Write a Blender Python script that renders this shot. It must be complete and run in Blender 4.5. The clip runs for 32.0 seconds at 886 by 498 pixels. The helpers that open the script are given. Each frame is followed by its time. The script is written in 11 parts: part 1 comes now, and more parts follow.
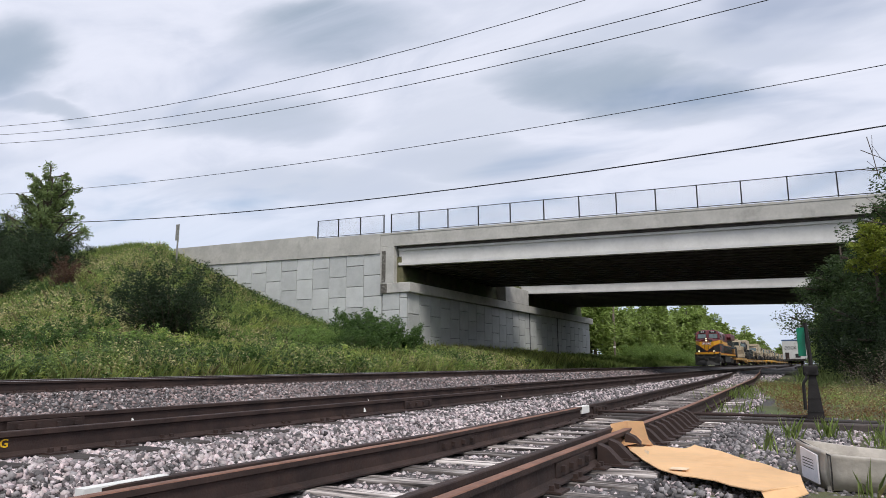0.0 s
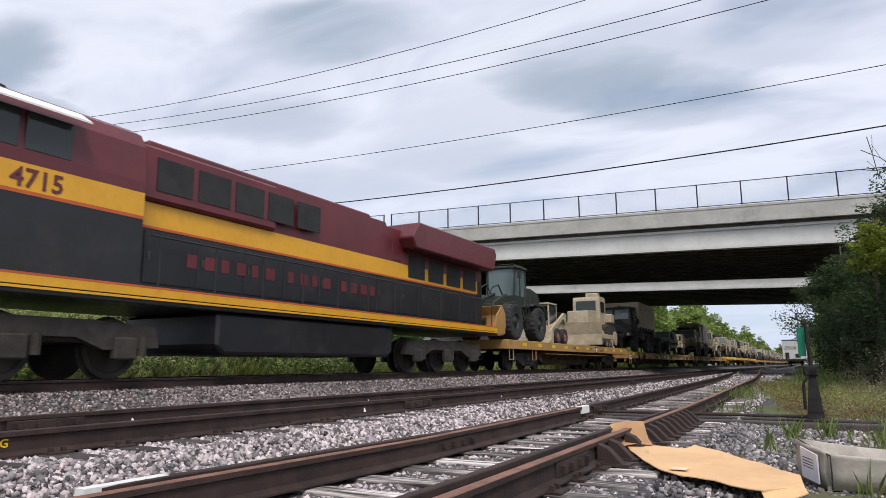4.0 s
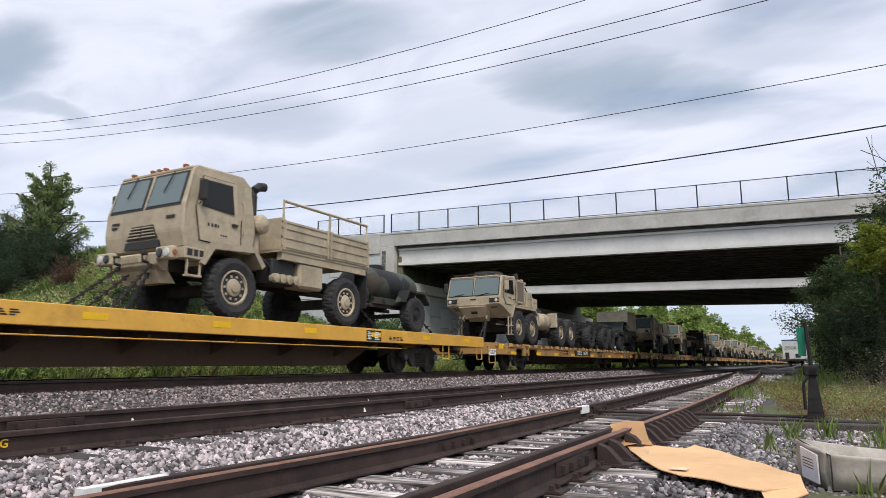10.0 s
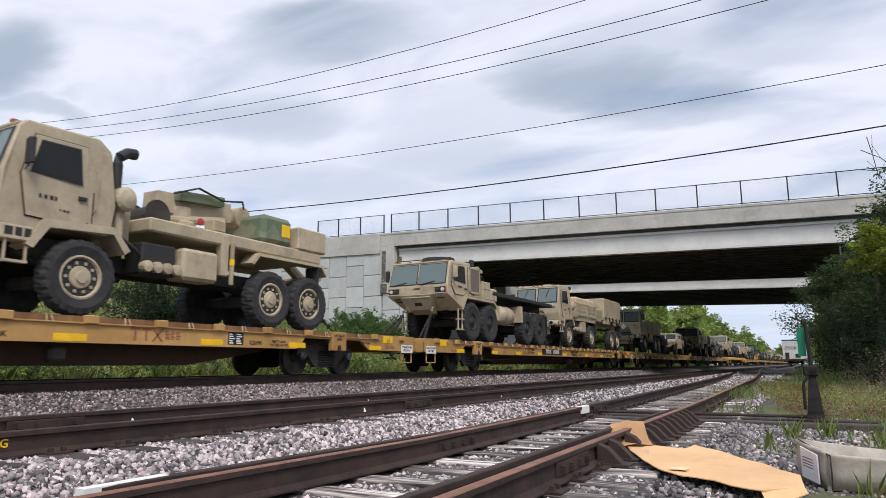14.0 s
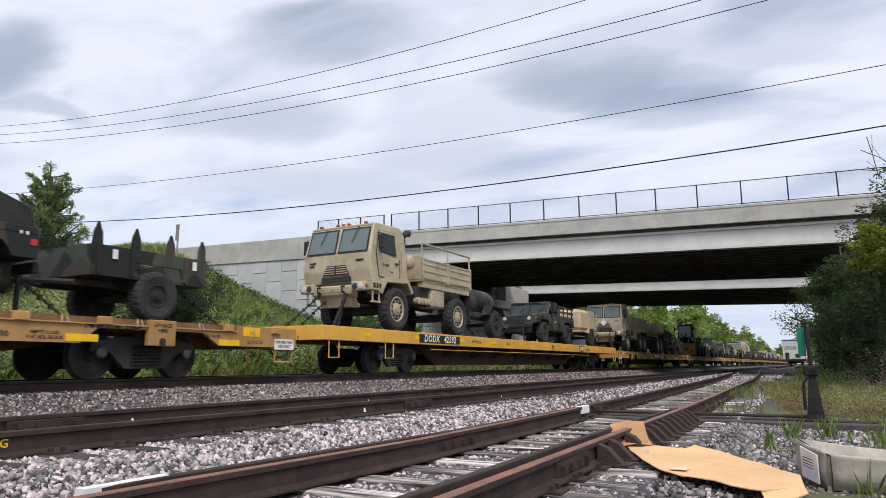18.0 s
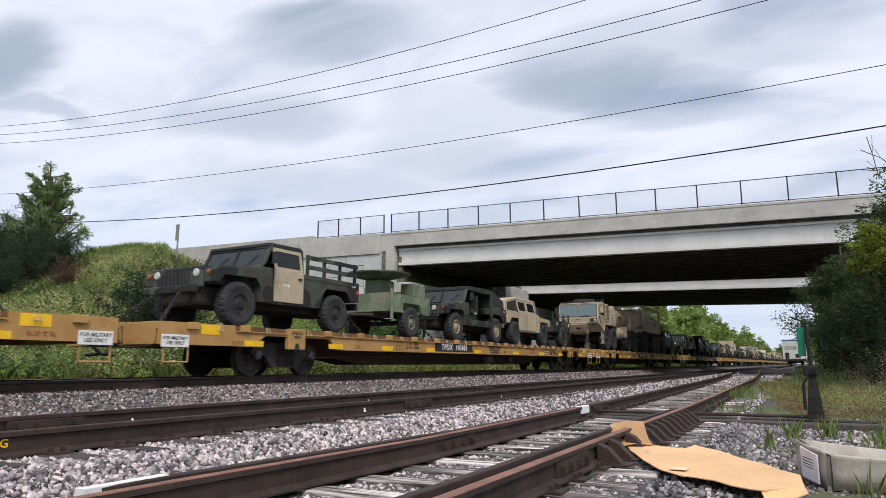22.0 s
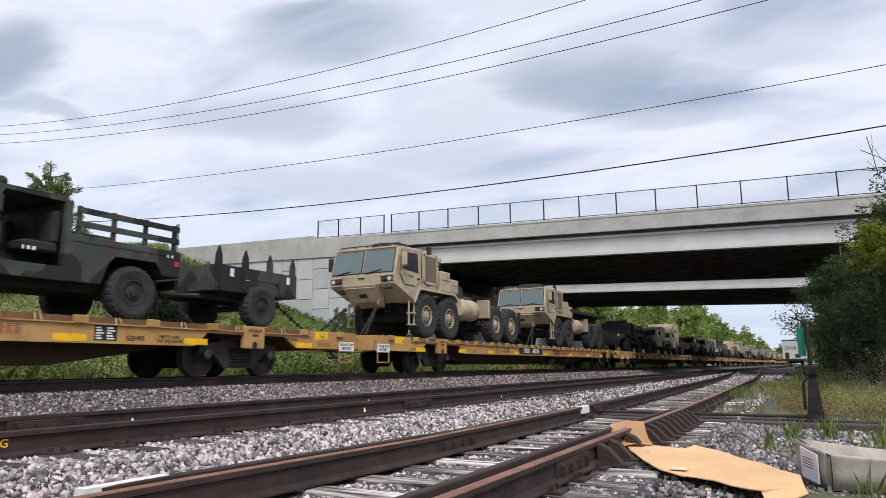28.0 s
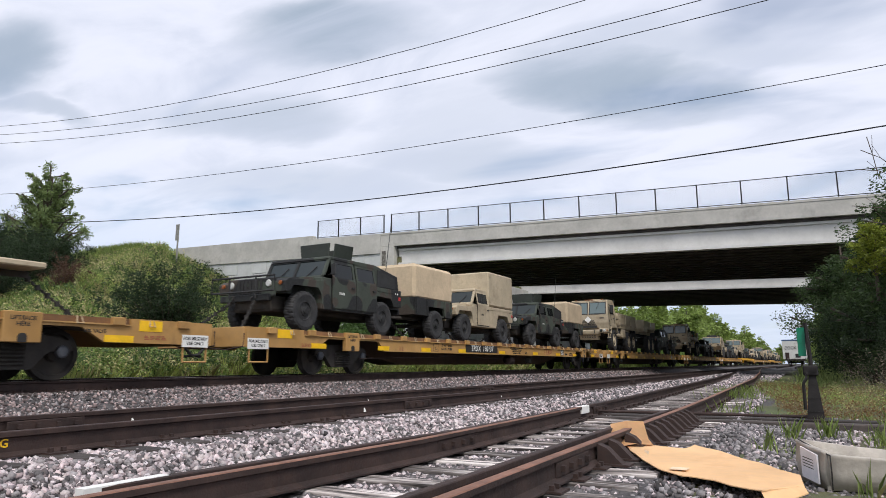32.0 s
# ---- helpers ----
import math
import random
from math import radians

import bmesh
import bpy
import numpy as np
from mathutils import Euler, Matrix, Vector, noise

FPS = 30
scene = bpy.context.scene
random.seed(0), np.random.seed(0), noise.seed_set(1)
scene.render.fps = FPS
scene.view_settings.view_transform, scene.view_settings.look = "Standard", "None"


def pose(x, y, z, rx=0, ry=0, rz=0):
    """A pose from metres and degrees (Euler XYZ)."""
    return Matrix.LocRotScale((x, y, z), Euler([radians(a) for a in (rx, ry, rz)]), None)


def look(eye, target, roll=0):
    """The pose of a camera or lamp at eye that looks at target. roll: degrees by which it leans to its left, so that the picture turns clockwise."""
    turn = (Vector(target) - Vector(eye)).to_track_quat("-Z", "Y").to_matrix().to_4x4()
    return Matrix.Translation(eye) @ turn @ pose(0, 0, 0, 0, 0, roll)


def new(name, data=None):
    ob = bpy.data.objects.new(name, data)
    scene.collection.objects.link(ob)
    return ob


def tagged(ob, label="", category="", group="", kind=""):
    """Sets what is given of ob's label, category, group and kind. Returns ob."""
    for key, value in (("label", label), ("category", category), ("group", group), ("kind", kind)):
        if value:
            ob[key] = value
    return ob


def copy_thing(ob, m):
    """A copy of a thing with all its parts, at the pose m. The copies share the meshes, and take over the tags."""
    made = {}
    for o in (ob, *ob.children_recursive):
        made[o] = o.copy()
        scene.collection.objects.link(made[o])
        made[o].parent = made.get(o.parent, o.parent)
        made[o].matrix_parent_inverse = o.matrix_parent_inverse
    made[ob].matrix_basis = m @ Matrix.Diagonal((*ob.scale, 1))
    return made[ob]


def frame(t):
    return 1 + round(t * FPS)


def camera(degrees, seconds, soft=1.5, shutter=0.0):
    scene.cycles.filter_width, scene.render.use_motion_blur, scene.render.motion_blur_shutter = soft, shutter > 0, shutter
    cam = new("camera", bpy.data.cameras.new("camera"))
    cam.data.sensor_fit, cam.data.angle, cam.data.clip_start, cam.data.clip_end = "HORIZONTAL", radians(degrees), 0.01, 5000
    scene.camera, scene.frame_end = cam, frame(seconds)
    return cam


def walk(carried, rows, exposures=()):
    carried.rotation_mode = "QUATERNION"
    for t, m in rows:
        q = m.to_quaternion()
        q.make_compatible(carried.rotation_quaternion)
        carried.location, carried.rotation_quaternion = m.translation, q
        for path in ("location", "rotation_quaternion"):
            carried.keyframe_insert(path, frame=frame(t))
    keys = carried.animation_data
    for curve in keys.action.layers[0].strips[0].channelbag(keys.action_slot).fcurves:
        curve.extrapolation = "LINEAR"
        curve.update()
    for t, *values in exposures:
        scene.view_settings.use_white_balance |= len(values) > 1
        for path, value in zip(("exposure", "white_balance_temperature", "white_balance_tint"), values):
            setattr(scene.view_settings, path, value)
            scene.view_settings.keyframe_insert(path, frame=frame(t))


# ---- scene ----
CAM_Z = 0.90
cam = camera(67.04, 32.0, soft=0.45, shutter=0.05)
ang = radians(28.53)
tilt = radians(9.88)
eye = Vector((0.0, 0.0, CAM_Z))
aim = Vector((-math.sin(ang) * math.cos(tilt), math.cos(ang) * math.cos(tilt), math.sin(tilt)))
stand = look(eye, eye + aim * 10, -0.29)
walk(cam, [(0.0, stand), (32.0, stand)], [(0.0, -0.02), (3.0, 0.0), (6.0, 0.08), (32.0, 0.08)])

# ---------------- world, sun ----------------
SUN_EL, SUN_AZ = 50.0, 138.0


def make_world():
    w = bpy.data.worlds.new("sky")
    scene.world = w
    w.use_nodes = True
    nt = w.node_tree
    nt.nodes.clear()
    N, L = nt.nodes.new, nt.links.new
    out = N("ShaderNodeOutputWorld")
    sky = N("ShaderNodeTexSky")
    sky.sky_type = 'NISHITA'
    sky.sun_disc = False
    sky.sun_elevation = radians(SUN_EL)
    sky.sun_rotation = radians(SUN_AZ)
    sky.air_density, sky.dust_density = 1.0, 1.5
    bs = N("ShaderNodeBackground")
    bs.inputs[1].default_value = 0.13
    L(sky.outputs[0], bs.inputs[0])
    tc = N("ShaderNodeTexCoord")
    sep = N("ShaderNodeSeparateXYZ")
    L(tc.outputs["Generated"], sep.inputs[0])

    def math_node(op, a, b, clamp=False):
        m = N("ShaderNodeMath")
        m.operation = op
        m.use_clamp = clamp
        for i, v in enumerate((a, b)):
            if isinstance(v, (int, float)):
                m.inputs[i].default_value = v
            else:
                L(v, m.inputs[i])
        return m.outputs[0]
    up = math_node('MAXIMUM', sep.outputs[2], 0.0)
    den = math_node('ADD', up, 0.16)
    comb = N("ShaderNodeCombineXYZ")
    L(math_node('DIVIDE', sep.outputs[0], den), comb.inputs[0])
    L(math_node('DIVIDE', sep.outputs[1], den), comb.inputs[1])
    mp = N("ShaderNodeMapping")
    mp.inputs["Rotation"].default_value = (0, 0, radians(-28))
    mp.inputs["Location"].default_value = (0.6, 0.35, 0)
    mp.inputs["Scale"].default_value = (0.75, 1.5, 1)
    L(comb.outputs[0], mp.inputs[0])

    def clouds(scale, detail, rough, lo, hi, dist=0.5, off=0.0):
        n = N("ShaderNodeTexNoise")
        n.inputs["Scale"].default_value = scale
        n.inputs["Detail"].default_value = detail
        n.inputs["Roughness"].default_value = rough
        n.inputs["Distortion"].default_value = dist
        if off:
            m2 = N("ShaderNodeMapping")
            m2.inputs["Location"].default_value = (off, off * 0.7, off)
            L(mp.outputs[0], m2.inputs[0])
            L(m2.outputs[0], n.inputs["Vector"])
        else:
            L(mp.outputs[0], n.inputs["Vector"])
        r = N("ShaderNodeMapRange")
        r.interpolation_type = 'SMOOTHSTEP'
        r.inputs[1].default_value, r.inputs[2].default_value = lo, hi
        L(n.outputs[0], r.inputs[0])
        return r.outputs[0]
    dark = clouds(1.15, 6, 0.5, 0.50, 0.68, 0.35)
    wisp = clouds(2.6, 8, 0.55, 0.40, 0.72, 0.6, 3.1)
    # large grey cloud banks: soft ovals in the plane of the clouds, with torn edges
    tear = N("ShaderNodeTexNoise")
    tear.inputs["Scale"].default_value = 2.4
    tear.inputs["Detail"].default_value = 6
    L(mp.outputs[0], tear.inputs["Vector"])
    push = N("ShaderNodeVectorMath")
    push.operation = 'MULTIPLY_ADD'
    L(tear.outputs["Color"], push.inputs[0])
    push.inputs[1].default_value = (0.42, 0.42, 0)
    L(comb.outputs[0], push.inputs[2])
    base = math_node('MULTIPLY', dark, 0.30)
    for ax, ay, a0, bx, by, b0, k in ((3.458, 6.063, 0.588, -3.631, 4.879, -9.588, 0.9), (3.301, 2.499, 0.083, -4.001, 6.690, -11.140, 1.0), (3.274, 0.884, -0.149, -2.453, 5.130, -9.328, 0.9), (2.484, 2.379, 0.136, -3.772, 5.689, -12.529, 0.6), (3.083, 0.541, -0.181, -4.735, 10.257, -16.667, 0.4), (3.727, 6.187, 0.588, -11.543, 15.006, -34.041, 0.55), (1.557, 1.256, 0.052, -2.791, 4.297, -11.728, 0.42), (2.464, 1.178, -0.038, -3.188, 5.962, -14.209, 0.45)):
        q = None
        for cx_, cy_, c0 in ((ax, ay, a0), (bx, by, b0)):
            dp = N("ShaderNodeVectorMath")
            dp.operation = 'DOT_PRODUCT'
            L(push.outputs[0], dp.inputs[0])
            dp.inputs[1].default_value = (cx_, cy_, 0)
            e = math_node('ADD', dp.outputs["Value"], c0 - 0.21 * (cx_ + cy_))
            e = math_node('MULTIPLY', e, e)
            q = e if q is None else math_node('ADD', q, e)
        r = N("ShaderNodeMapRange")
        r.interpolation_type = 'SMOOTHSTEP'
        r.inputs[1].default_value, r.inputs[2].default_value = 1.7, 0.0
        r.inputs[3].default_value, r.inputs[4].default_value = 0.0, k
        L(q, r.inputs[0])
        base = math_node('MAXIMUM', base, r.outputs[0])
    mix = N("ShaderNodeMix")
    mix.data_type = 'RGBA'
    mix.inputs[6].default_value = (0.87, 0.895, 1.02, 1)
    mix.inputs[7].default_value = (0.37, 0.45, 0.56, 1)
    L(base, mix.inputs[0])
    mix2 = N("ShaderNodeMix")
    mix2.data_type = 'RGBA'
    mix2.inputs[7].default_value = (0.64, 0.69, 0.83, 1)
    L(mix.outputs[2], mix2.inputs[6])
    L(math_node('MULTIPLY', wisp, 0.75), mix2.inputs[0])
    bc = N("ShaderNodeBackground")
    bc.inputs[1].default_value = 1.0
    # thinner, bluer cover low over the horizon
    mix3 = N("ShaderNodeMix")
    mix3.data_type = 'RGBA'
    mix3.inputs[7].default_value = (0.60, 0.71, 0.90, 1)
    L(mix2.outputs[2], mix3.inputs[6])
    lowr = N("ShaderNodeMapRange")
    lowr.interpolation_type = 'SMOOTHSTEP'
    lowr.inputs[1].default_value, lowr.inputs[2].default_value = 0.30, 0.10
    lowr.inputs[4].default_value = 0.62
    L(up, lowr.inputs[0])
    L(lowr.outputs[0], mix3.inputs[0])
    L(mix3.outputs[2], bc.inputs[0])
    ms = N("ShaderNodeMixShader")
    gap = clouds(1.5, 4, 0.5, 0.52, 0.74, 0.4, 7.3)
    L(math_node('SUBTRACT', 0.93, math_node('MULTIPLY', gap, 0.5)), ms.inputs[0])
    L(bs.outputs[0], ms.inputs[1])
    L(bc.outputs[0], ms.inputs[2])
    L(ms.outputs[0], out.inputs[0])


make_world()
sun = new("sun", bpy.data.lights.new("sun", 'SUN'))
sun.data.energy = 2.3
sun.data.angle = radians(20)
sun.data.color = (1.0, 0.96, 0.9)
el, az = radians(SUN_EL), radians(SUN_AZ)
sun.matrix_world = look((0, 0, 0), (-math.cos(el) * math.sin(az), -math.cos(el) * math.cos(az), -math.sin(el)))


# ---------------- materials ----------------
def mat(name, base, rough=0.7, metal=0.0, var=0.25, scale=3.0, second=None, bump=0.15, bump_scale=40.0, dirt=None, dirt_at=(0.5, 0.7), dirt_scale=1.2, spread=0.0, island=0.0, coat=0.0):
    """Base colour with two scales of noise, an optional second tint, dirt blotches, relief, and variation from piece to piece."""
    m = bpy.data.materials.new(name)
    m.use_nodes = True
    nt = m.node_tree
    N, L = nt.nodes.new, nt.links.new
    b = nt.nodes["Principled BSDF"]
    b.inputs["Roughness"].default_value = rough
    b.inputs["Metallic"].default_value = metal
    b.inputs["Coat Weight"].default_value = coat
    tc = N("ShaderNodeTexCoord")
    vec = tc.outputs["Object"]
    if spread or island:
        if island:
            g = N("ShaderNodeNewGeometry")
            rnd = g.outputs["Random Per Island"]
        else:
            oi = N("ShaderNodeObjectInfo")
            rnd = oi.outputs["Random"]
        add = N("ShaderNodeVectorMath")
        add.operation = 'ADD'
        mul = N("ShaderNodeMath")
        mul.operation = 'MULTIPLY'
        mul.inputs[1].default_value = 37.0
        L(rnd, mul.inputs[0])
        L(vec, add.inputs[0])
        L(mul.outputs[0], add.inputs[1])
        vec = add.outputs[0]

    def nz(sc, det=5, ro=0.6):
        n = N("ShaderNodeTexNoise")
        n.inputs["Scale"].default_value = sc
        n.inputs["Detail"].default_value = det
        n.inputs["Roughness"].default_value = ro
        L(vec, n.inputs["Vector"])
        return n.outputs[0]

    def rng(v, lo, hi, a, c):
        r = N("ShaderNodeMapRange")
        r.inputs[1].default_value, r.inputs[2].default_value = lo, hi
        r.inputs[3].default_value, r.inputs[4].default_value = a, c
        L(v, r.inputs[0])
        return r.outputs[0]
    big = nz(scale)
    fine = nz(scale * 9, 4)
    mx = N("ShaderNodeMix")
    mx.data_type = 'RGBA'
    mx.inputs[6].default_value = (*[c * (1 - var) for c in base], 1)
    mx.inputs[7].default_value = (*(second or [min(1, c * (1 + var)) for c in base]), 1)
    L(rng(big, 0.35, 0.65, 0, 1), mx.inputs[0])
    hsv = N("ShaderNodeHueSaturation")
    L(mx.outputs[2], hsv.inputs["Color"])
    L(rng(fine, 0.3, 0.7, 1 - var * 0.6, 1 + var * 0.6), hsv.inputs["Value"])
    col = hsv.outputs[0]
    if spread or island:
        h2 = N("ShaderNodeHueSaturation")
        k = spread or island
        L(rng(rnd, 0, 1, 1 - k, 1 + k), h2.inputs["Value"])
        L(col, h2.inputs["Color"])
        col = h2.outputs[0]
    if dirt:
        d = N("ShaderNodeMix")
        d.data_type = 'RGBA'
        d.inputs[7].default_value = (*dirt, 1)
        L(col, d.inputs[6])
        L(rng(nz(dirt_scale, 7, 0.65), dirt_at[0], dirt_at[1], 0, 0.85), d.inputs[0])
        col = d.outputs[2]
    L(col, b.inputs["Base Color"])
    if bump:
        bp = N("ShaderNodeBump")
        bp.inputs["Strength"].default_value = bump
        bp.inputs["Distance"].default_value = 0.02
        L(nz(bump_scale, 6), bp.inputs["Height"])
        L(bp.outputs[0], b.inputs["Normal"])
    L(rng(fine, 0.3, 0.7, max(0, rough - 0.12), min(1, rough + 0.12)), b.inputs["Roughness"])
    return m


def glow(name, color, strength):
    m = bpy.data.materials.new(name)
    m.use_nodes = True
    b = m.node_tree.nodes["Principled BSDF"]
    b.inputs["Base Color"].default_value = (0.8, 0.8, 0.75, 1)
    b.inputs["Emission Color"].default_value = (*color, 1)
    b.inputs["Emission Strength"].default_value = strength
    return m


def glass_mat(name, color, rough=0.06, alpha=1.0, spec=0.6):
    m = bpy.data.materials.new(name)
    m.use_nodes = True
    b = m.node_tree.nodes["Principled BSDF"]
    b.inputs["Base Color"].default_value = (*color, 1)
    b.inputs["Roughness"].default_value = rough
    b.inputs["Specular IOR Level"].default_value = spec
    b.inputs["Alpha"].default_value = alpha
    return m


def camo_mat(name, a, b_, c, scale=0.9):
    m = mat(name, a, 0.75, 0, 0.2, 2.0, bump=0.08, spread=0.12)
    nt = m.node_tree
    N, L = nt.nodes.new, nt.links.new
    p = nt.nodes["Principled BSDF"]
    src = p.inputs["Base Color"].links[0].from_socket
    tc = N("ShaderNodeTexCoord")
    oi = N("ShaderNodeObjectInfo")
    for col, sc, lo in ((c, scale * 1.25, 0.55), (b_, scale, 0.49)):
        n = N("ShaderNodeTexNoise")
        n.inputs["Scale"].default_value = sc
        n.inputs["Detail"].default_value = 1.5
        mp = N("ShaderNodeMapping")
        mp.inputs["Location"].default_value = (lo * 40, 3, 7)
        L(tc.outputs["Object"], mp.inputs[0])
        L(mp.outputs[0], n.inputs["Vector"])
        r = N("ShaderNodeMapRange")
        r.inputs[1].default_value, r.inputs[2].default_value = lo, lo + 0.015
        L(n.outputs[0], r.inputs[0])
        mx = N("ShaderNodeMix")
        mx.data_type = 'RGBA'
        mx.inputs[7].default_value = (*col, 1)
        L(src, mx.inputs[6])
        L(r.outputs[0], mx.inputs[0])
        src = mx.outputs[2]
    L(src, p.inputs["Base Color"])
    return m


TAN = mat("tan_paint", (0.43, 0.355, 0.245), 0.62, 0, 0.13, 1.3, bump=0.05, dirt=(0.22, 0.165, 0.105), dirt_at=(0.52, 0.78), dirt_scale=2.2, spread=0.07)
TAN_DARK = mat("tan_paint_worn", (0.36, 0.29, 0.19), 0.7, 0, 0.16, 2.0, bump=0.08, dirt=(0.16, 0.13, 0.09), dirt_at=(0.5, 0.75), spread=0.08)
TAN_CLOTH = mat("tan_canvas", (0.50, 0.39, 0.26), 0.9, 0, 0.12, 1.5, bump=0.5, bump_scale=6, spread=0.08)
CAMO = camo_mat("camouflage_paint", (0.050, 0.060, 0.045), (0.013, 0.0135, 0.0135), (0.052, 0.040, 0.031), 1.15)
CAMO_LIGHT = camo_mat("green_paint", (0.16, 0.19, 0.12), (0.12, 0.15, 0.09), (0.2, 0.2, 0.13))
GREEN = mat("dark_green_paint", (0.022, 0.028, 0.020), 0.6, 0, 0.2, 1.5, bump=0.05, dirt=(0.04, 0.036, 0.03), dirt_at=(0.55, 0.8))
BLACK_CLOTH = mat("dark_canvas", (0.022, 0.025, 0.022), 0.9, 0, 0.3, 2, bump=0.4, bump_scale=8)
BLACK = mat("black_paint", (0.021, 0.021, 0.021), 0.7, 0, 0.3, 3, bump=0.05, dirt=(0.05, 0.045, 0.04), dirt_at=(0.55, 0.8))
UNDER = mat("dirty_underframe", (0.036, 0.031, 0.027), 0.85, 0, 0.4, 3, bump=0.2, dirt=(0.06, 0.045, 0.03), dirt_at=(0.5, 0.8))
RUBBER = mat("tyre_rubber", (0.026, 0.026, 0.027), 0.85, 0, 0.3, 6, bump=0.25, bump_scale=30, dirt=(0.05, 0.046, 0.042), dirt_at=(0.5, 0.85), dirt_scale=3)
GLASS = glass_mat("vehicle_glass", (0.03, 0.038, 0.038), 0.08, 1.0, 0.45)
GLASS_SIDE = glass_mat("side_glass", (0.012, 0.014, 0.014), 0.2, 1.0, 0.25)
LENS = glass_mat("lamp_lens", (0.55, 0.55, 0.52), 0.10)
GLASS_PALE = glass_mat("pale_glass", (0.12, 0.16, 0.16), 0.08)
CHAIN = mat("chain_steel", (0.05, 0.045, 0.04), 0.6, 0.6, 0.3, 10)
CAR_YELLOW = mat("faded_yellow_paint", (0.43, 0.235, 0.07), 0.65, 0, 0.14, 0.7, second=(0.48, 0.28, 0.10), bump=0.05, dirt=(0.14, 0.07, 0.03), dirt_at=(0.56, 0.82), dirt_scale=1.6, spread=0.10)
CAR_YELLOW_NEW = mat("bright_yellow_paint", (0.80, 0.42, 0.022), 0.55, 0, 0.08, 0.8, bump=0.03, dirt=(0.4, 0.22, 0.05), dirt_at=(0.62, 0.9), dirt_scale=1.2, spread=0.05)
CAR_STRIPE = mat("reflector_yellow", (0.85, 0.50, 0.01), 0.5, 0, 0.08, 3, bump=0)
CAR_DECK = mat("flatcar_deck", (0.10, 0.065, 0.04), 0.85, 0, 0.3, 2, bump=0.3)
SILL_BROWN = mat("sill_brown", (0.10, 0.055, 0.03), 0.8, 0, 0.3, 1.2, bump=0.1, dirt=(0.03, 0.022, 0.016), dirt_at=(0.45, 0.7))
WHITE = mat("white_paint", (0.78, 0.77, 0.73), 0.6, 0, 0.06, 3, bump=0.02, dirt=(0.4, 0.36, 0.3), dirt_at=(0.6, 0.85))
RED = mat("red_paint", (0.45, 0.03, 0.03), 0.55, 0, 0.1, 3, bump=0.02)
MAROON = mat("dark_red_paint", (0.20, 0.025, 0.035), 0.6, 0, 0.15, 3, bump=0.02)
INK = mat("ink_black", (0.02, 0.018, 0.016), 0.6, 0, 0.1, 3, bump=0)
RUST_INK = mat("ink_rust", (0.32, 0.10, 0.05), 0.7, 0, 0.15, 3, bump=0)
AMBER = mat("amber_lens", (0.30, 0.085, 0.02), 0.3, 0, 0.1, 4, bump=0)
STEEL = mat("wheel_steel", (0.09, 0.08, 0.07), 0.55, 0.7, 0.3, 4, bump=0.1)
RUST = mat("rail_rust", (0.036, 0.021, 0.018), 0.8, 0.1, 0.3, 3, second=(0.055, 0.032, 0.026), bump=0.25, bump_scale=60, dirt=(0.085, 0.045, 0.03), dirt_at=(0.58, 0.8), dirt_scale=2)
RUST_TOP = mat("rail_rust_top", (0.24, 0.12, 0.08), 0.65, 0.3, 0.25, 5, bump=0.1)
RAIL_SHINE = mat("rail_head_worn", (0.30, 0.28, 0.27), 0.38, 0.85, 0.2, 6, bump=0.05)
CONCRETE = mat("concrete", (0.46, 0.445, 0.41), 0.9, 0, 0.12, 0.7, bump=0.15, bump_scale=12, dirt=(0.20, 0.19, 0.17), dirt_at=(0.55, 0.85), dirt_scale=0.8)
PANEL = mat("wall_panel", (0.50, 0.51, 0.50), 0.9, 0, 0.07, 0.8, bump=0.2, bump_scale=14, dirt=(0.32, 0.32, 0.31), dirt_at=(0.55, 0.9), dirt_scale=0.6, spread=0.09)
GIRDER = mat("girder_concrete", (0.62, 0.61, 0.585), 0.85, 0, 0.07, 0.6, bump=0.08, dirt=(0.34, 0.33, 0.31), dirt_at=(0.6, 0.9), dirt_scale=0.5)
JOINT = mat("joint_dark", (0.07, 0.07, 0.07), 0.95, 0, 0.2, 3)
BALLAST = mat("ballast_ground", (0.075, 0.068, 0.068), 0.95, 0, 0.45, 14, bump=1.0, bump_scale=22)
STONE = mat("ballast_stone", (0.47, 0.43, 0.44), 0.9, 0, 0.2, 5, second=(0.42, 0.33, 0.33), bump=0.3, bump_scale=60, island=0.85)
STONE_BROWN = mat("brown_stone", (0.22, 0.18, 0.175), 0.9, 0, 0.2, 5, second=(0.27, 0.20, 0.19), bump=0.3, bump_scale=60, island=0.9)
STONE_PALE = mat("pale_stone", (0.56, 0.52, 0.52), 0.85, 0, 0.12, 8, second=(0.62, 0.52, 0.50), bump=0.2, bump_scale=60, island=0.4)
STONE_DARK = mat("dark_stone", (0.14, 0.13, 0.13), 0.85, 0, 0.2, 8, second=(0.24, 0.22, 0.22), bump=0.25, bump_scale=60, island=0.8)


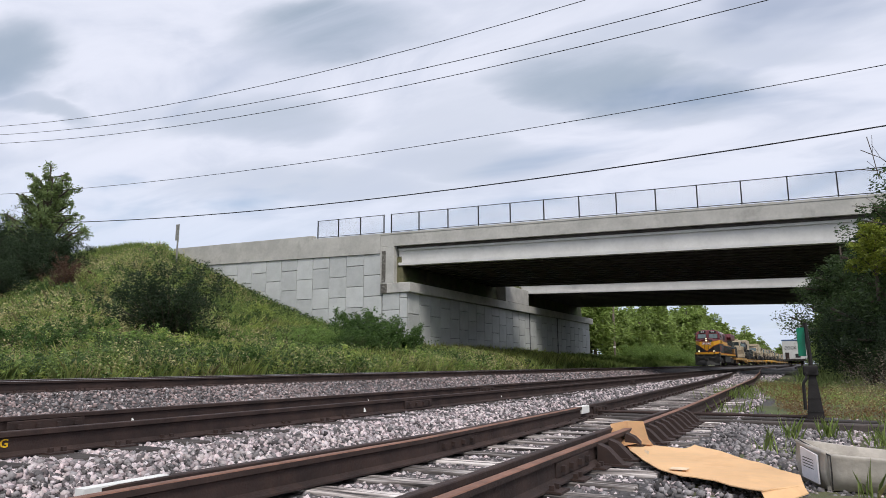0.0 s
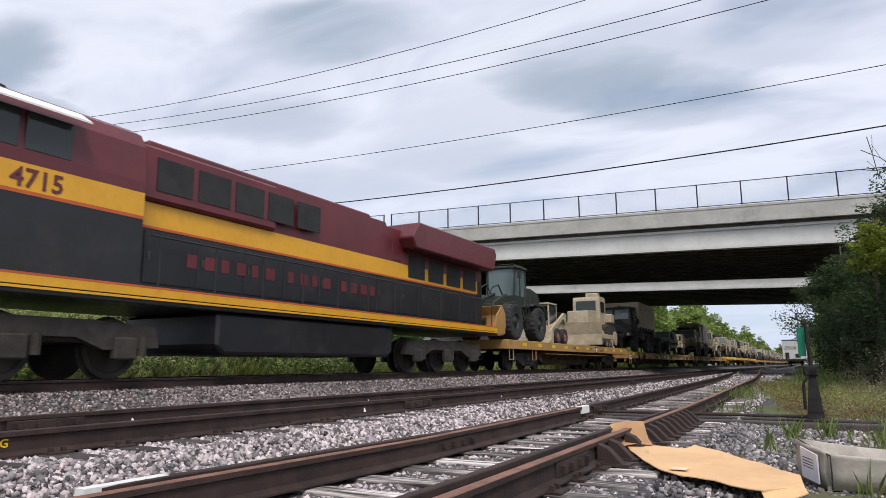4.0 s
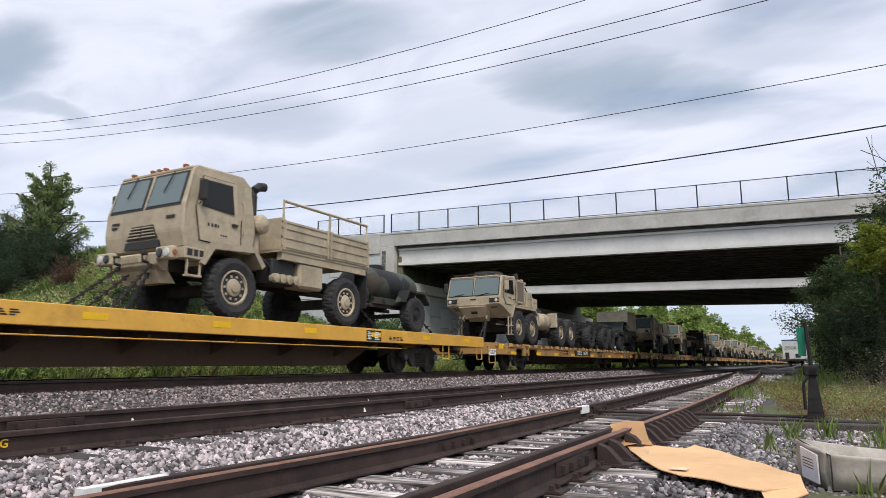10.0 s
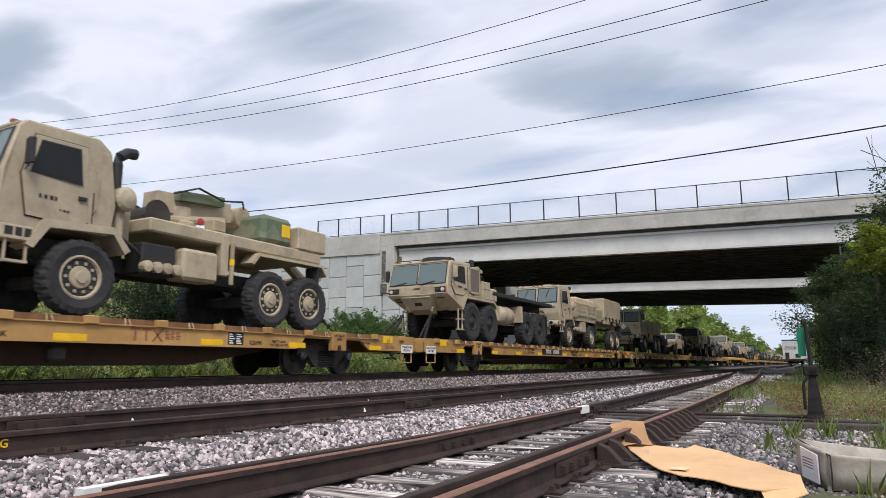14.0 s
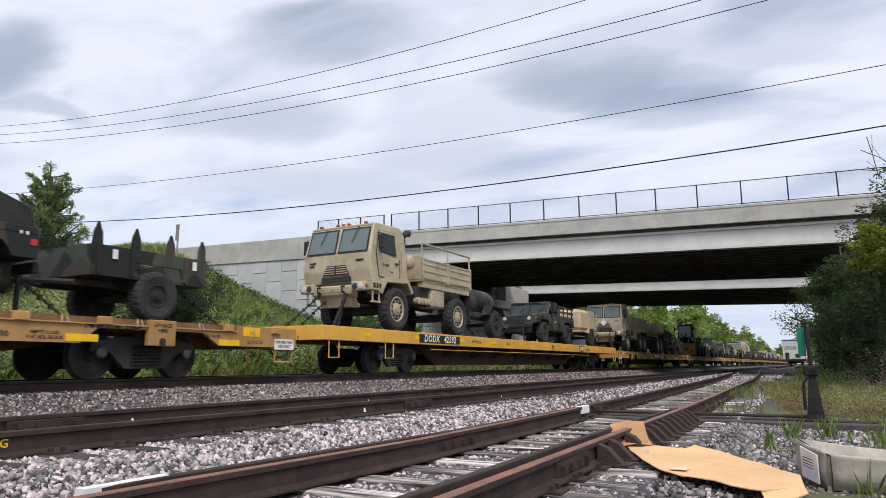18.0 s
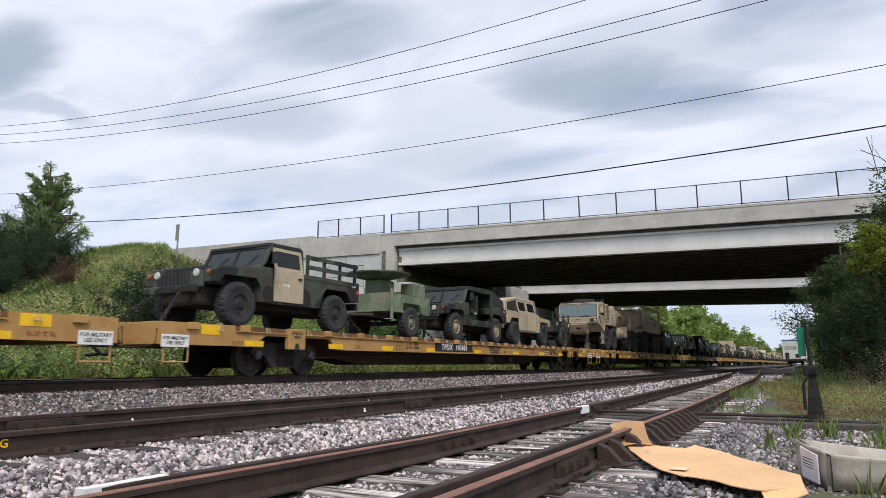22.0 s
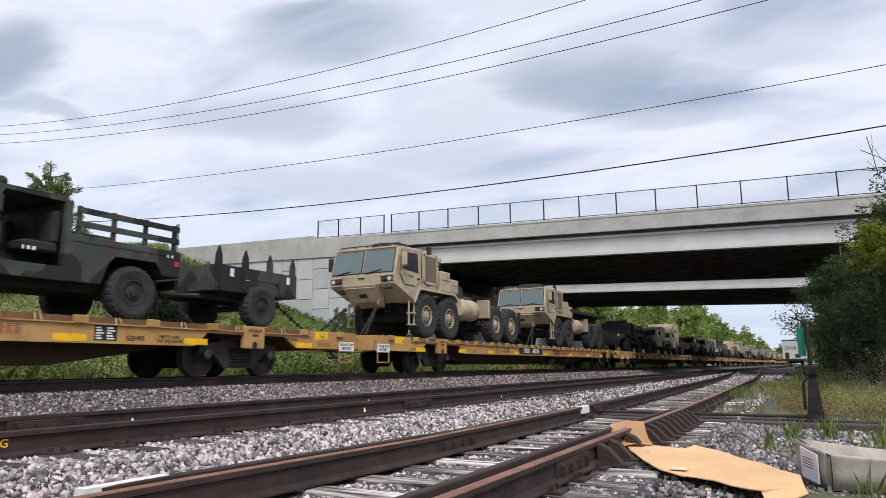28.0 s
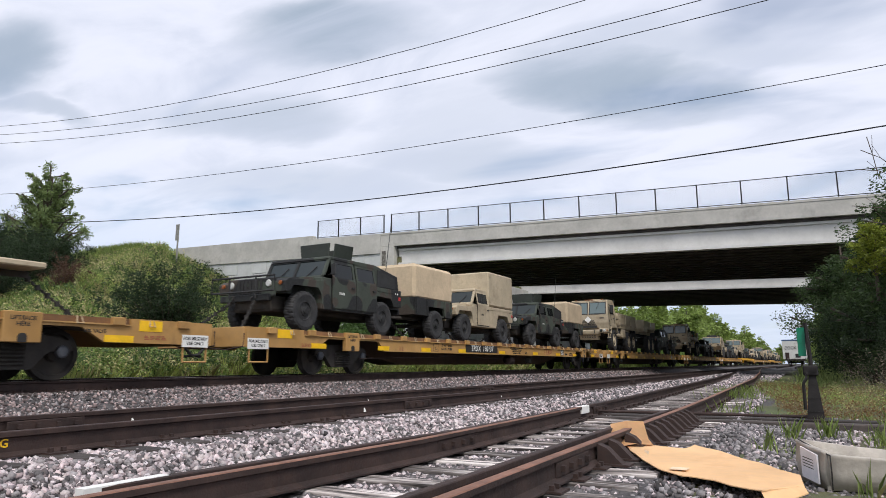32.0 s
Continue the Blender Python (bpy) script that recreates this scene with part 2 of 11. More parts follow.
def tie_mat():
    """Weathered timber with grain along its length, split and bleached."""
    m = mat("weathered_tie", (0.20, 0.17, 0.15), 0.95, 0, 0.35, 4, bump=0.0)
    nt = m.node_tree
    N, L = nt.nodes.new, nt.links.new
    tc = N("ShaderNodeTexCoord")
    oi = N("ShaderNodeObjectInfo")
    mp = N("ShaderNodeMapping")
    mp.inputs["Scale"].default_value = (1.6, 26.0, 26.0)
    ad = N("ShaderNodeVectorMath")
    L(tc.outputs["Object"], ad.inputs[0])
    L(oi.outputs["Random"], ad.inputs[1])
    L(ad.outputs[0], mp.inputs[0])
    n = N("ShaderNodeTexNoise")
    n.inputs["Scale"].default_value = 1.0
    n.inputs["Detail"].default_value = 5
    L(mp.outputs[0], n.inputs["Vector"])
    r = N("ShaderNodeValToRGB")
    r.color_ramp.elements[0].position, r.color_ramp.elements[0].color = 0.36, (0.022, 0.018, 0.016, 1)
    r.color_ramp.elements[1].position, r.color_ramp.elements[1].color = 0.66, (0.64, 0.58, 0.55, 1)
    e = r.color_ramp.elements.new(0.52)
    e.color = (0.22, 0.19, 0.175, 1)
    L(n.outputs[0], r.inputs[0])
    hs = N("ShaderNodeHueSaturation")
    mr = N("ShaderNodeMapRange")
    mr.inputs[3].default_value, mr.inputs[4].default_value = 0.45, 1.5
    L(oi.outputs["Random"], mr.inputs[0])
    L(mr.outputs[0], hs.inputs["Value"])
    L(r.outputs[0], hs.inputs["Color"])
    b = nt.nodes["Principled BSDF"]
    L(hs.outputs[0], b.inputs["Base Color"])
    bp = N("ShaderNodeBump")
    bp.inputs["Strength"].default_value = 0.9
    bp.inputs["Distance"].default_value = 0.02
    L(n.outputs[0], bp.inputs["Height"])
    L(bp.outputs[0], b.inputs["Normal"])
    return m


TIE = tie_mat()
TIE_DARK = mat("creosote_tie", (0.055, 0.045, 0.04), 0.9, 0, 0.3, 4, bump=0.4, bump_scale=18, spread=0.3)


# ---------------- mesh helpers ----------------
def part(name, bm, material, parent, label="", at=None, shade=False):
    """Link a bmesh (or a finished mesh) as one mesh object under a thing or a part."""
    if isinstance(bm, bmesh.types.BMesh):
        me = bpy.data.meshes.new(name)
        bm.to_mesh(me)
        bm.free()
        if shade:
            me.shade_smooth()
    else:
        me = bm
    if material is not None and not me.materials:
        for m in (material if isinstance(material, (list, tuple)) else (material,)):
            me.materials.append(m)
    ob = new(name, me)
    ob.parent = parent
    if at is not None:
        ob.matrix_basis = at if isinstance(at, Matrix) else Matrix.Translation(at)
    if label:
        tagged(ob, label)
    return ob


def thing(name, label, category, group="", kind="", at=None):
    ob = new(name)
    ob.empty_display_size = 0.2
    if at is not None:
        ob.matrix_basis = at if isinstance(at, Matrix) else Matrix.Translation(at)
    return tagged(ob, label, category, group, kind)


def B():
    return bmesh.new()


def box(bm, x0, x1, y0, y1, z0, z1, bevel=0.0, mi=0):
    vs = [bm.verts.new((x, y, z)) for x in (x0, x1) for y in (y0, y1) for z in (z0, z1)]
    fs = [bm.faces.new([vs[i] for i in q]) for q in ((0, 1, 3, 2), (4, 6, 7, 5), (0, 4, 5, 1), (2, 3, 7, 6), (0, 2, 6, 4), (1, 5, 7, 3))]
    for f in fs:
        f.material_index = mi
    if bevel:
        es = {e for f in fs for e in f.edges}
        r = bmesh.ops.bevel(bm, geom=list(es), offset=bevel, segments=1, affect='EDGES')
        for f in r["faces"]:
            f.material_index = mi
    return bm


def hexa(bm, a, b):
    """A block between two quads a and b (four points each, same turn)."""
    va = [bm.verts.new(p) for p in a]
    vb = [bm.verts.new(p) for p in b]
    n = len(va)
    bm.faces.new(va[::-1])
    bm.faces.new(vb)
    for i in range(n):
        bm.faces.new((va[i], va[(i + 1) % n], vb[(i + 1) % n], vb[i]))
    return bm


def prism(bm, prof, x0, x1, bevel=0.0, taper=1.0):
    """Extrude a (y, z) outline from x0 to x1."""
    cy = sum(p[0] for p in prof) / len(prof)
    a = [bm.verts.new((x0, y, z)) for y, z in prof]
    b = [bm.verts.new((x1, y, z)) for y, z in prof]
    n = len(prof)
    fs = [bm.faces.new(a[::-1]), bm.faces.new(b)]
    for i in range(n):
        fs.append(bm.faces.new((a[i], a[(i + 1) % n], b[(i + 1) % n], b[i])))
    if bevel:
        es = {e for f in fs for e in f.edges}
        bmesh.ops.bevel(bm, geom=list(es), offset=bevel, segments=1, affect='EDGES')
    bmesh.ops.recalc_face_normals(bm, faces=bm.faces)
    return bm


def tube(bm, pts, r, n=8, cap=True):
    """A round bar along the points."""
    pts = [Vector(p) for p in pts]
    rings = []
    for i, p in enumerate(pts):
        d = (pts[min(i + 1, len(pts) - 1)] - pts[max(i - 1, 0)]).normalized()
        u = d.cross(Vector((0, 0, 1)) if abs(d.z) < 0.9 else Vector((1, 0, 0))).normalized()
        w = d.cross(u)
        rings.append([bm.verts.new(p + u * (r * math.cos(2 * math.pi * k / n)) + w * (r * math.sin(2 * math.pi * k / n))) for k in range(n)])
    for a, b in zip(rings, rings[1:]):
        for k in range(n):
            bm.faces.new((a[k], a[(k + 1) % n], b[(k + 1) % n], b[k]))
    if cap:
        bm.faces.new(rings[0][::-1])
        bm.faces.new(rings[-1])
    return bm


def lathe(bm, prof, n=24, axis="X", mod=None):
    """Turn an outline of (radius, along) round an axis through the origin."""
    rings = []
    for j, (r, a) in enumerate(prof):
        ring = []
        for k in range(n):
            t = 2 * math.pi * k / n
            rr = mod(r, j, k) if mod else r
            c, s = rr * math.cos(t), rr * math.sin(t)
            ring.append(bm.verts.new({"X": (a, c, s), "Y": (c, a, s), "Z": (c, s, a)}[axis]))
        rings.append(ring)
    for a, b in zip(rings, rings[1:]):
        for k in range(n):
            bm.faces.new((a[k], a[(k + 1) % n], b[(k + 1) % n], b[k]))
    if prof[0][0] > 0.001:
        bm.faces.new(rings[0][::-1])
    if prof[-1][0] > 0.001:
        bm.faces.new(rings[-1])
    bmesh.ops.recalc_face_normals(bm, faces=bm.faces)
    return bm


def moved(bm, v):
    bmesh.ops.translate(bm, verts=bm.verts, vec=v)
    return bm


def text_mesh(name, words, size, spacing=1.0, shear=0.0):
    cu = bpy.data.curves.new(name, 'FONT')
    cu.body = words
    cu.size = size
    cu.align_x, cu.align_y = 'CENTER', 'CENTER'
    cu.space_character = spacing
    cu.shear = shear
    cu.extrude = 0.002
    cu.offset = size * 0.018
    cu.resolution_u = 2
    ob = new(name, cu)
    dg = bpy.context.evaluated_depsgraph_get()
    me = bpy.data.meshes.new_from_object(ob.evaluated_get(dg))
    bpy.data.objects.remove(ob)
    bpy.data.curves.remove(cu)
    me.name = name
    return me


# letters on a side that faces +x, read from the camera's side: along -y to +y
SIDE = Matrix(((0, 0, 1, 0), (1, 0, 0, 0), (0, 1, 0, 0), (0, 0, 0, 1)))
# letters on a front that faces -y
FRONT = Matrix(((1, 0, 0, 0), (0, 0, -1, 0), (0, 1, 0, 0), (0, 0, 0, 1)))


def letters(name, words, size, material, parent, at, way=SIDE, label="", spacing=1.0, shear=0.0):
    return part(name, text_mesh(name, words, size, spacing, shear), material, parent, label, Matrix.Translation(at) @ way)


def pydata(name, v, f, material, parent=None, smooth=False):
    me = bpy.data.meshes.new(name)
    me.from_pydata(v, [], f)
    for m in (material if isinstance(material, (list, tuple)) else (material,)):
        me.materials.append(m)
    if smooth:
        me.shade_smooth()
    ob = new(name, me)
    ob.parent = parent
    return ob


def quads_mesh(name, verts, per, material):
    """A mesh of loose polygons from an (n*per, 3) array."""
    n = len(verts) // per
    me = bpy.data.meshes.new(name)
    me.vertices.add(n * per)
    me.vertices.foreach_set("co", np.asarray(verts, np.float32).ravel())
    me.loops.add(n * per)
    me.loops.foreach_set("vertex_index", np.arange(n * per, dtype=np.int32))
    me.polygons.add(n)
    me.polygons.foreach_set("loop_start", np.arange(0, n * per, per, dtype=np.int32))
    me.update()
    me.materials.append(material)
    return me


rnd = np.random.default_rng(7)

# ---------------- plan ----------------
MAIN_X, MAIN_Z = -11.72, 0.69          # centre and rail top of the line that carries the train
SIDE_X, SIDE_Z = -5.88, 0.45           # second line
SW_Z = 0.29                            # the turnout's rails
BR_Y, ABUT_X = 41.0, -25.3             # near face of the bridge, track face of the abutment
GAUGE = 0.755                          # half the distance of the rails' centres


def lerp(x, xs, ys):
    return np.interp(x, xs, ys)


def near_rail_x(y):
    return lerp(y, [-20, 0, 5, 10, 20, 30, 45, 62, 82, 110, 500], [-1.50, -1.55, -1.62, -1.68, -1.90, -2.12, -2.85, -3.85, -4.95, -5.12, -5.125])


def far_rail_x(y):
    return near_rail_x(y) - lerp(y, [-20, 2, 6, 10, 16, 500], [2.0, 1.76, 1.44, 1.42, 1.46, 1.51])


def sw_z(y):
    return lerp(y, [-30, 14, 60, 500], [SW_Z, SW_Z, SIDE_Z - 0.01, SIDE_Z - 0.01])


def height(x, y):
    base = np.interp(x, [-4000, -60, -24, -16, -14.4, -13.4, -10.2, -9.2, -7.5, -4.4, -3.9, -1.0, 0.0, 1.0, 8, 20, 4000], [0.3, 0.3, 0.3, 0.22, 0.34, 0.48, 0.48, 0.27, 0.235, 0.235, 0.075, 0.075, 0.02, 0.03, 0.25, 0.5, 0.5])
    base = base + np.where((x > -4.6) & (x < 0), np.clip((y - 14) / 46, 0, 1) * 0.16, 0)
    hx = np.interp(x, [-4000, -52, -46.5, -40, -33.5, -28, -22, -17.5, -15.5], [11.4, 11.4, 8.9, 6.0, 3.5, 1.9, 0.95, 0.40, 0.0])
    hy = np.clip((y - 11.5) * 0.385, 0, 11.5)
    hy = np.where(y > 87, np.clip(11.5 - (y - 87) * 0.4, 0, 11.5), hy)
    hill = np.minimum(hx, hy)
    under = (y > BR_Y + 0.35) & (y < 87)
    hill = np.where(under & (x < ABUT_X - 0.6), 8.6, hill)
    return base + hill


def make_ground():
    xs = np.unique(np.concatenate([np.array([-4000, -2000, -900, -400, -200, -120, -90]), np.arange(-75, -26, 1.5), np.arange(-26, 8, 0.4), np.arange(8, 30, 2), np.array([40, 80, 200, 900, 4000])]))
    ys = np.unique(np.concatenate([np.array([-4000, -900, -200, -60, -30, -15]), np.arange(-8, 45, 0.8), np.array([41.3, 41.42]), np.arange(45, 100, 2), np.arange(100, 260, 12), np.array([300, 400, 700, 1500, 4900])]))
    X, Y = np.meshgrid(xs, ys, indexing="ij")
    Z = height(X, Y)
    bumpy = np.array([[noise.noise((a * 0.35, b * 0.35, 0)) for b in ys] for a in xs])
    Z = Z + np.where((X < -15) | (X > -0.2), bumpy * 0.12, 0) * (np.abs(X) < 100)
    ny = len(ys)
    v = np.stack([X, Y, Z], -1).reshape(-1, 3)
    ii, jj = np.meshgrid(np.arange(len(xs) - 1), np.arange(ny - 1), indexing="ij")
    a = (ii * ny + jj).ravel()
    f = np.stack([a, a + ny, a + ny + 1, a + 1], -1)
    ob = pydata("ground", v.tolist(), f.tolist(), [SOIL, BALLAST], smooth=True)
    tagged(ob, "trackside ground of stone ballast, dirt and weeds", "ground", kind="structure")
    cx = (X[:-1, :-1] + X[1:, 1:]).ravel() / 2
    cy = (Y[:-1, :-1] + Y[1:, 1:]).ravel() / 2
    edge = -0.45 + 0.5 * np.sin(cy * 0.8) * np.exp(-cy / 40) - np.clip((cy - 11) * 0.10, 0, 1.3)
    ob.data.polygons.foreach_set("material_index", ((cx > -14.3) & (cx < edge) & (cy > -100)).astype(np.int32))


SOIL = mat("soil_and_turf", (0.085, 0.085, 0.04), 0.95, 0, 0.4, 1.2, second=(0.12, 0.11, 0.055), bump=0.8, bump_scale=9, dirt=(0.075, 0.105, 0.03), dirt_at=(0.45, 0.6), dirt_scale=0.5)
make_ground()


# ---------------- tracks ----------------
RAIL_PROF = [(-0.075, -0.18), (0.075, -0.18), (0.075, -0.168), (0.012, -0.145), (0.010, -0.050), (0.036, -0.038), (0.036, -0.006), (0.030, 0.0), (-0.030, 0.0), (-0.036, -0.006), (-0.036, -0.038), (-0.010, -0.050), (-0.012, -0.145), (-0.075, -0.168)]


def make_rail(name, path, parent, label, top, scale_head=1.0):
    v, f, mi = [], [], []
    n = len(RAIL_PROF)
    for i, (x, y, z) in enumerate(path):
        for (px_, pz) in RAIL_PROF:
            v.append((x + px_ * (scale_head if pz > -0.06 else 1), y, z + pz))
    for i in range(len(path) - 1):
        for k in range(n):
            f.append((i * n + k, i * n + (k + 1) % n, (i + 1) * n + (k + 1) % n, (i + 1) * n + k))
            mi.append(1 if k in (6, 7, 8) else 0)
    f.append(tuple(range(n)))
    f.append(tuple((len(path) - 1) * n + k for k in range(n))[::-1])
    mi += [0, 0]
    ob = pydata(name, v, f, [RUST, top], parent)
    ob.data.polygons.foreach_set("material_index", mi)
    tagged(ob, label)
    return ob


def straight(x, z, y0, y1):
    return [(x, y, z) for y in (y0, 0, 20, 60, 150, y1)]


def make_tracks():
    t1 = thing("track_main", "main line track of rusty rails on raised stone ballast", "railway track", kind="structure")
    for s in (-1, 1):
        make_rail("rail", straight(MAIN_X + s * GAUGE, MAIN_Z, -60, 1500), t1, "rusty steel rail with a worn head", RAIL_SHINE)
    t2 = thing("track_side", "second track of rusty rails on grey ballast", "railway track", kind="structure")
    for s in (-1, 1):
        make_rail("rail", straight(SIDE_X + s * GAUGE, SIDE_Z, -40, 900), t2, "dark rusty steel rail", RUST)
    t3 = thing("track_turnout", "rusty turnout with switch points on weathered timber ties", "railway track", kind="structure")
    ys = [2.25, 3, 4, 5, 6, 8, 10, 13, 16, 20, 25, 30, 37, 45, 54, 62, 72, 82, 95]
    make_rail("stock_rail", [(near_rail_x(y), y, sw_z(y)) for y in [-8, -3, 0] + ys], t3, "rusty stock rail", RUST_TOP)
    make_rail("stock_rail", [(far_rail_x(y), y, sw_z(y)) for y in ys], t3, "dark stock rail with a white painted end", RUST)
    make_rail("switch_point", [(lerp(y, [-8, 2.6, 5, 9, 10], [-3.45, -3.10, -2.965, -3.02, -3.06]), y, SW_Z + 0.004) for y in (-8, 0, 2.6, 4, 5, 7, 9, 9.8)], t3, "switch point rail with a rust-brown head", RUST_TOP, 0.9)
    make_rail("switch_point", [(lerp(y, [-8, 3.2, 5.3, 7.4, 10.2], [-1.70, -1.75, -1.775, -1.80, -1.755]), y, SW_Z + 0.004) for y in (-8, 0, 3.2, 5.3, 7.4, 9, 10.2)], t3, "dark switch point rail", RUST, 0.8)
    bm = box(B(), far_rail_x(2.3) - 0.038, far_rail_x(2.3) + 0.038, 2.235, 2.75, SW_Z - 0.04, SW_Z + 0.003)
    part("paint_mark", bm, WHITE, t3, "flaking white paint on a rail end")
    bm = box(B(), -3.105, -3.015, 9.78, 10.15, SW_Z - 0.10, SW_Z + 0.008, 0.006)
    part("paint_mark", bm, WHITE, t3, "flaking white paint at the switch point")
    # timber ties of the turnout, one by one
    tie_me = {}
    for i in range(46):
        y = 1.0 + i * 0.54
        k = (i % 4)
        if k not in tie_me:
            bm = box(B(), -1.28, 1.28, -0.115, -0.035, -0.17, -0.004, 0.008)
            box(bm, -1.26, 1.28, -0.033, 0.048, -0.17, 0.0, 0.008)
            box(bm, -1.28, 1.25, 0.050, 0.115, -0.17, -0.009, 0.008)
            for v in bm.verts:
                v.co += Vector((noise.noise((v.co.x * 3, k, v.co.y * 9)), noise.noise((v.co.x * 2, k + 9, 0)), noise.noise((v.co.x * 1.5, k, 5)) * 0.5)) * 0.02
            me = bpy.data.meshes.new("tie")
            bm.to_mesh(me)
            bm.free()
            me.materials.append(TIE)
            tie_me[k] = me
        x = float(near_rail_x(y)) - 0.78 + random.uniform(-0.06, 0.06)
        z = float(sw_z(y)) - 0.185
        sx = 1.0
        tie = part("tie", tie_me[k], None, t3, at=Matrix.Translation((x, y, z)) @ Matrix.Rotation(radians(random.uniform(-1.5, 1.5)), 4, 'Z'))
        bm = B()
        for rx in (float(near_rail_x(y)), float(far_rail_x(y))):
            box(bm, rx - x - 0.17, rx - x + 0.17, -0.09, 0.09, 0.0, 0.014)
            for sx2 in (-0.1, 0.1):
                for sy in (-0.05, 0.05):
                    box(bm, rx - x + sx2 - 0.016, rx - x + sx2 + 0.016, sy - 0.014, sy + 0.014, 0.01, 0.045)
        part("tie_plate", bm, RUST, tie)
    # headblock ties that carry the switch stand
    for y in (10.55, 11.15):
        bm = box(B(), -3.6, 0.75, y - 0.12, y + 0.12, -0.06, 0.115, 0.015)
        part("headblock_tie", bm, TIE_DARK, t3, "long dark timber under the switch stand")
    bm = B()
    tube(bm, [(-3.1, 10.85, 0.17), (-0.1, 10.85, 0.17)], 0.022)
    part("throw_rod", bm, RUST, t3)
    # rail braces outside the near stock rail
    me = None
    for i in range(13):
        y = 5.55 + i * 0.36 + (0.25 if i > 1 else 0)
        bm = B()
        hexa(bm, [(0.04, -0.05, -0.17), (0.24, -0.05, -0.17), (0.12, -0.05, -0.05), (0.045, -0.05, -0.02)], [(0.04, 0.06, -0.17), (0.24, 0.06, -0.17), (0.12, 0.06, -0.05), (0.045, 0.06, -0.02)])
        box(bm, -0.1, 0.30, -0.08, 0.09, -0.185, -0.168)
        part("rail_brace", bm, RUST, t3, at=(float(near_rail_x(y)), y, SW_Z))
    # joint bars with their bolts
    for tr, x, y, z, side in ((t3, -3.0, 5.7, SW_Z, 1), (t3, -1.63, 4.9, SW_Z, 1), (t3, float(far_rail_x(11.0)), 11.0, SW_Z, 1), (t2, SIDE_X - GAUGE, 4.05, SIDE_Z, 1), (t2, SIDE_X + GAUGE, 8.6, SIDE_Z, 1), (t2, SIDE_X - GAUGE, 14.2, SIDE_Z, 1), (t2, SIDE_X + GAUGE, 22, SIDE_Z, 1)):
        bm = box(B(), 0.012, 0.045, -0.38, 0.38, -0.150, -0.045, 0.006)
        for k in (-0.28, -0.1, 0.1, 0.28):
            box(bm, 0.04, 0.078, k - 0.02, k + 0.02, -0.115, -0.075)
        part("joint_bar", bm, RUST, tr, at=(x, y, z))
    for x, y, w, h in ((SIDE_X + GAUGE, 7.25, 0.03, 0.05), (SIDE_X - GAUGE, 5.0, 0.018, 0.03), (SIDE_X + GAUGE, 11.6, 0.022, 0.035), (SIDE_X - GAUGE, 9.5, 0.015, 0.03)):
        z = SIDE_Z
        bm = hexa(B(), [(x + 0.034, y - w, z - 0.13), (x + 0.034, y + w, z - 0.13), (x + 0.020, y + w * 0.35, z - 0.13 + h), (x + 0.020, y - w * 0.35, z - 0.13 + h)], [(x + 0.037, y - w, z - 0.13), (x + 0.037, y + w, z - 0.13), (x + 0.023, y + w * 0.35, z - 0.13 + h), (x + 0.023, y - w * 0.35, z - 0.13 + h)])
        bmesh.ops.recalc_face_normals(bm, faces=bm.faces)
        part("paint_mark", bm, WHITE, t2, "white paint splash on the rail web")
    letters("lettering", "OG", 0.085, CAR_STRIPE, t2, (SIDE_X + GAUGE + 0.0135, 2.80, SIDE_Z - 0.085), label="yellow painted letters on the rail web")
    # ties and plates of the other two tracks
    for tr, X, Z, n, y0 in ((t2, SIDE_X, SIDE_Z, 60, -1.0), (t1, MAIN_X, MAIN_Z, 44, 2.0)):
        bm = box(B(), -1.29, 1.29, -0.115, 0.115, -0.17, 0.0, 0.012)
        me = bpy.data.meshes.new("tie")
        bm.to_mesh(me)
        bm.free()
        me.materials.append(TIE_DARK)
        bm = B()
        for rx in (-GAUGE, GAUGE):
            box(bm, rx - 0.17, rx + 0.17, -0.09, 0.09, 0.0, 0.014)
            for sx2 in (-0.1, 0.1):
                for sy in (-0.05, 0.05):
                    box(bm, rx + sx2 - 0.016, rx + sx2 + 0.016, sy - 0.014, sy + 0.014, 0.01, 0.045)
        pm = bpy.data.meshes.new("tie_plate")
        bm.to_mesh(pm)
        bm.free()
        pm.materials.append(RUST)
        for i in range(n):
            tie = part("tie", me, None, tr, at=(X + random.uniform(-0.10, 0.10), y0 + i * 0.52, Z - 0.182))
            if i < 16:
                part("tie_plate", pm, None, tie)


make_tracks()


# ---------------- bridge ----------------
# near-black base colour paints in the shade under the bridge decks
DECK_SHADE = mat("weathering_steel", (0.07, 0.06, 0.055), 0.8, 0.1, 0.3, 1.2, bump=0.1)


def deck_z(x):
    return 9.82 - 0.031 * x


def sloped(bm, x0, x1, y0, y1, lo, hi):
    """A block along x whose top and bottom follow the deck's grade (lo, hi: offsets from the parapet's top)."""
    a = [(x0, y0, deck_z(x0) + lo), (x0, y1, deck_z(x0) + lo), (x0, y1, deck_z(x0) + hi), (x0, y0, deck_z(x0) + hi)]
    b = [(x1, p[1], deck_z(x1) + o) for p, o in zip(a, (lo, lo, hi, hi))]
    hexa(bm, a, b)
    bmesh.ops.recalc_face_normals(bm, faces=bm.faces)
    return bm


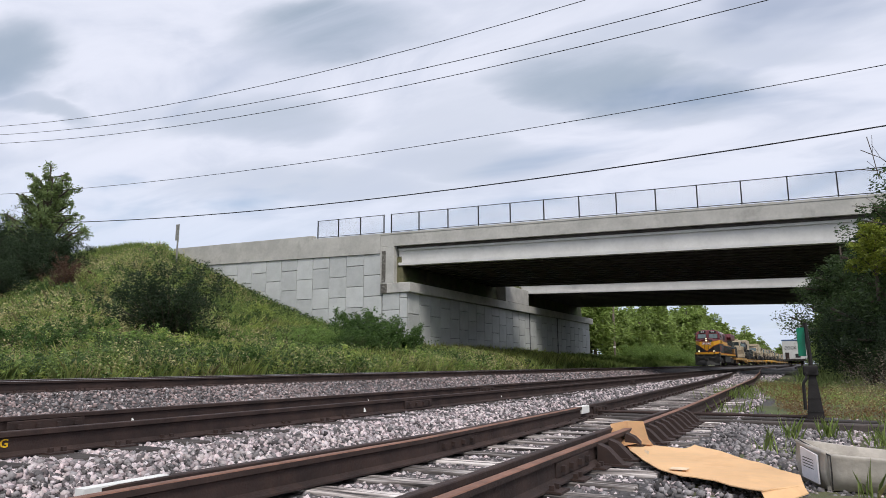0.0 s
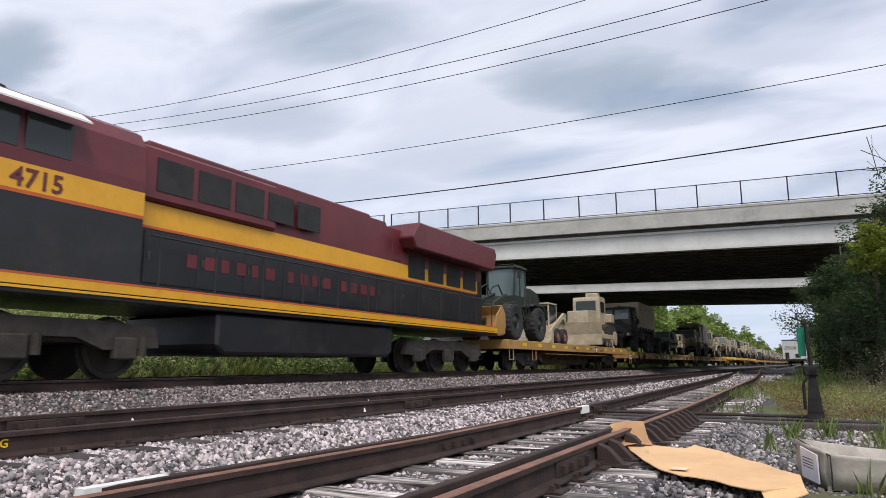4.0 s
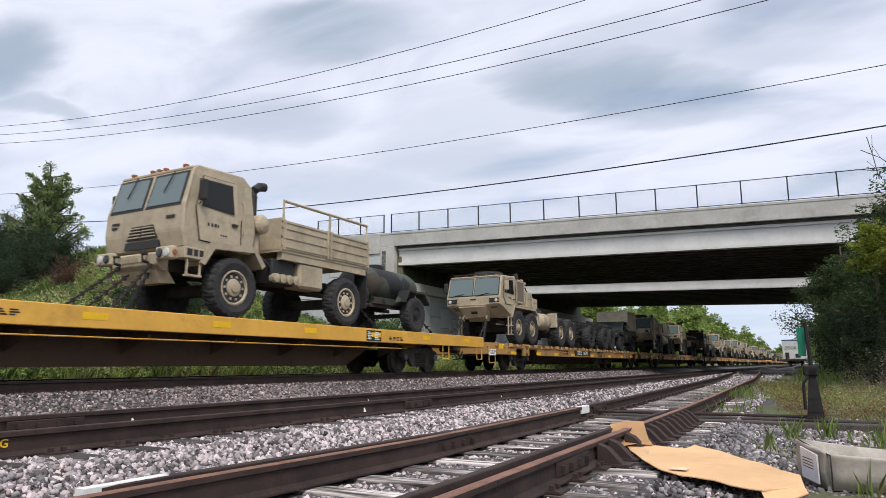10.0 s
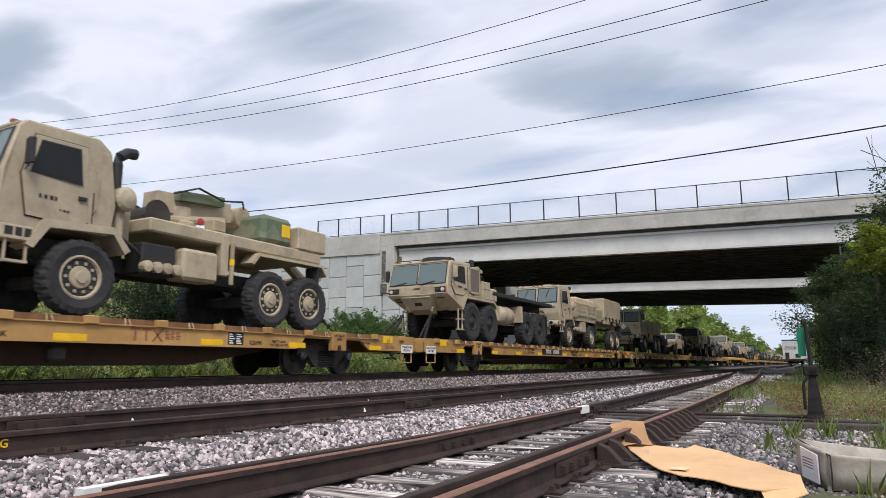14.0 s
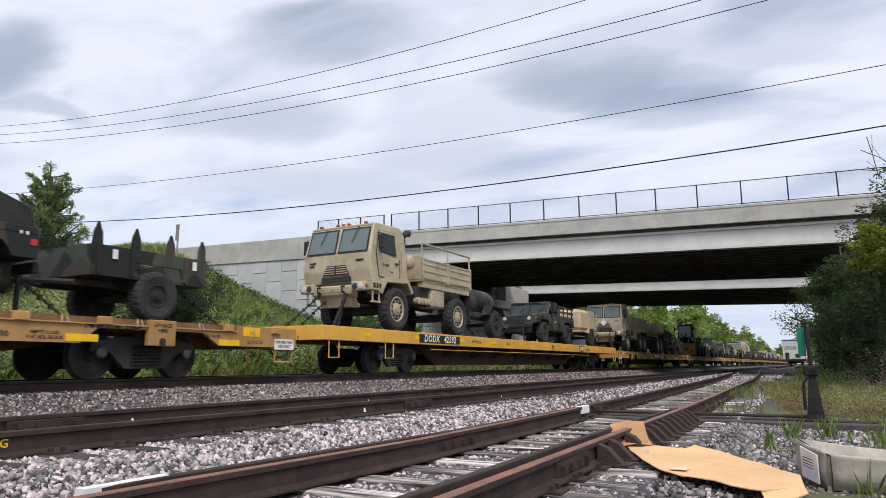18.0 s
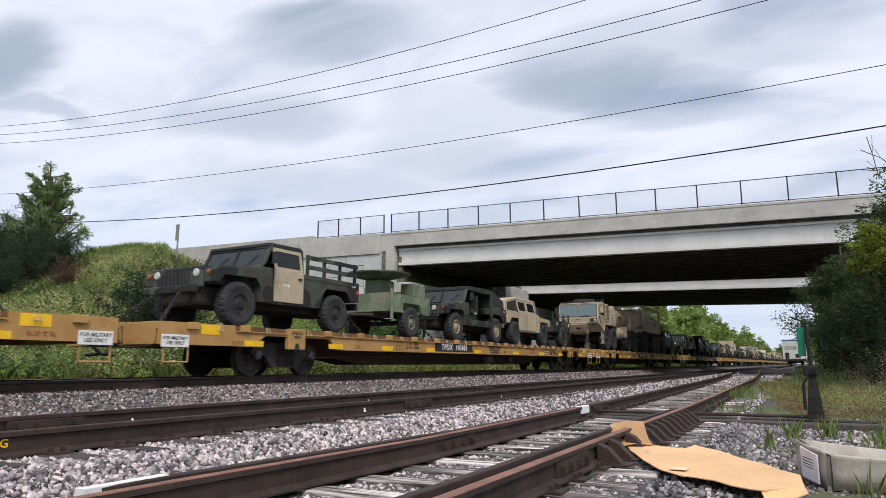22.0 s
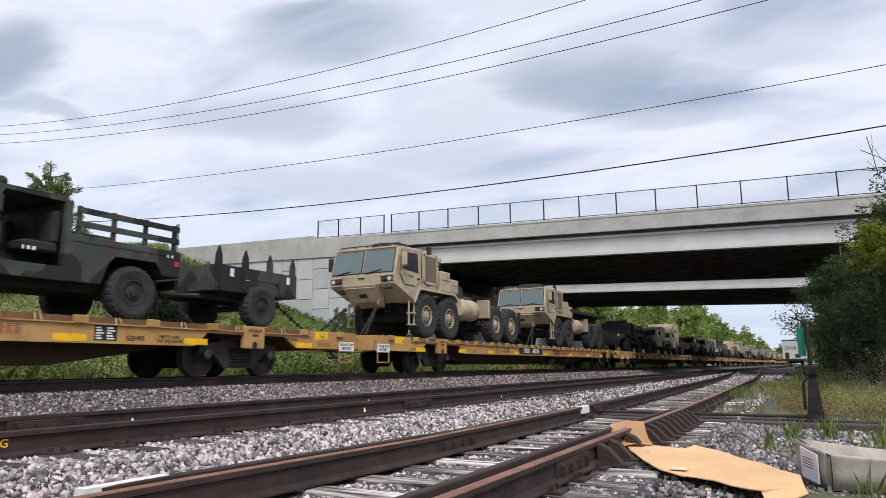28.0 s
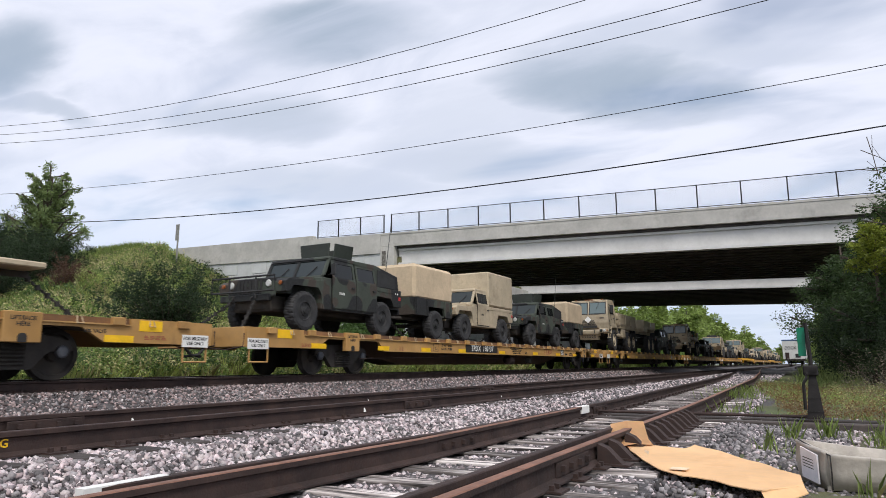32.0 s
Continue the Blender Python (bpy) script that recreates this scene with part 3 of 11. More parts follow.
def make_bridge(y0, y1, label):
    X0, X1 = -26.3, 34.0
    br = thing("bridge", label, "bridge", kind="structure")
    part("deck", sloped(B(), X0, X1, y0 + 0.25, y1 - 0.25, -1.20, -0.95), DECK_SHADE, br)
    for ya, s in ((y0, 1), (y1, -1)):
        bm = sloped(B(), X0 - 1.3, X1, min(ya, ya + s * 0.40), max(ya, ya + s * 0.40), -1.02, 0.0)
        part("parapet", bm, CONCRETE, br)
        bm = sloped(B(), X0 - 1.3, X1, min(ya - s * 0.03, ya), max(ya - s * 0.03, ya), -0.14, -0.02)
        sloped(bm, X0 - 1.3, X1, min(ya - s * 0.03, ya), max(ya - s * 0.03, ya), -1.02, -0.86)
        part("parapet_band", bm, CONCRETE, br)
    n = 14
    # only the outer girder is pale; the inner ones carry the painted underside shade
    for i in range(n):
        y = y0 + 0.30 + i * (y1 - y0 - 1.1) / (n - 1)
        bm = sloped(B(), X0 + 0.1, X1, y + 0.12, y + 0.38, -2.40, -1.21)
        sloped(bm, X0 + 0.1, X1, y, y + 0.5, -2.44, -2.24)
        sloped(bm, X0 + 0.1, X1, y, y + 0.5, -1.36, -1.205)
        part("girder", bm, GIRDER if i == 0 else DECK_SHADE, br, "pale concrete outer girder" if i == 0 else "")
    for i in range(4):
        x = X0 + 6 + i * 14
        part("diaphragm", box(B(), x, x + 0.25, y0 + 0.8, y1 - 0.8, deck_z(x) - 2.2, deck_z(x) - 1.21), DECK_SHADE, br)
    return br


near_bridge = make_bridge(BR_Y, 58.0, "concrete girder road bridge with fence, over the tracks")
far_bridge = make_bridge(64.5, 84.0, "second concrete girder bridge behind the first")

FENCE = mat("fence_black", (0.02, 0.02, 0.022), 0.5, 0.3, 0.2, 5)
WIRE = mat("wire_mesh", (0.25, 0.26, 0.28), 0.5, 0.4, 0.1, 5, bump=0)


def make_fence():
    fe = thing("bridge_fence", "black metal chain-link fence on the bridge parapet", "fence")
    y = BR_Y + 0.2
    runs = [[-33.74, -31.7, -29.6, -27.44], [-26.78 + 2.4 * i for i in range(20)]]
    for xs in runs:
        for x in xs:
            bm = box(B(), x - 0.035, x + 0.035, y - 0.035, y + 0.035, deck_z(x) - 0.02, deck_z(x) + 1.47)
            part("post", bm, FENCE, fe)
        for x0, x1 in zip(xs, xs[1:]):
            for o in (0.10, 1.44):
                part("rail", tube(B(), [(x0, y, deck_z(x0) + o), (x1, y, deck_z(x1) + o)], 0.025, 6), FENCE, fe)
            bm = B()
            k = 14
            for s in (-1, 1):
                for i in range(-k, k):
                    a, b = i / k, i / k + 0.75
                    pa, pb = (a, 0.0), (b, 1.0)
                    if a < 0:
                        pa = (0.0, -a / 0.75)
                    if b > 1:
                        pb = (1.0, (1 - a) / 0.75)
                    if pa[1] >= 1 or pb[0] <= 0:
                        continue
                    if s < 0:
                        pa, pb = (1 - pa[0], pa[1]), (1 - pb[0], pb[1])
                    P = [(x0 + (x1 - x0) * u, y, deck_z(x0 + (x1 - x0) * u) + 0.12 + 1.3 * w) for u, w in (pa, pb)]
                    tube(bm, P, 0.0035, 3, cap=False)
            part("mesh_panel", bm, WIRE, fe)


make_fence()


def wall_panels():
    wl = thing("wall_wing", "retaining wall of pale concrete panels beside the bridge", "wall", kind="structure")
    part("core", hexa(B(), [(-50.5, BR_Y + 0.22, 0), (-27.4, BR_Y + 0.22, 0), (-27.4, BR_Y + 0.22, 9.3), (-50.5, BR_Y + 0.22, 9.9)], [(-50.5, BR_Y + 0.5, 0), (-27.4, BR_Y + 0.5, 0), (-27.4, BR_Y + 0.5, 9.3), (-50.5, BR_Y + 0.5, 9.9)]), JOINT, wl)
    ftop = lambda x: 9.15 - 0.0286 * (x + 27.66)
    for c in range(14):
        x1 = -27.52 - c * 1.63
        x0 = x1 - 1.60
        z = ftop((x0 + x1) / 2) - 0.02
        nxt = 7.58 + 0.02 * c if c % 2 == 0 else 8.36 + 0.02 * c
        while z > 0.5:
            lo = max(nxt + 0.02, 0.0)
            bm = box(B(), x0, x1, BR_Y + 0.04, BR_Y + 0.24, lo, z, 0.018)
            part("panel", bm, PANEL, wl)
            z = nxt - 0.02
            nxt -= 1.58
    # barrier and coping above the panels
    bm = B()
    hexa(bm, [(-50.2, BR_Y - 0.06, 9.78), (-50.2, BR_Y + 0.5, 9.78), (-50.2, BR_Y + 0.5, 10.50), (-50.2, BR_Y - 0.06, 10.50)], [(-27.6, BR_Y - 0.06, 9.15), (-27.6, BR_Y + 0.5, 9.15), (-27.6, BR_Y + 0.5, 9.72), (-27.6, BR_Y - 0.06, 9.72)])
    bmesh.ops.recalc_face_normals(bm, faces=bm.faces)
    part("coping", bm, CONCRETE, wl, "weathered concrete coping")
    bm = B()
    hexa(bm, [(-50.2, BR_Y + 0.02, 10.48), (-50.2, BR_Y + 0.42, 10.48), (-50.2, BR_Y + 0.42, 11.5), (-50.2, BR_Y + 0.02, 11.5)], [(-34.05, BR_Y + 0.02, 9.85), (-34.05, BR_Y + 0.42, 9.85), (-34.05, BR_Y + 0.42, 11.12), (-34.05, BR_Y + 0.02, 11.12)])
    bmesh.ops.recalc_face_normals(bm, faces=bm.faces)
    part("barrier", bm, CONCRETE, wl, "long concrete road barrier")
    bm = sloped(B(), -34.03, -27.62, BR_Y, BR_Y + 0.4, -1.25, 0.0)
    part("barrier", bm, CONCRETE, wl, "short concrete barrier that carries the fence")

    ab = thing("wall_abutment", "bridge abutment clad in grey concrete panels", "wall", kind="structure")
    part("core", box(B(), -27.3, ABUT_X - 0.22, BR_Y + 0.25, 87.0, 0, 6.2), JOINT, ab)
    part("cap_beam", box(B(), -27.46, ABUT_X + 0.35, BR_Y - 0.1, 87.2, 6.14, 6.86, 0.03), CONCRETE, ab, "concrete cap with a water stain")
    part("backwall", box(B(), -28.3, -26.75, BR_Y + 0.3, 86.5, 6.86, 9.3), CONCRETE, ab)
    part("pilaster", box(B(), -27.6, -26.38, BR_Y - 0.05, BR_Y + 0.9, 6.86, 9.62, 0.03), CONCRETE, ab)
    part("bearing_block", box(B(), -26.7, -24.95, 58.3, 64.2, 6.86, 8.4, 0.03), CONCRETE, ab)
    part("stain", box(B(), -27.5, -26.95, BR_Y - 0.106, BR_Y - 0.101, 6.16, 6.84), STAIN, ab, "dark damp stain")
    part("stain", box(B(), -27.45, -27.1, BR_Y - 0.058, BR_Y - 0.052, 6.95, 9.3), STAIN, ab, "dark damp stain")
    y = BR_Y + 0.25
    c = 0
    while y < 86.5:
        z, nxt = 6.12, (5.35 if c % 2 else 4.6)
        while z > 0.3:
            lo = max(nxt + 0.02, 0)
            part("panel", box(B(), ABUT_X - 0.2, ABUT_X, y + 0.02, y + 1.60, lo, z, 0.018), PANEL, ab)
            z = nxt - 0.02
            nxt -= 1.55
        y += 1.62
        c += 1
    for x0, x1, k in ((-27.4, -25.95, 0), (-25.92, ABUT_X, 1)):
        z, nxt = 6.12, (4.9 if k == 0 else 5.75)
        while z > 0.5:
            part("panel", box(B(), x0, x1, BR_Y + 0.03, BR_Y + 0.24, max(nxt + 0.02, 0), z, 0.018), PANEL, ab)
            z = nxt - 0.02
            nxt -= 1.45
    for y in (65.2, 73.9):
        part("expansion_joint", box(B(), ABUT_X - 0.05, ABUT_X + 0.012, y - 0.11, y + 0.11, 0.5, 6.14), JOINT, ab)
    # far end of both bridges, behind the trees
    eb = thing("wall_abutment_east", "plain concrete abutment behind the trees", "wall", kind="structure")
    part("core", box(B(), 33.0, 36.0, BR_Y + 0.1, 87.0, 0, 8.4), CONCRETE, eb)


STAIN = mat("damp_stain", (0.11, 0.10, 0.085), 0.9, 0, 0.3, 6, bump=0.1, dirt=(0.28, 0.27, 0.24), dirt_at=(0.55, 0.62), dirt_scale=5)
wall_panels()


# ---------------- the train ----------------
SPEED = 22.401
MOVERS = []


def ride(ob, y_at):
    """Remember a thing of the train by its place along the line at 11.2 s."""
    MOVERS.append((ob, ob.matrix_basis.copy(), y_at))


def car_y(n):
    return 9.5 + 28.269 * n

TYRES = {}


def wheel_meshes(r, w, hub, material):
    key = (r, w, hub, material.name)
    if key not in TYRES:
        h = w / 2
        lug = lambda rr, j, k: rr * ((0.955 if j in (2, 5) else 0.97) if ((k + (1 if j > 3 else 0)) % 3 == 0 and 2 <= j <= 5) else 1.0)
        bm = lathe(B(), [(hub, -h * 0.7), (r * 0.80, -h * 0.95), (r * 0.955, -h * 0.86), (r, -h * 0.45), (r, h * 0.45), (r * 0.955, h * 0.86), (r * 0.80, h * 0.98), (hub * 1.05, h * 0.8), (hub, h * 0.6)], 72, mod=lug)
        me = bpy.data.meshes.new("wheel")
        bm.to_mesh(me)
        bm.free()
        me.materials.append(RUBBER)
        bm = lathe(B(), [(hub * 1.04, -h * 0.7), (hub * 1.04, h * 0.78), (hub * 0.95, h * 0.82), (hub * 0.88, h * 0.60), (hub * 0.56, h * 0.52), (hub * 0.50, h * 0.74), (hub * 0.30, h * 0.80), (hub * 0.27, h * 0.95), (0.0005, h * 0.97)], 20)
        for k in range(10):
            a = 2 * math.pi * k / 10
            y, z = hub * 0.70 * math.cos(a), hub * 0.68 * math.sin(a)
            box(bm, h * 0.45, h * 0.66, y - hub * 0.07, y + hub * 0.07, z - hub * 0.07, z + hub * 0.07)
        rm = bpy.data.meshes.new("rim")
        bm.to_mesh(rm)
        bm.free()
        rm.materials.append(material)
        TYRES[key] = (me, rm)
    return TYRES[key]


def wheel(parent, y, r, w, hub, x, material, sides=(1, -1), z=None):
    me, rm = wheel_meshes(r, w, hub, material)
    for s in sides:
        m = Matrix.Translation((s * x, y, z or r)) @ (Matrix.Identity(4) if s > 0 else Matrix.Rotation(math.pi, 4, 'Z'))
        wh = part("wheel", me, None, parent, at=m)
        if s > 0:
            part("rim", rm, None, wh)


def chains(t, pts, material=CHAIN):
    """Tie-down chains from a thing to the deck: a bar with link knots."""
    for a, b in pts:
        if a[0] < 0 and a[1] > 0:
            continue
        a, b = Vector(a), Vector(b)
        bm = tube(B(), [a, b], 0.020, 5)
        n = int((b - a).length / 0.10)
        for i in range(1, n):
            p = a.lerp(b, i / n)
            s = 0.044 if i % 2 else 0.026
            box(bm, p.x - s, p.x + s, p.y - s * 0.6, p.y + s * 0.6, p.z - s, p.z + s)
        part("tie_down_chain", bm, material, t)


def bars(bm, x, y, z, n, w, h, gap, lines=1):
    for k in range(lines):
        for i in range(n):
            box(bm, x, x + 0.004, y + i * gap, y + i * gap + w * (0.8 + 0.2 * ((i * 7 + k) % 3 - 1)), z - k * h * 1.7 - h / 2, z - k * h * 1.7 + h / 2)
    return bm


# ---------- light utility truck ----------
def lean(z):
    return 1.045 - max(0.0, z - 1.30) * 0.20


def slab(bm, quad, thick):
    """A plate: four points, thickened along x."""
    hexa(bm, quad, [(p[0] + thick, p[1], p[2]) for p in quad])
    bmesh.ops.recalc_face_normals(bm, faces=bm.faces)
    return bm


def stretch(t, z0, z1, k):
    """Raise what stands over the axles: heights above z0 start at z1 and grow k times."""
    done = set()
    for o in t.children_recursive:
        if o.type == 'MESH' and "wheel" not in o.name and "rim" not in o.name and "chain" not in o.name and o.data not in done:
            done.add(o.data)
            for v in o.data.vertices:
                if v.co.z > z0:
                    v.co.z = z1 + (v.co.z - z0) * k


def hmmwv(kind, paint, top, rim=None, label="", door=None, group="light trucks"):
    t = thing("utility_truck", label, "military truck", group)
    rim = rim or BLACK
    opened = kind in ("open4", "openpickup")
    two = kind in ("pickup", "openpickup", "hardback", "shelter", "ambulance")
    end = 2.06 if two else 3.04
    for y in (0.0, 3.34):
        wheel(t, y, 0.49, 0.32, 0.235, 0.92, rim)
    ub = box(B(), -0.60, 0.60, -0.70, 4.2, 0.46, 0.80, 0.03)
    for y in (0.0, 3.34):
        tube(ub, [(-0.8, y, 0.52), (0.8, y, 0.52)], 0.06, 6)
    part("underbody", ub, UNDER, t)
    # tub: cowl, rocker panels, rear body with wheel arch
    tub = box(B(), -1.05, 1.05, 0.60, 1.0, 0.54, 1.33, 0.02)
    box(tub, -1.05, 1.05, 0.98, end + 0.02, 0.54, 0.76)
    box(tub, -0.40, 0.40, 1.0, end, 0.76, 1.12)
    prism(tub, [(end, 0.54), (2.68, 0.54), (2.80, 0.92), (2.92, 1.06), (3.78, 1.06), (3.93, 0.82), (4.32, 0.82), (4.34, 1.31), (end, 1.31)] if end < 2.7 else [(end, 1.06), (3.78, 1.06), (3.93, 0.82), (4.32, 0.82), (4.34, 1.31), (end, 1.31)], -1.06, 1.06, 0.012)
    part("body", tub, paint, t)
    bm = hexa(B(), [(-0.70, -0.72, 0.84), (0.70, -0.72, 0.84), (0.66, -0.70, 1.20), (-0.66, -0.70, 1.20)], [(-0.84, 0.64, 0.90), (0.84, 0.64, 0.90), (0.80, 0.64, 1.345), (-0.80, 0.64, 1.345)])
    bmesh.ops.recalc_face_normals(bm, faces=bm.faces)
    hood = part("hood", bm, paint, t)
    hv = box(B(), -0.30, 0.30, 0.05, 0.45, 1.265, 1.290)
    for v in hv.verts:
        v.co.z += (v.co.y - 0.25) * 0.108 + 0.026
    part("hood_vent", hv, BLACK, hood)
    part("nose_panel", box(B(), -0.76, 0.76, -0.80, -0.70, 0.74, 1.20, 0.03), paint, t)
    bm = B()
    for i in range(7):
        x = -0.36 + i * 0.12
        box(bm, x - 0.036, x + 0.036, -0.812, -0.79, 0.84, 1.15)
    part("grille", bm, INK, t)
    for s in (-1, 1):
        bm = moved(lathe(B(), [(0.0005, -0.03), (0.07, -0.025), (0.085, 0.0), (0.085, 0.04)], 14, "Y"), (s * 0.60, -0.81, 1.06))
        hl = part("headlight", bm, LENS, t)
        part("marker_lamp", moved(lathe(B(), [(0.0005, -0.03), (0.05, -0.02), (0.05, 0.03)], 10, "Y"), (s * 0.92, -0.76, 1.06)), AMBER, t)
        xa, xb = (0.66, 1.08) if s > 0 else (-1.08, -0.66)
        fn = prism(B(), [(-0.74, 0.86), (-0.60, 0.86), (-0.48, 1.04), (0.44, 1.06), (0.58, 0.90), (0.64, 0.54), (0.72, 0.54), (0.72, 1.28), (0.56, 1.21), (-0.62, 1.18), (-0.75, 1.10)], xa, xb, 0.012)
        part("fender", fn, paint, t)
        if s < 0:
            continue
        m = tube(B(), [(s * 1.04, 0.86, 1.40), (s * 1.22, 0.84, 1.44)], 0.012, 5)
        box(m, s * 1.24 - 0.07, s * 1.24 + 0.07, 0.80, 0.85, 1.40, 1.66, 0.01)
        part("mirror", m, BLACK, t)
    bp = box(B(), -0.78, 0.78, -1.00, -0.88, 0.64, 0.80, 0.02)
    for s in (-1, 1):
        box(bp, s * 0.45 - 0.05, s * 0.45 + 0.05, -0.90, -0.55, 0.66, 0.78)
    part("bumper", bp, paint, t)
    bm = B()
    for s in (-1, 1):
        tube(bm, [(s * 0.3, -0.98, 0.62), (s * 0.3, -1.07, 0.70), (s * 0.3, -0.98, 0.76)], 0.022, 6)
    part("tow_shackles", bm, BLACK, t)
    # windscreen: a frame of bars round two panes
    bm = B()
    for x0, x1, z0, z1 in ((-1.0, 1.0, 1.32, 1.40), (-0.97, 0.97, 1.80, 1.87), (-1.0, -0.91, 1.32, 1.87), (0.91, 1.0, 1.32, 1.87), (-0.04, 0.04, 1.36, 1.84)):
        ya, yb = 0.70 + (z0 - 1.32) * 0.50, 0.70 + (z1 - 1.32) * 0.50
        hexa(bm, [(x0, ya, z0), (x1, ya, z0), (x1, yb, z1), (x0, yb, z1)], [(x0, ya + 0.06, z0), (x1, ya + 0.06, z0), (x1, yb + 0.06, z1), (x0, yb + 0.06, z1)])
    bmesh.ops.recalc_face_normals(bm, faces=bm.faces)
    part("windscreen_frame", bm, paint, t)
    for s in (-1, 1):
        c = 0.475 * s
        part("windscreen", hexa(B(), [(c - 0.435, 0.765, 1.40), (c + 0.435, 0.765, 1.40), (c + 0.435, 0.965, 1.80), (c - 0.435, 0.965, 1.80)], [(c - 0.435, 0.785, 1.40), (c + 0.435, 0.785, 1.40), (c + 0.435, 0.985, 1.80), (c - 0.435, 0.985, 1.80)]), GLASS, t)
        part("wiper", tube(B(), [(c - 0.05, 0.72, 1.37), (c + 0.2, 0.86, 1.64)], 0.012, 5), INK, t)
    dm = door or paint
    roof = 1.86

    def one_door(y0, y1):
        for s in (-1, 1):
            o = 0.03 * s
            d = part("door", slab(B(), [(s * 1.05, y0, 0.60), (s * 1.05, y1, 0.60), (s * 1.05, y1, 1.33), (s * 1.05, y0, 1.33)], o), dm, t)
            if s > 0:
                part("door_seal", slab(B(), [(s * 1.048, y0 - 0.025, 0.575), (s * 1.048, y1 + 0.025, 0.575), (s * 1.048, y1 + 0.025, 1.345), (s * 1.048, y0 - 0.025, 1.345)], s * 0.008), INK, d)
            if s > 0:
                part("handle", box(B(), s * 1.09 - 0.02, s * 1.09 + 0.02, y1 - 0.2, y1 - 0.08, 1.14, 1.18), BLACK, d)
            f = B()
            za, zb = 1.33, roof - 0.04
            for ya, yb, z0, z1 in ((y0 + 0.02, y0 + 0.10, za, zb), (y1 - 0.08, y1, za, zb), (y0 + 0.1, y1 - 0.08, zb - 0.08, zb), (y0 + 0.1, y1 - 0.08, za, za + 0.05)):
                slab(f, [(s * lean(z0), ya, z0), (s * lean(z0), yb, z0), (s * lean(z1), yb, z1), (s * lean(z1), ya, z1)], o * 0.8)
            part("window_frame", f, dm, d)
            z0, z1 = za + 0.05, zb - 0.08
            part("window", slab(B(), [(s * lean(z0), y0 + 0.1, z0), (s * lean(z0), y1 - 0.08, z0), (s * lean(z1), y1 - 0.08, z1), (s * lean(z1), y0 + 0.1, z1)], o * 0.3), GLASS_SIDE, d)
    if not opened:
        one_door(1.02, 2.02)
        if not two:
            one_door(2.06, 3.02)
    else:
        for s in (-1, 1):
            part("door_post", box(B(), s * 0.99 - 0.05, s * 0.99 + 0.05, end - 0.06, end + 0.04, 0.76, 1.84), paint, t)
    # seats seen through open sides
    for s in ((-1, 1) if opened or kind == "softtop" else ()):
        bm = box(B(), s * 0.68 - 0.26, s * 0.68 + 0.26, 1.40, 1.95, 0.98, 1.14, 0.03)
        box(bm, s * 0.68 - 0.25, s * 0.68 + 0.25, 1.84, 1.98, 1.14, 1.66, 0.03)
        part("seat", bm, BLACK_CLOTH, t)
    if opened:
        part("steering_wheel", moved(lathe(B(), [(0.19, -0.015), (0.22, 0), (0.19, 0.015), (0.17, 0)], 16, "Y"), (-0.62, 1.22, 1.36)), BLACK, t)
    if kind in ("pickup", "openpickup"):
        prism_top = [(0.93, 1.85), (0.95, 1.91), (2.02, 1.92), (2.10, 1.86), (2.16, 1.31), (2.08, 1.31), (2.02, 1.83), (1.0, 1.84)]
        part("cab_top", prism(B(), prism_top, -0.96, 0.96), top, t, "canvas cab top")
        if kind == "openpickup":
            part("roof_roll", moved(lathe(B(), [(0.02, -0.75), (0.085, -0.72), (0.09, 0), (0.085, 0.72), (0.02, 0.75)], 10), (0, 1.1, 2.0)), BLACK_CLOTH, t, "rolled dark canvas")
        for s in (-1, 1):
            for i in range(4 if s > 0 else 2):
                y = 2.24 + i * 0.65
                part("stake", box(B(), s * 1.0 - 0.03, s * 1.0 + 0.03, y - 0.035, y + 0.035, 1.31, 1.80), paint, t)
            for z in (1.50, 1.73):
                part("stake_rail", box(B(), s * 1.04 - 0.015, s * 1.04 + 0.015, 2.2, 4.27, z - 0.05, z + 0.05), paint, t)
    elif kind in ("softtop", "open4"):
        part("soft_top", prism(B(), [(0.93, 1.80), (0.95, 1.92), (3.05, 1.96), (3.30, 1.90), (4.20, 1.62), (4.28, 1.30), (3.06, 1.30), (3.04, 1.78), (1.0, 1.80)], -0.99, 0.99, 0.02), top, t, "canvas soft top")
    elif kind in ("slant", "armored"):
        part("roof", prism(B(), [(0.92, 1.82), (0.96, 1.90), (3.06, 1.92), (4.24, 1.72), (4.33, 1.30), (3.05, 1.30), (3.04, 1.82)], -0.98, 0.98, 0.02), paint, t)
        for s in (-1, 1):
            bm = hexa(B(), [(s * 0.985, 3.15, 1.34), (s * 0.985, 4.1, 1.34), (s * 0.985, 4.05, 1.64), (s * 0.985, 3.15, 1.80)], [(s * 1.0, 3.15, 1.34), (s * 1.0, 4.1, 1.34), (s * 1.0, 4.05, 1.64), (s * 1.0, 3.15, 1.80)])
            bmesh.ops.recalc_face_normals(bm, faces=bm.faces)
            part("side_vent", bm, BLACK, t)
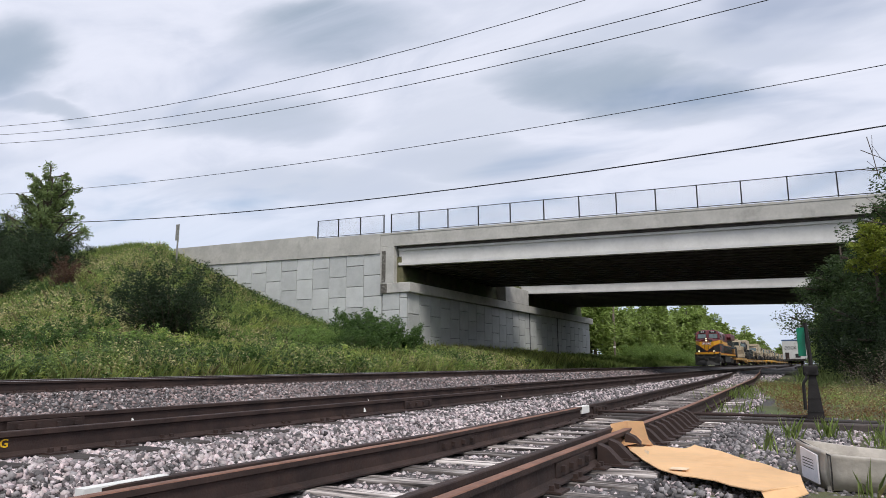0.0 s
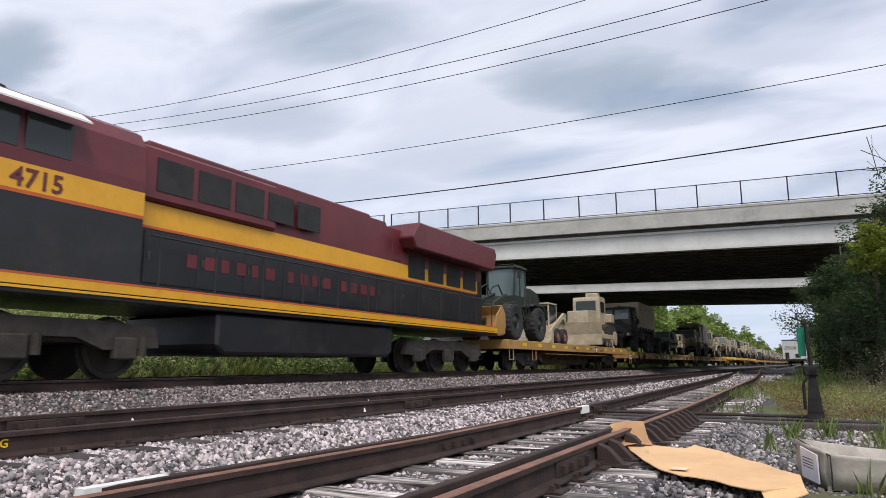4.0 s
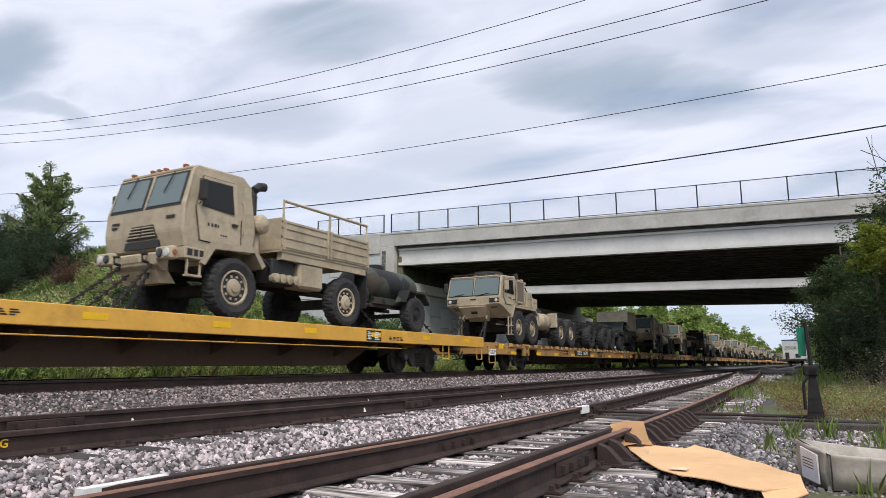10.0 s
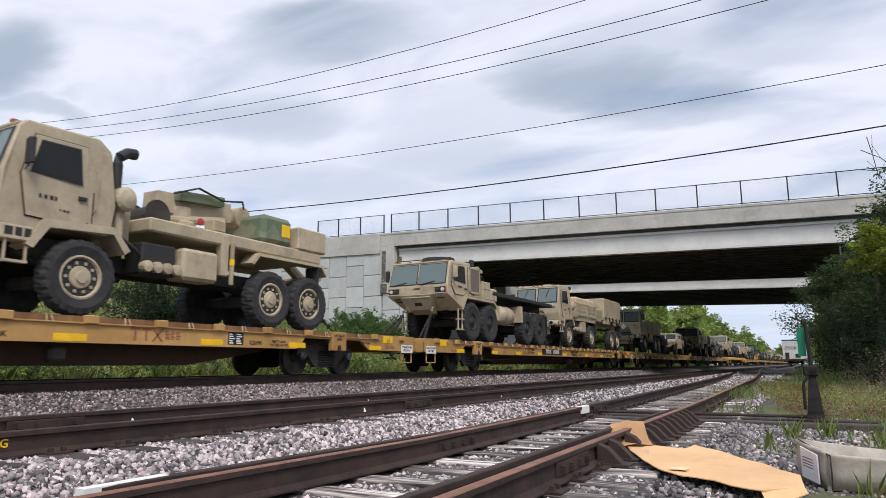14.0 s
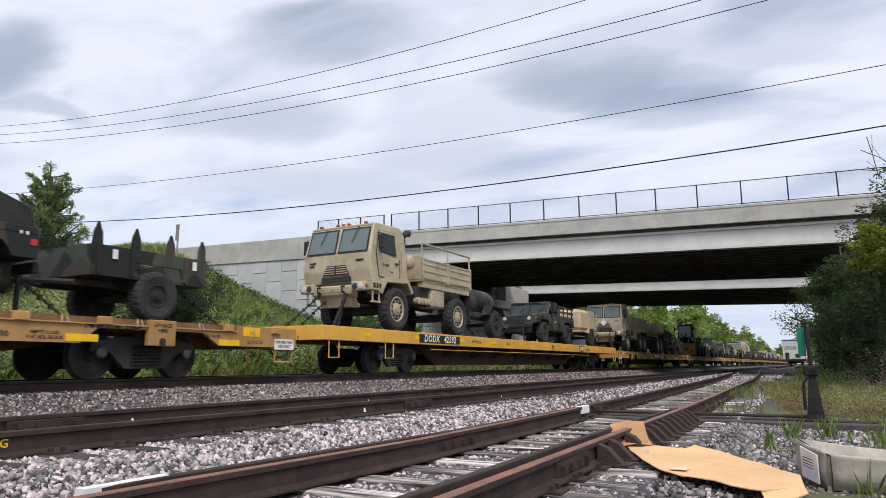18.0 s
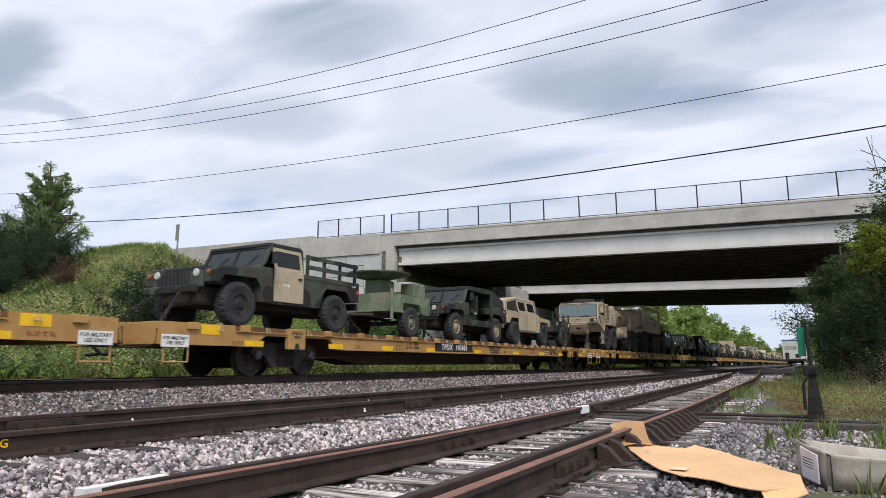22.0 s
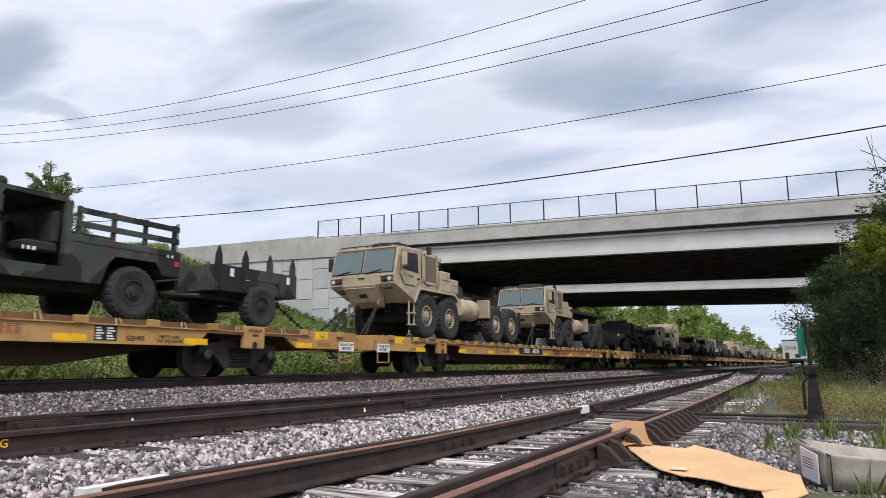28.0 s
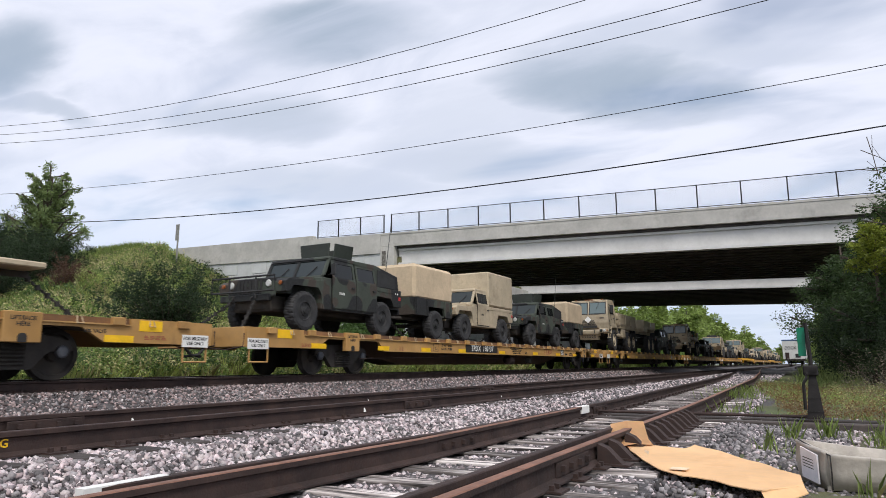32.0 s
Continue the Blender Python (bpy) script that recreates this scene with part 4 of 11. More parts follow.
        if kind == "armored":
            part("turret_ring", moved(lathe(B(), [(0.50, 0), (0.58, 0.0), (0.58, 0.07), (0.46, 0.09)], 20, "Z"), (0, 2.05, 1.92)), paint, t)
            for a, b in (((-0.45, 1.55), (0.45, 1.55)), ((0.52, 1.7), (0.58, 2.4)), ((-0.52, 1.7), (-0.58, 2.4)), ((-0.42, 2.58), (0.42, 2.58))):
                bm = hexa(B(), [(a[0], a[1], 1.99), (b[0], b[1], 1.99), (b[0] + 0.03, b[1] + 0.03, 1.99), (a[0] + 0.03, a[1] + 0.03, 1.99)], [(a[0] * 1.1, a[1], 2.36), (b[0] * 1.1, b[1], 2.36), (b[0] * 1.1 + 0.03, b[1] + 0.03, 2.36), (a[0] * 1.1 + 0.03, a[1] + 0.03, 2.36)])
                bmesh.ops.recalc_face_normals(bm, faces=bm.faces)
                part("turret_shield", bm, GREEN if paint is CAMO else paint, t)
            tubeb = tube(B(), [(0.75, 3.9, 1.6), (0.78, 4.2, 3.4)], 0.012, 5)
            part("antenna", tubeb, BLACK, t)
    elif kind == "hardback":
        part("cab_roof", prism(B(), [(0.93, 1.82), (0.96, 1.90), (2.15, 1.94), (2.15, 1.30), (2.08, 1.30), (2.04, 1.82)], -0.97, 0.97, 0.02), paint, t)
        part("cargo_shell", prism(B(), [(2.16, 1.30), (2.16, 2.06), (2.35, 2.12), (4.25, 2.12), (4.34, 2.04), (4.34, 1.30)], -1.05, 1.05, 0.03), paint, t)
        for s in (-1, 1):
            part("shell_rail", box(B(), s * 1.06 - 0.015, s * 1.06 + 0.015, 2.2, 4.3, 1.60, 1.66), paint, t)
    elif kind == "shelter":
        part("cab_roof", prism(B(), [(0.93, 1.82), (0.96, 1.90), (2.10, 1.90), (2.10, 1.30), (2.03, 1.30), (2.0, 1.82)], -0.97, 0.97, 0.02), paint, t)
        part("shelter_box", box(B(), -1.06, 1.06, 2.02, 4.36, 1.34, 2.62, 0.05), top, t, "tan equipment shelter")
        part("shelter_door", box(B(), -0.4, 0.4, 4.36, 4.39, 1.45, 2.5, 0.01), top, t)
        for z in (1.5, 2.4):
            part("corner_fitting", box(B(), 1.05, 1.09, 2.05, 2.2, z, z + 0.12), paint, t)
    elif kind == "ambulance":
        part("box_body", prism(B(), [(0.98, 1.86), (1.05, 2.10), (1.75, 2.62), (4.30, 2.66), (4.42, 2.56), (4.42, 1.30), (2.06, 1.30), (2.04, 1.84)], -1.07, 1.07, 0.03), paint, t)
        for s in (-1, 1):
            p = part("emblem_panel", box(B(), s * 1.073 - 0.004, s * 1.073 + 0.004, 2.25, 3.15, 1.50, 2.42), WHITE, t, "white square with a red cross")
            bm = box(B(), s * 1.079 - 0.004, s * 1.079 + 0.004, 2.58, 2.82, 1.56, 2.36)
            box(bm, s * 1.079 - 0.004, s * 1.079 + 0.0035, 2.31, 3.09, 1.84, 2.08)
            part("cross", bm, MAROON, p)
        bm = box(B(), -0.06, 0.06, 1.0, 1.03, 2.05, 2.35)
        box(bm, -0.15, 0.15, 1.0, 1.031, 2.14, 2.26)
        part("front_cross", bm, MAROON, t)
    if paint is CAMO and kind in ("armored", "openpickup", "open4", "softtop"):
        br = tube(B(), [(-1.0, -1.05, 0.86), (1.0, -1.05, 0.86), (1.0, -1.05, 1.20), (-1.0, -1.05, 1.20), (-1.0, -1.05, 0.86)], 0.024, 6)
        for x in (-0.42, 0.42):
            tube(br, [(x, -1.03, 0.70), (x, -1.05, 1.20)], 0.020, 6)
        part("brush_guard", br, BLACK, t)
    part("unit_marks", bars(bars(B(), 1.082, 1.30, 0.98, 3, 0.05, 0.06, 0.08), 1.068, 4.0, 1.2, 2, 0.06, 0.05, 0.09), WHITE if paint is CAMO else INK, t)
    part("rear_bumper", box(B(), -0.95, 0.95, 4.32, 4.42, 0.62, 0.80, 0.02), paint, t)
    part("tail_lamp", box(B(), 1.055, 1.075, 4.18, 4.28, 1.02, 1.12), RED, t)
    part("body_crease", box(B(), 1.058, 1.07, 2.10 if two else 3.08, 4.28, 1.20, 1.225), paint, t)
    stretch(t, 0.47, 0.50, 1.035)
    chains(t, [((s * 0.35, -0.98, 0.70), (s * 0.75, -1.75, 0.02)) for s in (-1, 1)] + [((s * 0.5, 4.25, 0.66), (s * 0.8, 4.95, 0.02)) for s in (-1, 1)])
    return t


# ---------- cab-over cargo truck ----------
def fmtv(axles, load, paint, rim=None, cargo=None, label="", rails=False, group="cargo trucks"):
    t = thing("cargo_truck", label, "military truck", group)
    rim = rim or paint
    ax = ([0.0, 4.5, 5.82] if load == "crane" else [0.0, 3.73, 5.05]) if axles == 3 else [0.0, 3.90]
    end = (6.2 if load == "crane" else 5.70) if axles == 3 else 4.85
    for y in ax:
        wheel(t, y, 0.645, 0.38, 0.36, 1.02, rim)
    for s in (-1, 1):
        part("frame_rail", box(B(), s * 0.42 - 0.05, s * 0.42 + 0.05, -1.2, end, 0.85, 1.10), UNDER, t)
    for y in ax:
        part("axle", tube(B(), [(-0.85, y, 0.60), (0.85, y, 0.60)], 0.11, 8), UNDER, t)
    # cab with the slanted windscreen, narrower towards the roof
    cab = [(-1.36, 1.22), (-1.44, 1.55), (-1.42, 2.02), (-1.20, 2.74), (-1.08, 2.84), (0.18, 2.88), (0.42, 2.70), (0.52, 1.80), (0.46, 1.34), (0.40, 1.30), (-0.62, 1.30), (-0.80, 1.16)]
    bm = prism(B(), cab, -1.19, 1.19, 0.03)

    def narrow(z):
        return 1.0 - max(0.0, z - 1.95) * 0.075
    for v in bm.verts:
        v.co.x *= narrow(v.co.z)
    part("cab", bm, paint, t)

    def on_front(z, out):
        return (-1.42 + (z - 2.02) * 0.3056 if z > 2.02 else -1.44 + max(0, z - 1.55) * 0.0426) - out

    def front_plate(x0, x1, z0, z1, out, deep=0.03, k=0.96):
        c = (x0 + x1) / 2
        q = [(x0, on_front(z0, out), z0), (x1, on_front(z0, out), z0), (c + (x1 - c) * k, on_front(z1, out), z1), (c + (x0 - c) * k, on_front(z1, out), z1)]
        bm = hexa(B(), q, [(p[0], p[1] + deep, p[2]) for p in q])
        bmesh.ops.recalc_face_normals(bm, faces=bm.faces)
        return bm
    for s in (-1, 1):
        c = s * 0.555
        g = part("windscreen", front_plate(c - 0.47, c + 0.47, 2.06, 2.66, 0.022), GLASS_PALE, t)
        part("gasket", front_plate(c - 0.525, c + 0.525, 2.01, 2.71, 0.010), INK, g)
        for k in (0,):
            part("wiper", tube(B(), [(c + 0.10 + 0.14 * k, on_front(2.70, 0.05), 2.72), (c - 0.06 + 0.3 * k, on_front(2.3, 0.05), 2.30)], 0.012, 5), INK, t)
        xo = s * 1.19

        def side(pts, out, thick):
            q = [(s * (1.19 * narrow(z) + out), y, z) for y, z in pts]
            bm = hexa(B(), q, [(p[0] + s * thick, p[1], p[2]) for p in q])
            bmesh.ops.recalc_face_normals(bm, faces=bm.faces)
            return bm
        d = part("door", side([(-1.02, 1.40), (-1.14, 2.0), (-0.94, 2.64), (-0.06, 2.66), (0.0, 1.45), (-0.30, 1.38)], 0.0, 0.03), paint, t)
        if s > 0:
            part("door_seal", side([(-1.035, 1.385), (-1.155, 2.0), (-0.955, 2.655), (-0.045, 2.675), (0.015, 1.435), (-0.29, 1.365)], 0.0, 0.012), INK, d)
        w = part("window", side([(-1.0, 2.06), (-0.84, 2.56), (-0.20, 2.58), (-0.16, 2.04)], 0.028, 0.012), GLASS_SIDE, d)
        if s > 0:
            part("window_gasket", side([(-1.02, 2.04), (-0.855, 2.58), (-0.18, 2.60), (-0.14, 2.02)], 0.026, 0.008), INK, w)
        if s > 0:
            part("handle", box(B(), s * 1.23 - 0.02, s * 1.23 + 0.02, -0.20, -0.06, 1.78, 1.83), INK, d)
        m = tube(B(), [(s * 1.16, -1.06, 2.55), (s * 1.34, -1.12, 2.52), (s * 1.34, -1.12, 2.1), (s * 1.18, -1.10, 2.05)], 0.014, 5)
        part("mirror", box(m, s * 1.35 - 0.10, s * 1.35 + 0.10, -1.15, -1.09, 2.12, 2.50, 0.01), BLACK, t)
        xa, xb = (0.76, 1.22) if s > 0 else (-1.22, -0.76)
        fn = prism(B(), [(-0.98, 0.98), (-0.74, 1.40), (0.52, 1.46), (0.84, 1.12), (0.74, 1.04), (0.50, 1.34), (-0.62, 1.28), (-0.86, 0.94)], xa, xb)
        part("fender", fn, paint, t)
        st = box(B(), s * 1.04 - 0.16, s * 1.04 + 0.16, -1.36, -0.86, 1.02, 1.24, 0.015)
        box(st, s * 1.14 - 0.06, s * 1.14 + 0.06, -1.28, -0.92, 0.70, 0.74)
        for y in (-1.27, -0.95):
            box(st, s * 1.15 - 0.02, s * 1.15 + 0.02, y, y + 0.03, 0.72, 1.04)
        sp = part("step", st, paint, t)
        if s > 0:
            part("step_slots", box(box(box(B(), s * 1.2 - 0.006, s * 1.2 + 0.006, -1.30, -1.18, 1.08, 1.20), s * 1.2 - 0.006, s * 1.2 + 0.006, -1.14, -1.04, 1.08, 1.20), s * 1.2 - 0.006, s * 1.2 + 0.006, -1.0, -0.90, 1.08, 1.20), INK, sp)
        # lamp bracket on the bumper end
        lp = part("lamp_bracket", box(B(), s * 0.90 - 0.24, s * 0.90 + 0.24, -1.62, -1.46, 0.98, 1.22, 0.03), paint, t)
        for x, r in ((1.0, 0.085), (0.80, 0.085)):
            hl = part("headlight", moved(lathe(B(), [(0.0005, -0.03), (r * 0.85, -0.02), (r, 0.0), (r, 0.04)], 14, "Y"), (s * x, -1.63, 1.10)), LENS if x > 0.9 else GLASS, lp)
        part("marker_lamp", moved(lathe(B(), [(0.0005, 0.02), (0.05, 0.015), (0.05, -0.02)], 10), (s * 1.145, -1.55, 1.10)) if s > 0 else moved(lathe(B(), [(0.05, 0.02), (0.05, -0.015), (0.0005, -0.02)], 10), (s * 1.145, -1.55, 1.10)), AMBER, lp)
        part("tow_hook", tube(B(), [(s * 0.42, -1.56, 0.96), (s * 0.42, -1.70, 0.98), (s * 0.42, -1.72, 1.10), (s * 0.42, -1.60, 1.12)], 0.03, 6), BLACK, t)
    part("bumper", prism(B(), [(-1.42, 0.82), (-1.56, 0.92), (-1.58, 1.12), (-1.46, 1.17), (-1.30, 1.0), (-1.30, 0.82)], -0.68, 0.68, 0.012), paint, t)
    for x0, x1 in ((-0.36, -0.12), (-0.10, 0.10), (0.12, 0.36)):
        part("bumper_slot", box(B(), x0, x1, -1.585, -1.56, 0.98, 1.06), TAN_DARK if paint is not CAMO else INK, t)
    g = part("grille", front_plate(-0.46, 0.46, 1.44, 1.70, 0.008, 0.03, 0.72), INK, t)
    sl = B()
    for i in range(4):
        z = 1.47 + i * 0.058
        w = 0.42 - i * 0.028
        for x0, x1 in ((-w, -0.03), (0.03, w)):
            box(sl, x0, x1, -1.475, -1.45, z, z + 0.022)
    part("grille_slats", sl, paint, g)
    if load == "cargo" and axles == 3:
        part("placard", hexa(B(), [(0.0, -1.50, 1.52), (0.2, -1.50, 1.72), (0.0, -1.50, 1.92), (-0.2, -1.50, 1.72)], [(0.0, -1.512, 1.52), (0.2, -1.512, 1.72), (0.0, -1.512, 1.92), (-0.2, -1.512, 1.72)]), WHITE, t, "white diamond placard")
    for i in range(6):
        for j in range(2):
            part("plate_hole", box(B(), -0.42 + i * 0.15, -0.34 + i * 0.15, -1.475 + j * 0.04, -1.40, 0.80 - j * 0.09, 0.84 - j * 0.09), INK, t) if axles == 3 and load == "cargo" else None
    part("air_dam", front_plate(-0.52, 0.52, 1.26, 1.40, 0.0, 0.05), INK, t)
    part("skid_plate", prism(B(), [(-1.36, 0.60), (-1.46, 0.84), (-1.20, 0.84), (-1.0, 0.62)], -0.55, 0.55), TAN_DARK if paint is not CAMO else GREEN, t)
    part("front_marks", box(box(box(B(), -0.95, -0.72, -1.452, -1.44, 1.78, 1.82), -0.95, -0.78, -1.452, -1.44, 1.70, 1.74), 0.70, 0.95, -1.452, -1.44, 1.78, 1.83), INK, t)
    part("roof_hatch", moved(lathe(B(), [(0.42, 0.0), (0.42, 0.05), (0.30, 0.07), (0.0005, 0.08)], 18, "Z"), (0.2, -0.35, 2.86)), paint, t)
    for x in (-0.8, -0.2, 0.0, 0.2, 0.8):
        part("roof_lamp", box(B(), x - 0.045, x + 0.045, -1.17, -1.07, 2.82, 2.875, 0.01), AMBER, t)
    part("visor", box(B(), -1.08, 1.08, -1.20, -1.12, 2.745, 2.80, 0.012), paint, t)
    part("cab_side_box", box(B(), 1.02, 1.14, 0.20, 0.40, 2.42, 2.66, 0.01), paint, t)
    part("cab_rear_seam", box(B(), 1.185, 1.20, 0.075, 0.09, 1.42, 1.95), INK, t)
    part("door_marks", bars(bars(B(), 1.222, -0.85, 1.72, 4, 0.06, 0.06, 0.085), 1.222, -0.5, 1.56, 3, 0.04, 0.03, 0.06), INK, t)
    part("wheel_arch_shade", box(B(), -0.70, 0.70, -0.70, 0.62, 0.95, 1.28), UNDER, t)
    for s in (1,):
        part("spring_pack", prism(B(), [(-0.85, 0.92), (-0.2, 0.70), (0.2, 0.70), (0.85, 0.92), (0.85, 0.98), (0.2, 0.80), (-0.2, 0.80), (-0.85, 0.98)], s * 0.62 - 0.05, s * 0.62 + 0.05), UNDER, t)
        part("grab_handle", tube(B(), [(s * 1.20, 0.10, 1.62), (s * 1.25, 0.10, 1.66), (s * 1.25, 0.10, 2.28), (s * 1.17, 0.10, 2.34)], 0.014, 5), paint, t)
    ex = moved(lathe(B(), [(0.12, -0.30), (0.20, -0.28), (0.21, 0.20), (0.16, 0.26), (0.05, 0.30)], 16, "X"), (0.98, 0.72, 1.98))
    tube(ex, [(0.98, 0.72, 1.30), (0.98, 0.72, 1.85)], 0.09, 10)
    part("air_cleaner", ex, paint, t)
    sn = tube(B(), [(0.92, 0.66, 2.05), (0.92, 0.66, 2.60), (0.92, 0.70, 2.74), (0.92, 0.84, 2.84), (0.92, 1.02, 2.86)], 0.095, 10)
    part("air_intake", sn, BLACK, t, "black air intake snorkel")
    part("engine_cover", box(B(), -0.75, 0.75, 0.42, 1.15, 1.20, 1.95, 0.04), TAN_DARK if paint is not CAMO else GREEN, t)
    part("fuel_tank", box(B(), 0.62, 1.16, 2.05, 2.95, 0.78, 1.36, 0.06), paint, t)
    part("hose", tube(B(), [(0.9, 0.5, 1.5), (1.08, 0.7, 1.35), (1.1, 1.0, 1.2), (0.95, 1.25, 1.1)], 0.03, 6), BLACK, t)
    part("mud_flap", box(B(), 0.80, 1.20, end - 0.12, end - 0.09, 0.55, 1.45), BLACK, t)
    for s in (-1, 1):
        part("stowage_box", box(B(), s * 0.80 - 0.26, s * 0.80 + 0.26, 1.20, 1.95, 0.80, 1.35, 0.03), BLACK, t)
        for i in range(4 if s > 0 else 0):
            part("air_tank", moved(lathe(B(), [(0.0005, -0.10), (0.10, -0.08), (0.10, 0.08), (0.0005, 0.10)], 10), (s * 1.08, 1.28 + i * 0.22, 0.93)), TAN if paint is not CAMO else GREEN, t)
    if load in ("cargo", "boxcargo"):
        part("bed_floor", box(B(), -1.2, 1.2, 1.32, end, 1.50, 1.62), paint, t)
        n = 3 if axles == 3 else 2
        for s in (-1, 1):
            for i in range(n):
                ya, yb = 1.34 + i * (end - 1.36) / n, 1.34 + (i + 1) * (end - 1.36) / n - 0.03
                x = s * 1.2
                bm = box(B(), x - 0.025, x + 0.025, ya, yb, 1.56, 2.18)
                for z in (1.60, 1.80, 2.0, 2.14):
                    box(bm, x - 0.045, x + 0.045, ya, yb, z, z + 0.045)
                for y in (ya + 0.02, yb - 0.09):
                    box(bm, x - 0.05, x + 0.05, y, y + 0.07, 1.54, 2.2)
                part("side_board", bm, paint, t)
            part("bed_skirt", box(B(), s * 1.1 - 0.08, s * 1.1 + 0.08, 1.4, end - 0.1, 1.34, 1.50), paint, t)
        for y in (1.34, end):
            bm = box(B(), -1.18, 1.18, y - 0.03, y + 0.03, 1.56, 2.24)
            part("end_board", bm, paint, t)
        if rails:
            for s in (-1, 1):
                b2 = tube(B(), [(s * 1.18, 1.4, 2.18), (s * 1.18, 1.4, 2.62), (s * 1.18, end - 0.1, 2.62), (s * 1.18, end - 0.1, 2.18)], 0.035, 6)
                part("cargo_rail", b2, paint, t)
                part("cargo_rail_post", tube(B(), [(s * 1.18, (1.4 + end) / 2, 2.18), (s * 1.18, (1.4 + end) / 2, 2.62)], 0.03, 6), paint, t)
        if load == "boxcargo":
            part("cargo_cover", box(B(), -1.14, 1.14, 1.45, end - 0.1, 1.70, 2.50, 0.08), TAN_CLOTH, t, "tan tarpaulin over the cargo")
    elif load == "shelter":
        part("subframe", box(B(), -1.1, 1.1, 1.25, end + 0.55, 1.12, 1.30), UNDER, t)
        part("shelter_box", box(B(), -1.22, 1.22, 1.12, end + 0.6, 1.60, 3.30, 0.06), cargo, t, "plain tan box shelter")
        for s in (-1, 1):
            for i in range(6):
                y = 1.35 + i * 0.85
                part("lashing_bracket", box(B(), s * 1.2 - 0.05, s * 1.2 + 0.05, y, y + 0.14, 1.42, 1.66), BLACK, t)
            for y in (1.6, 3.2, 4.6):
                part("vent_cover", box(B(), s * 1.22 - 0.04, s * 1.22 + 0.04, y, y + 0.22, 2.75, 3.05, 0.03), cargo, t)
    elif load == "crane":
        part("bed_frame", box(B(), -1.10, 1.10, 1.3, end + 0.1, 1.55, 1.80, 0.03), paint, t)
        part("crane_base", moved(lathe(B(), [(0.42, 0), (0.42, 0.22), (0.34, 0.30), (0.34, 0.52)], 18, "Z"), (0.0, 2.75, 1.80)), paint, t)
        part("crane_boom", hexa(B(), [(-0.24, 2.1, 2.15), (0.24, 2.1, 2.15), (0.22, 2.1, 2.55), (-0.22, 2.1, 2.55)], [(-0.22, 4.1, 2.25), (0.22, 4.1, 2.25), (0.20, 4.1, 2.66), (-0.20, 4.1, 2.66)]), paint, t)
        part("boom_section", box(B(), -0.15, 0.15, 3.9, 4.45, 2.30, 2.58, 0.03), TAN_DARK, t)
        part("boom_head", moved(lathe(B(), [(0.20, -0.26), (0.24, -0.24), (0.24, 0.24), (0.20, 0.26)], 18), (0, 4.45, 2.42)), TAN_DARK, t)
        part("boom_cylinder", tube(B(), [(0.28, 2.3, 2.0), (0.28, 3.8, 2.22)], 0.09, 10), paint, t)
        part("boom_arm", hexa(B(), [(0.24, 2.5, 2.42), (0.42, 2.5, 2.42), (0.42, 2.5, 2.60), (0.24, 2.5, 2.60)], [(0.24, 3.7, 2.50), (0.42, 3.7, 2.50), (0.42, 3.7, 2.70), (0.24, 3.7, 2.70)]), CAMO_LIGHT, t, "green-painted folded boom arm")
        part("boom_hose", tube(B(), [(0.46, 2.3, 2.5), (0.50, 2.9, 2.72), (0.48, 3.6, 2.60), (0.46, 4.2, 2.70), (0.3, 4.4, 2.6)], 0.022, 6), BLACK, t)
        part("winch", moved(lathe(B(), [(0.30, -0.4), (0.30, -0.36), (0.2, -0.34), (0.2, 0.34), (0.30, 0.36), (0.30, 0.4)], 16), (0, 2.0, 2.02)), UNDER, t)
        part("control_valve", box(B(), 0.75, 1.05, 2.85, 3.20, 1.80, 2.05, 0.03), TAN_DARK, t)
        part("tail_lamp", moved(lathe(B(), [(0.07, 0.0), (0.07, 0.04), (0.0005, 0.05)], 10), (1.10, 2.45, 1.90)), RED, t)
        for s in (-1, 1):
            part("outrigger", box(B(), s * 1.02 - 0.10, s * 1.02 + 0.10, 3.05, 3.25, 0.95, 1.75, 0.02), paint, t)
            part("outrigger_jack", tube(B(), [(s * 1.10, 3.35, 0.80), (s * 1.10, 3.35, 1.62)], 0.05, 8), TAN_DARK, t)
            part("jack_band", tube(B(), [(s * 1.10, 3.35, 1.18), (s * 1.10, 3.35, 1.30)], 0.056, 8), CAR_STRIPE, t)
            part("tool_locker", box(B(), s * 0.80 - 0.33, s * 0.80 + 0.33, end - 0.80, end + 0.25, 1.80, 2.30, 0.03), paint, t)
            part("rear_fender", prism(B(), [(3.85, 1.30), (4.05, 1.52), (6.25, 1.52), (6.45, 1.30), (6.40, 1.26), (6.22, 1.46), (4.08, 1.46), (3.90, 1.26)], s * 0.82 if s > 0 else -1.20, 1.20 if s > 0 else s * 0.82), paint, t)
        part("locker_tarp", box(B(), -0.95, 1.0, 4.35, 5.35, 1.82, 2.44, 0.10), CAMO_LIGHT, t, "faded green tarpaulin bundle")
        part("tarp_patch", box(B(), 0.62, 1.012, 4.95, 5.25, 2.0, 2.30, 0.02), CAR_STRIPE, t, "yellow patch")
        part("tow_boom", tube(B(), [(0, 5.8, 1.9), (0, 6.6, 1.45), (0, 6.9, 1.30)], 0.13, 8), TAN_DARK, t)
        part("tow_bar", tube(B(), [(-0.7, 6.75, 1.3), (0.7, 6.75, 1.3)], 0.08, 8), paint, t)
    stretch(t, 0.60, 0.645, 1.08)
